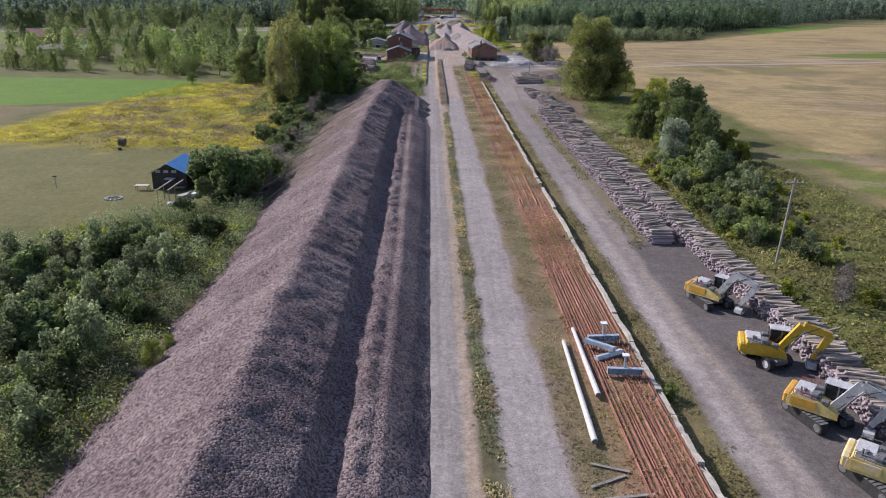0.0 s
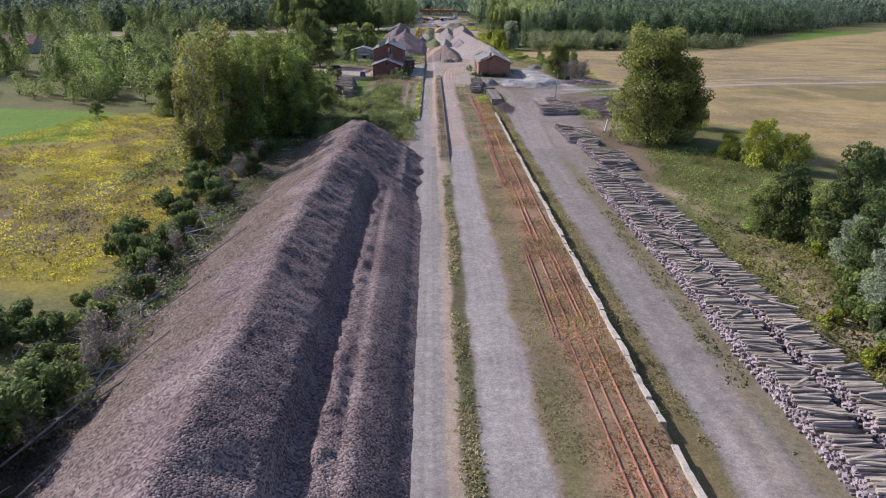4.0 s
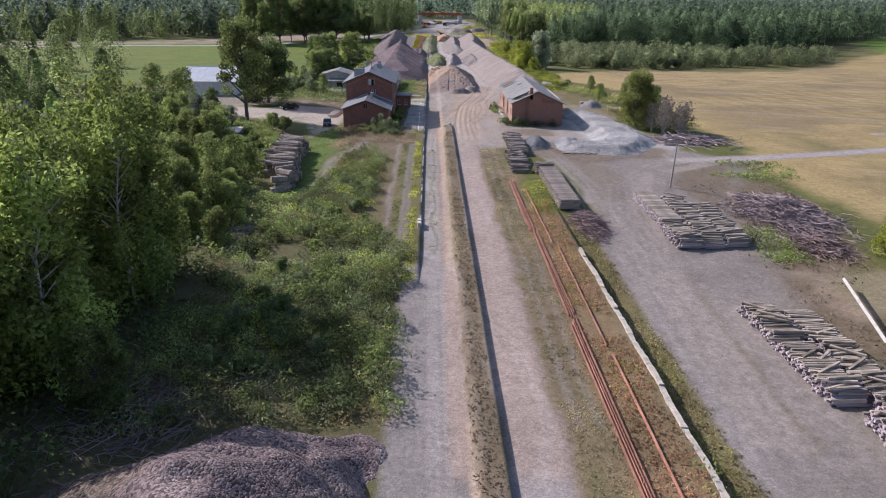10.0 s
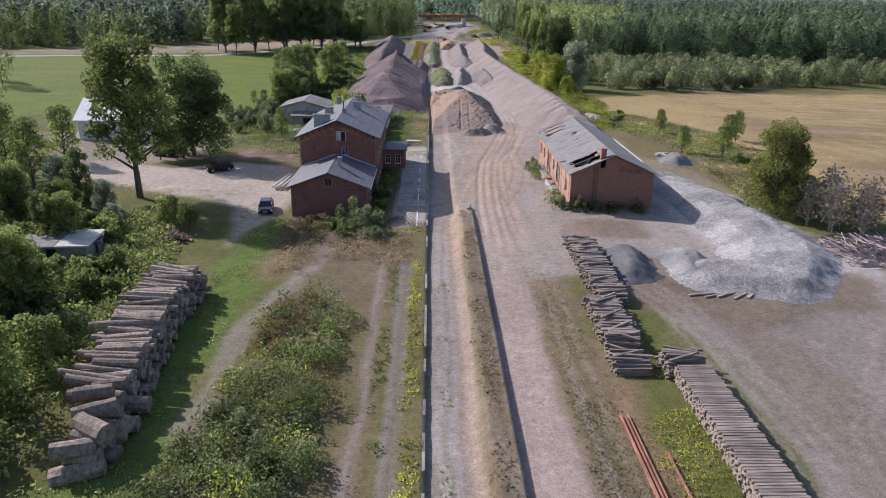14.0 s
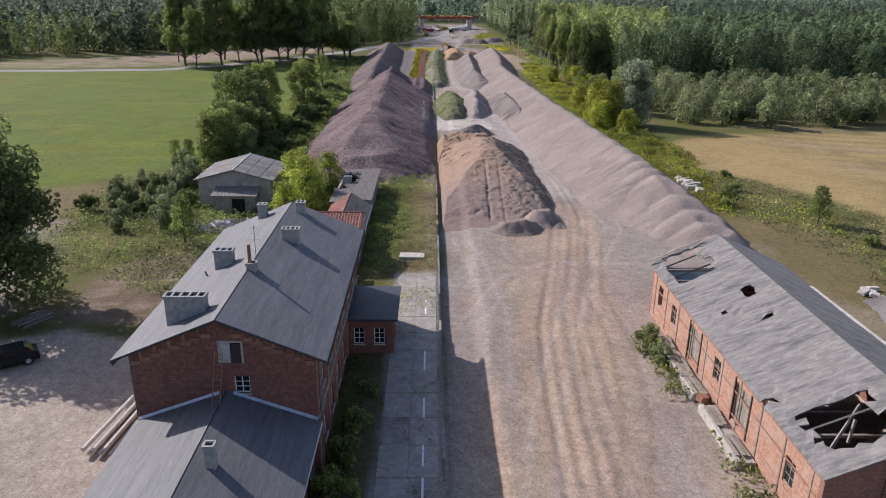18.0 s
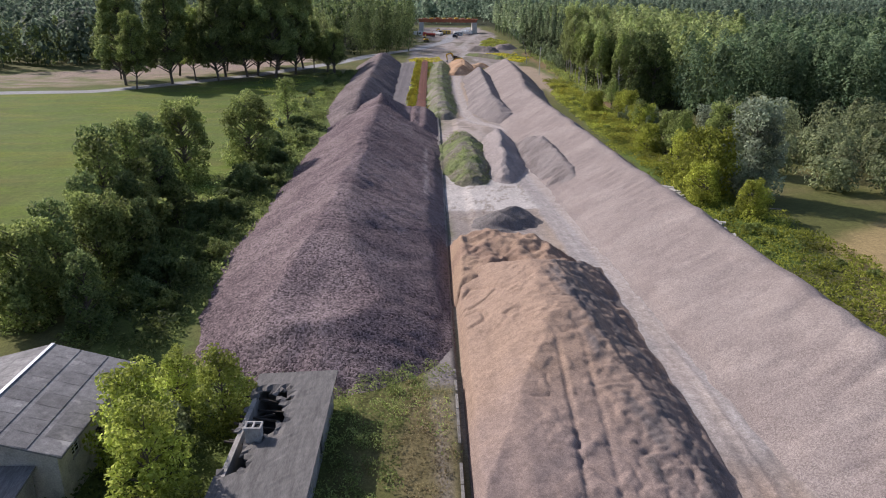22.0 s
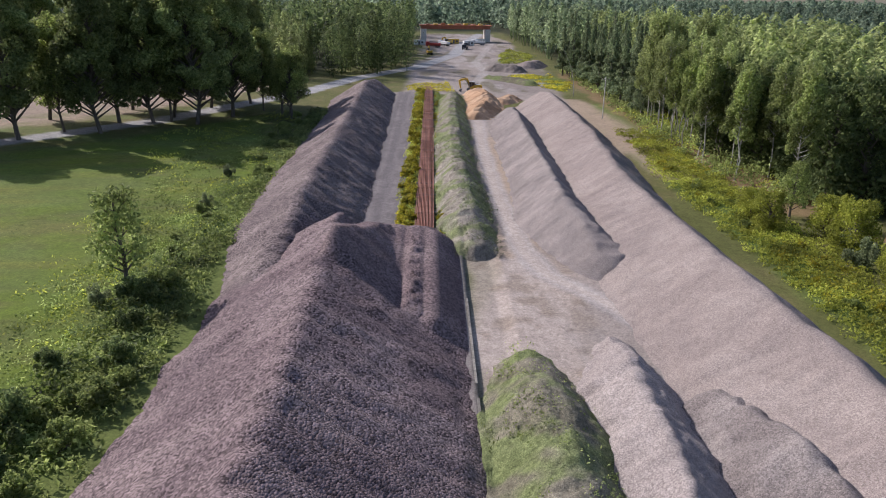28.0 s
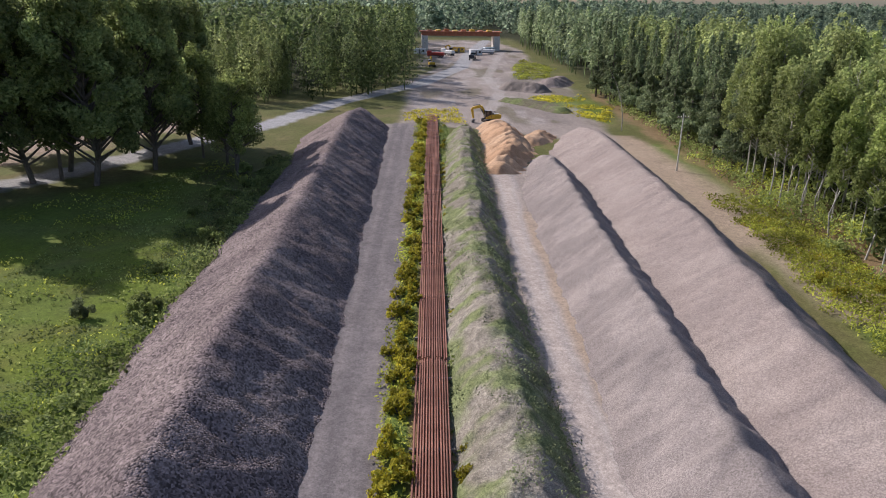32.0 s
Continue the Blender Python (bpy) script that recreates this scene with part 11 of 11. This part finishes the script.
    for a in (-1.2, -0.2):
        for b in (0.12, 1.0, 1.63):
            put("cab_post", cube(a - 0.04, a + 0.04, b - 0.05, b + 0.05, 1.1, 2.88, 0.01), STEEL, "", c)
    put("cab_roof", cube(-1.24, -0.16, 0.06, 1.7, 2.86, 2.95, 0.03), GREYPAINT, "", c)
    # boom, stick and attachment
    bx = 0.25
    A, B, C = (bx, 0.9, 1.5), (bx, 2.4, 3.75), (bx, 4.5, 3.3)
    D = (bx, 4.1 + curl, 1.0)

    def arm(name, p, q, w, h0, h1, mat):
        p, q = Vector(p), Vector(q)
        d = (q - p)
        u = d.normalized()
        n = Vector((0, -u.z, u.y))
        bm = bmesh.new()
        vs = []
        for e, hh in ((p, h0), (q, h1)):
            for sx, sn in ((-1, -1), (1, -1), (1, 1), (-1, 1)):
                vs.append(bm.verts.new(e + Vector((sx * w / 2, 0, 0)) + n * sn * hh / 2))
        for f in ((0, 1, 2, 3), (7, 6, 5, 4), (0, 4, 5, 1), (1, 5, 6, 2), (2, 6, 7, 3), (3, 7, 4, 0)):
            bm.faces.new([vs[i] for i in f])
        bmesh.ops.recalc_face_normals(bm, faces=bm.faces)
        return put(name, bm, mat)
    bo = arm("boom_base", A, B, 0.42, 0.45, 0.75, boompaint)
    arm("boom_tip", B, C, 0.40, 0.75, 0.42, boompaint)
    arm("stick", C, D, 0.34, 0.62, 0.36, boompaint)
    for q in (-0.3, 0.3):
        put("boom_ram", rod((bx + q, 1.3, 1.25), (bx + q, 2.3, 3.1), 0.08), STEEL)
        put("boom_ram_rod", rod((bx + q, 2.3, 3.1), (bx + q, 2.6, 3.5), 0.045), GREYPAINT)
    put("stick_ram", rod((bx, 2.6, 4.15), (bx, 4.2, 3.95), 0.09), STEEL)
    put("hydraulic_hose", rod((bx + 0.2, 1.6, 2.6), (bx + 0.2, 3.6, 3.85), 0.03), RUBBER)
    if grab:
        put("rotator", rod((D[0], D[1], 1.05), (D[0], D[1], 0.75), 0.18), STEEL)
        for sg in (-1, 1):
            bm = prism([(0.0, 0.75), (0.42 * sg, 0.55), (0.5 * sg, 0.2), (0.15 * sg, 0.0), (0.28 * sg, 0.3), (0.2 * sg, 0.5)], -0.35, 0.35)
            bm.transform(Matrix.Translation((D[0], D[1], 0)))
            put("grab_jaw", bm, GREYPAINT)
    else:
        bm = prism([(-0.45, 0.75), (0.3, 0.8), (0.55, 0.3), (0.3, 0.02), (-0.2, 0.05), (-0.1, 0.3)], -0.55, 0.55)
        bm.transform(pose(D[0], D[1], 0, 0, 0, 90))
        put("bucket", bm, STEEL)
    return tagged(s, label, "excavator", "parked excavators")


PALEYELLOW = plain("dusty_pale_yellow_paint", (0.52, 0.37, 0.09), (0.78, 0.62, 0.26), size=0.5, rough=0.5, bump=0.05, stain=(0.62, 0.58, 0.50), stain_at=(0.5, 0.7))
excavator(27.9, 64.4, 13, ORANGE, GREYPAINT, "tracked excavator, orange-yellow with grey boom, parked", swing=210, curl=-0.9)
excavator(28.2, 52.6, 18, YELLOW, YELLOW, "yellow wheeled excavator with folded yellow boom", swing=232, wheeled=True, curl=-0.6)
excavator(28.2, 44.0, 15, ORANGE, GREYPAINT, "tracked excavator with grey boom and clamshell grab", swing=214, curl=-0.7)
excavator(28.4, 36.6, 15, PALEYELLOW, GREYPAINT, "pale yellow tracked excavator parked by the sleepers", swing=215, curl=-0.7)
excavator(8.0, 664, 100, YELLOW, YELLOW, "yellow excavator working behind sand heaps", z=0.0, grab=False)


# ---------------------------------------------------------------- the bridge works ahead
def bridge():
    s = holder("unfinished_bridge", 9.5, 900, 0, 3)
    part("girder", cube(-21, 21, -4.2, -3.7, 7.6, 9.4), BRIDGE_STEEL, s, "rust-red steel girder")
    part("girder", cube(-21, 21, 3.7, 4.2, 7.6, 9.4), BRIDGE_STEEL, s, "rust-red steel girder")
    part("deck", cube(-22, 22, -4.6, 4.6, 9.4, 9.9), BRIDGE_STEEL, s)
    for a in (-19.5, 19.5):
        part("abutment", cube(a - 1.6, a + 1.6, -5, 5, 0, 7.6, 0.1), POLECON, s, "pale concrete abutment")
    for k in range(15):
        part("deck_rail", rod((-21 + k * 3, -4.5, 9.9), (-21 + k * 3, -4.5, 11.0), 0.06), YELLOW, s)
    part("handrail", cube(-21, 21, -4.55, -4.45, 10.95, 11.05), YELLOW, s)
    for k in range(8):
        part("formwork", cube(-18 + k * 4.6, -15.5 + k * 4.6, -3, 3, 9.9, 10.3 + 0.3 * (k % 3), 0.05), YELLOW if k % 2 else BRIDGE_STEEL, s)
    tagged(s, "unfinished rust-red steel bridge on pale abutments", "bridge")


bridge()


def truck(x, y, rz, paint, label):
    s = holder("lorry", x, y, 0, rz)
    part("cab", cube(-1.2, 1.2, 2.2, 4.0, 0.7, 3.0, 0.15), paint, s)
    part("windscreen", cube(-1.05, 1.05, 4.0, 4.03, 1.8, 2.7), GLASS_DARK, s)
    part("load_bed", cube(-1.25, 1.25, -4.0, 2.0, 1.1, 2.4, 0.06), paint, s)
    part("chassis", cube(-0.5, 0.5, -4.0, 3.9, 0.6, 1.05), STEEL, s)
    for a in (-1.05, 1.05):
        for b in (-3.0, -1.7, 3.0):
            wheel(s, a, b, 0.5, 0.35, a)
    tagged(s, label, "lorry")


truck(2, 862, 40, WHITEPAINT, "white lorry at the bridge works")
truck(-4, 848, 75, REDPAINT, "red lorry at the bridge works")
truck(13, 838, -10, CAR_DARK, "dark lorry on the haul road")
truck(22, 872, 80, WHITEPAINT, "white site lorry near the abutment")
excavator(-6, 800, 10, YELLOW, YELLOW, "yellow excavator on the haul road", z=0.0, grab=False)
excavator(5, 876, 60, YELLOW, YELLOW, "yellow excavator below the bridge", z=0.0, grab=False)
for k, (x, y) in enumerate(((-12, 868), (8, 882), (16, 866), (24, 884))):
    o = holder("site_cabin", x, y, 0, 10 * k)
    part("body", cube(-3, 3, -1.25, 1.25, 0.1, 2.7, 0.05), (WHITEPAINT, YELLOW, WHITEPAINT, BLUEGREY)[k], o)
    part("door", cube(-0.5, 0.4, -1.28, -1.24, 0.15, 2.2), STEEL, o)
    part("window", cube(1.2, 2.3, -1.28, -1.24, 1.1, 2.0), GLASS_DARK, o)
    tagged(o, ("white site cabin by the bridge", "yellow site container by the bridge", "white site cabin near machines", "grey-blue site container by the bridge")[k], "site cabin")
# curved mast by the wood
o = holder("leaning_birch", 36.5, 655, 0)
bm = bmesh.new()
rings = [[bm.verts.new((-0.125 * k * (k - 1) + math.cos(a) * (0.13 - 0.018 * k), math.sin(a) * (0.13 - 0.018 * k), 2.2 * k)) for a in [i * math.pi / 3 for i in range(6)]] for k in range(7)]
for a, b in zip(rings, rings[1:]):
    for i in range(6):
        bm.faces.new((a[i], a[(i + 1) % 6], b[(i + 1) % 6], b[i]))
bm.faces.new(rings[-1])
part("trunk", bm, BIRCH, o)
tagged(o, "bare bent birch trunk at the wood edge", "tree")
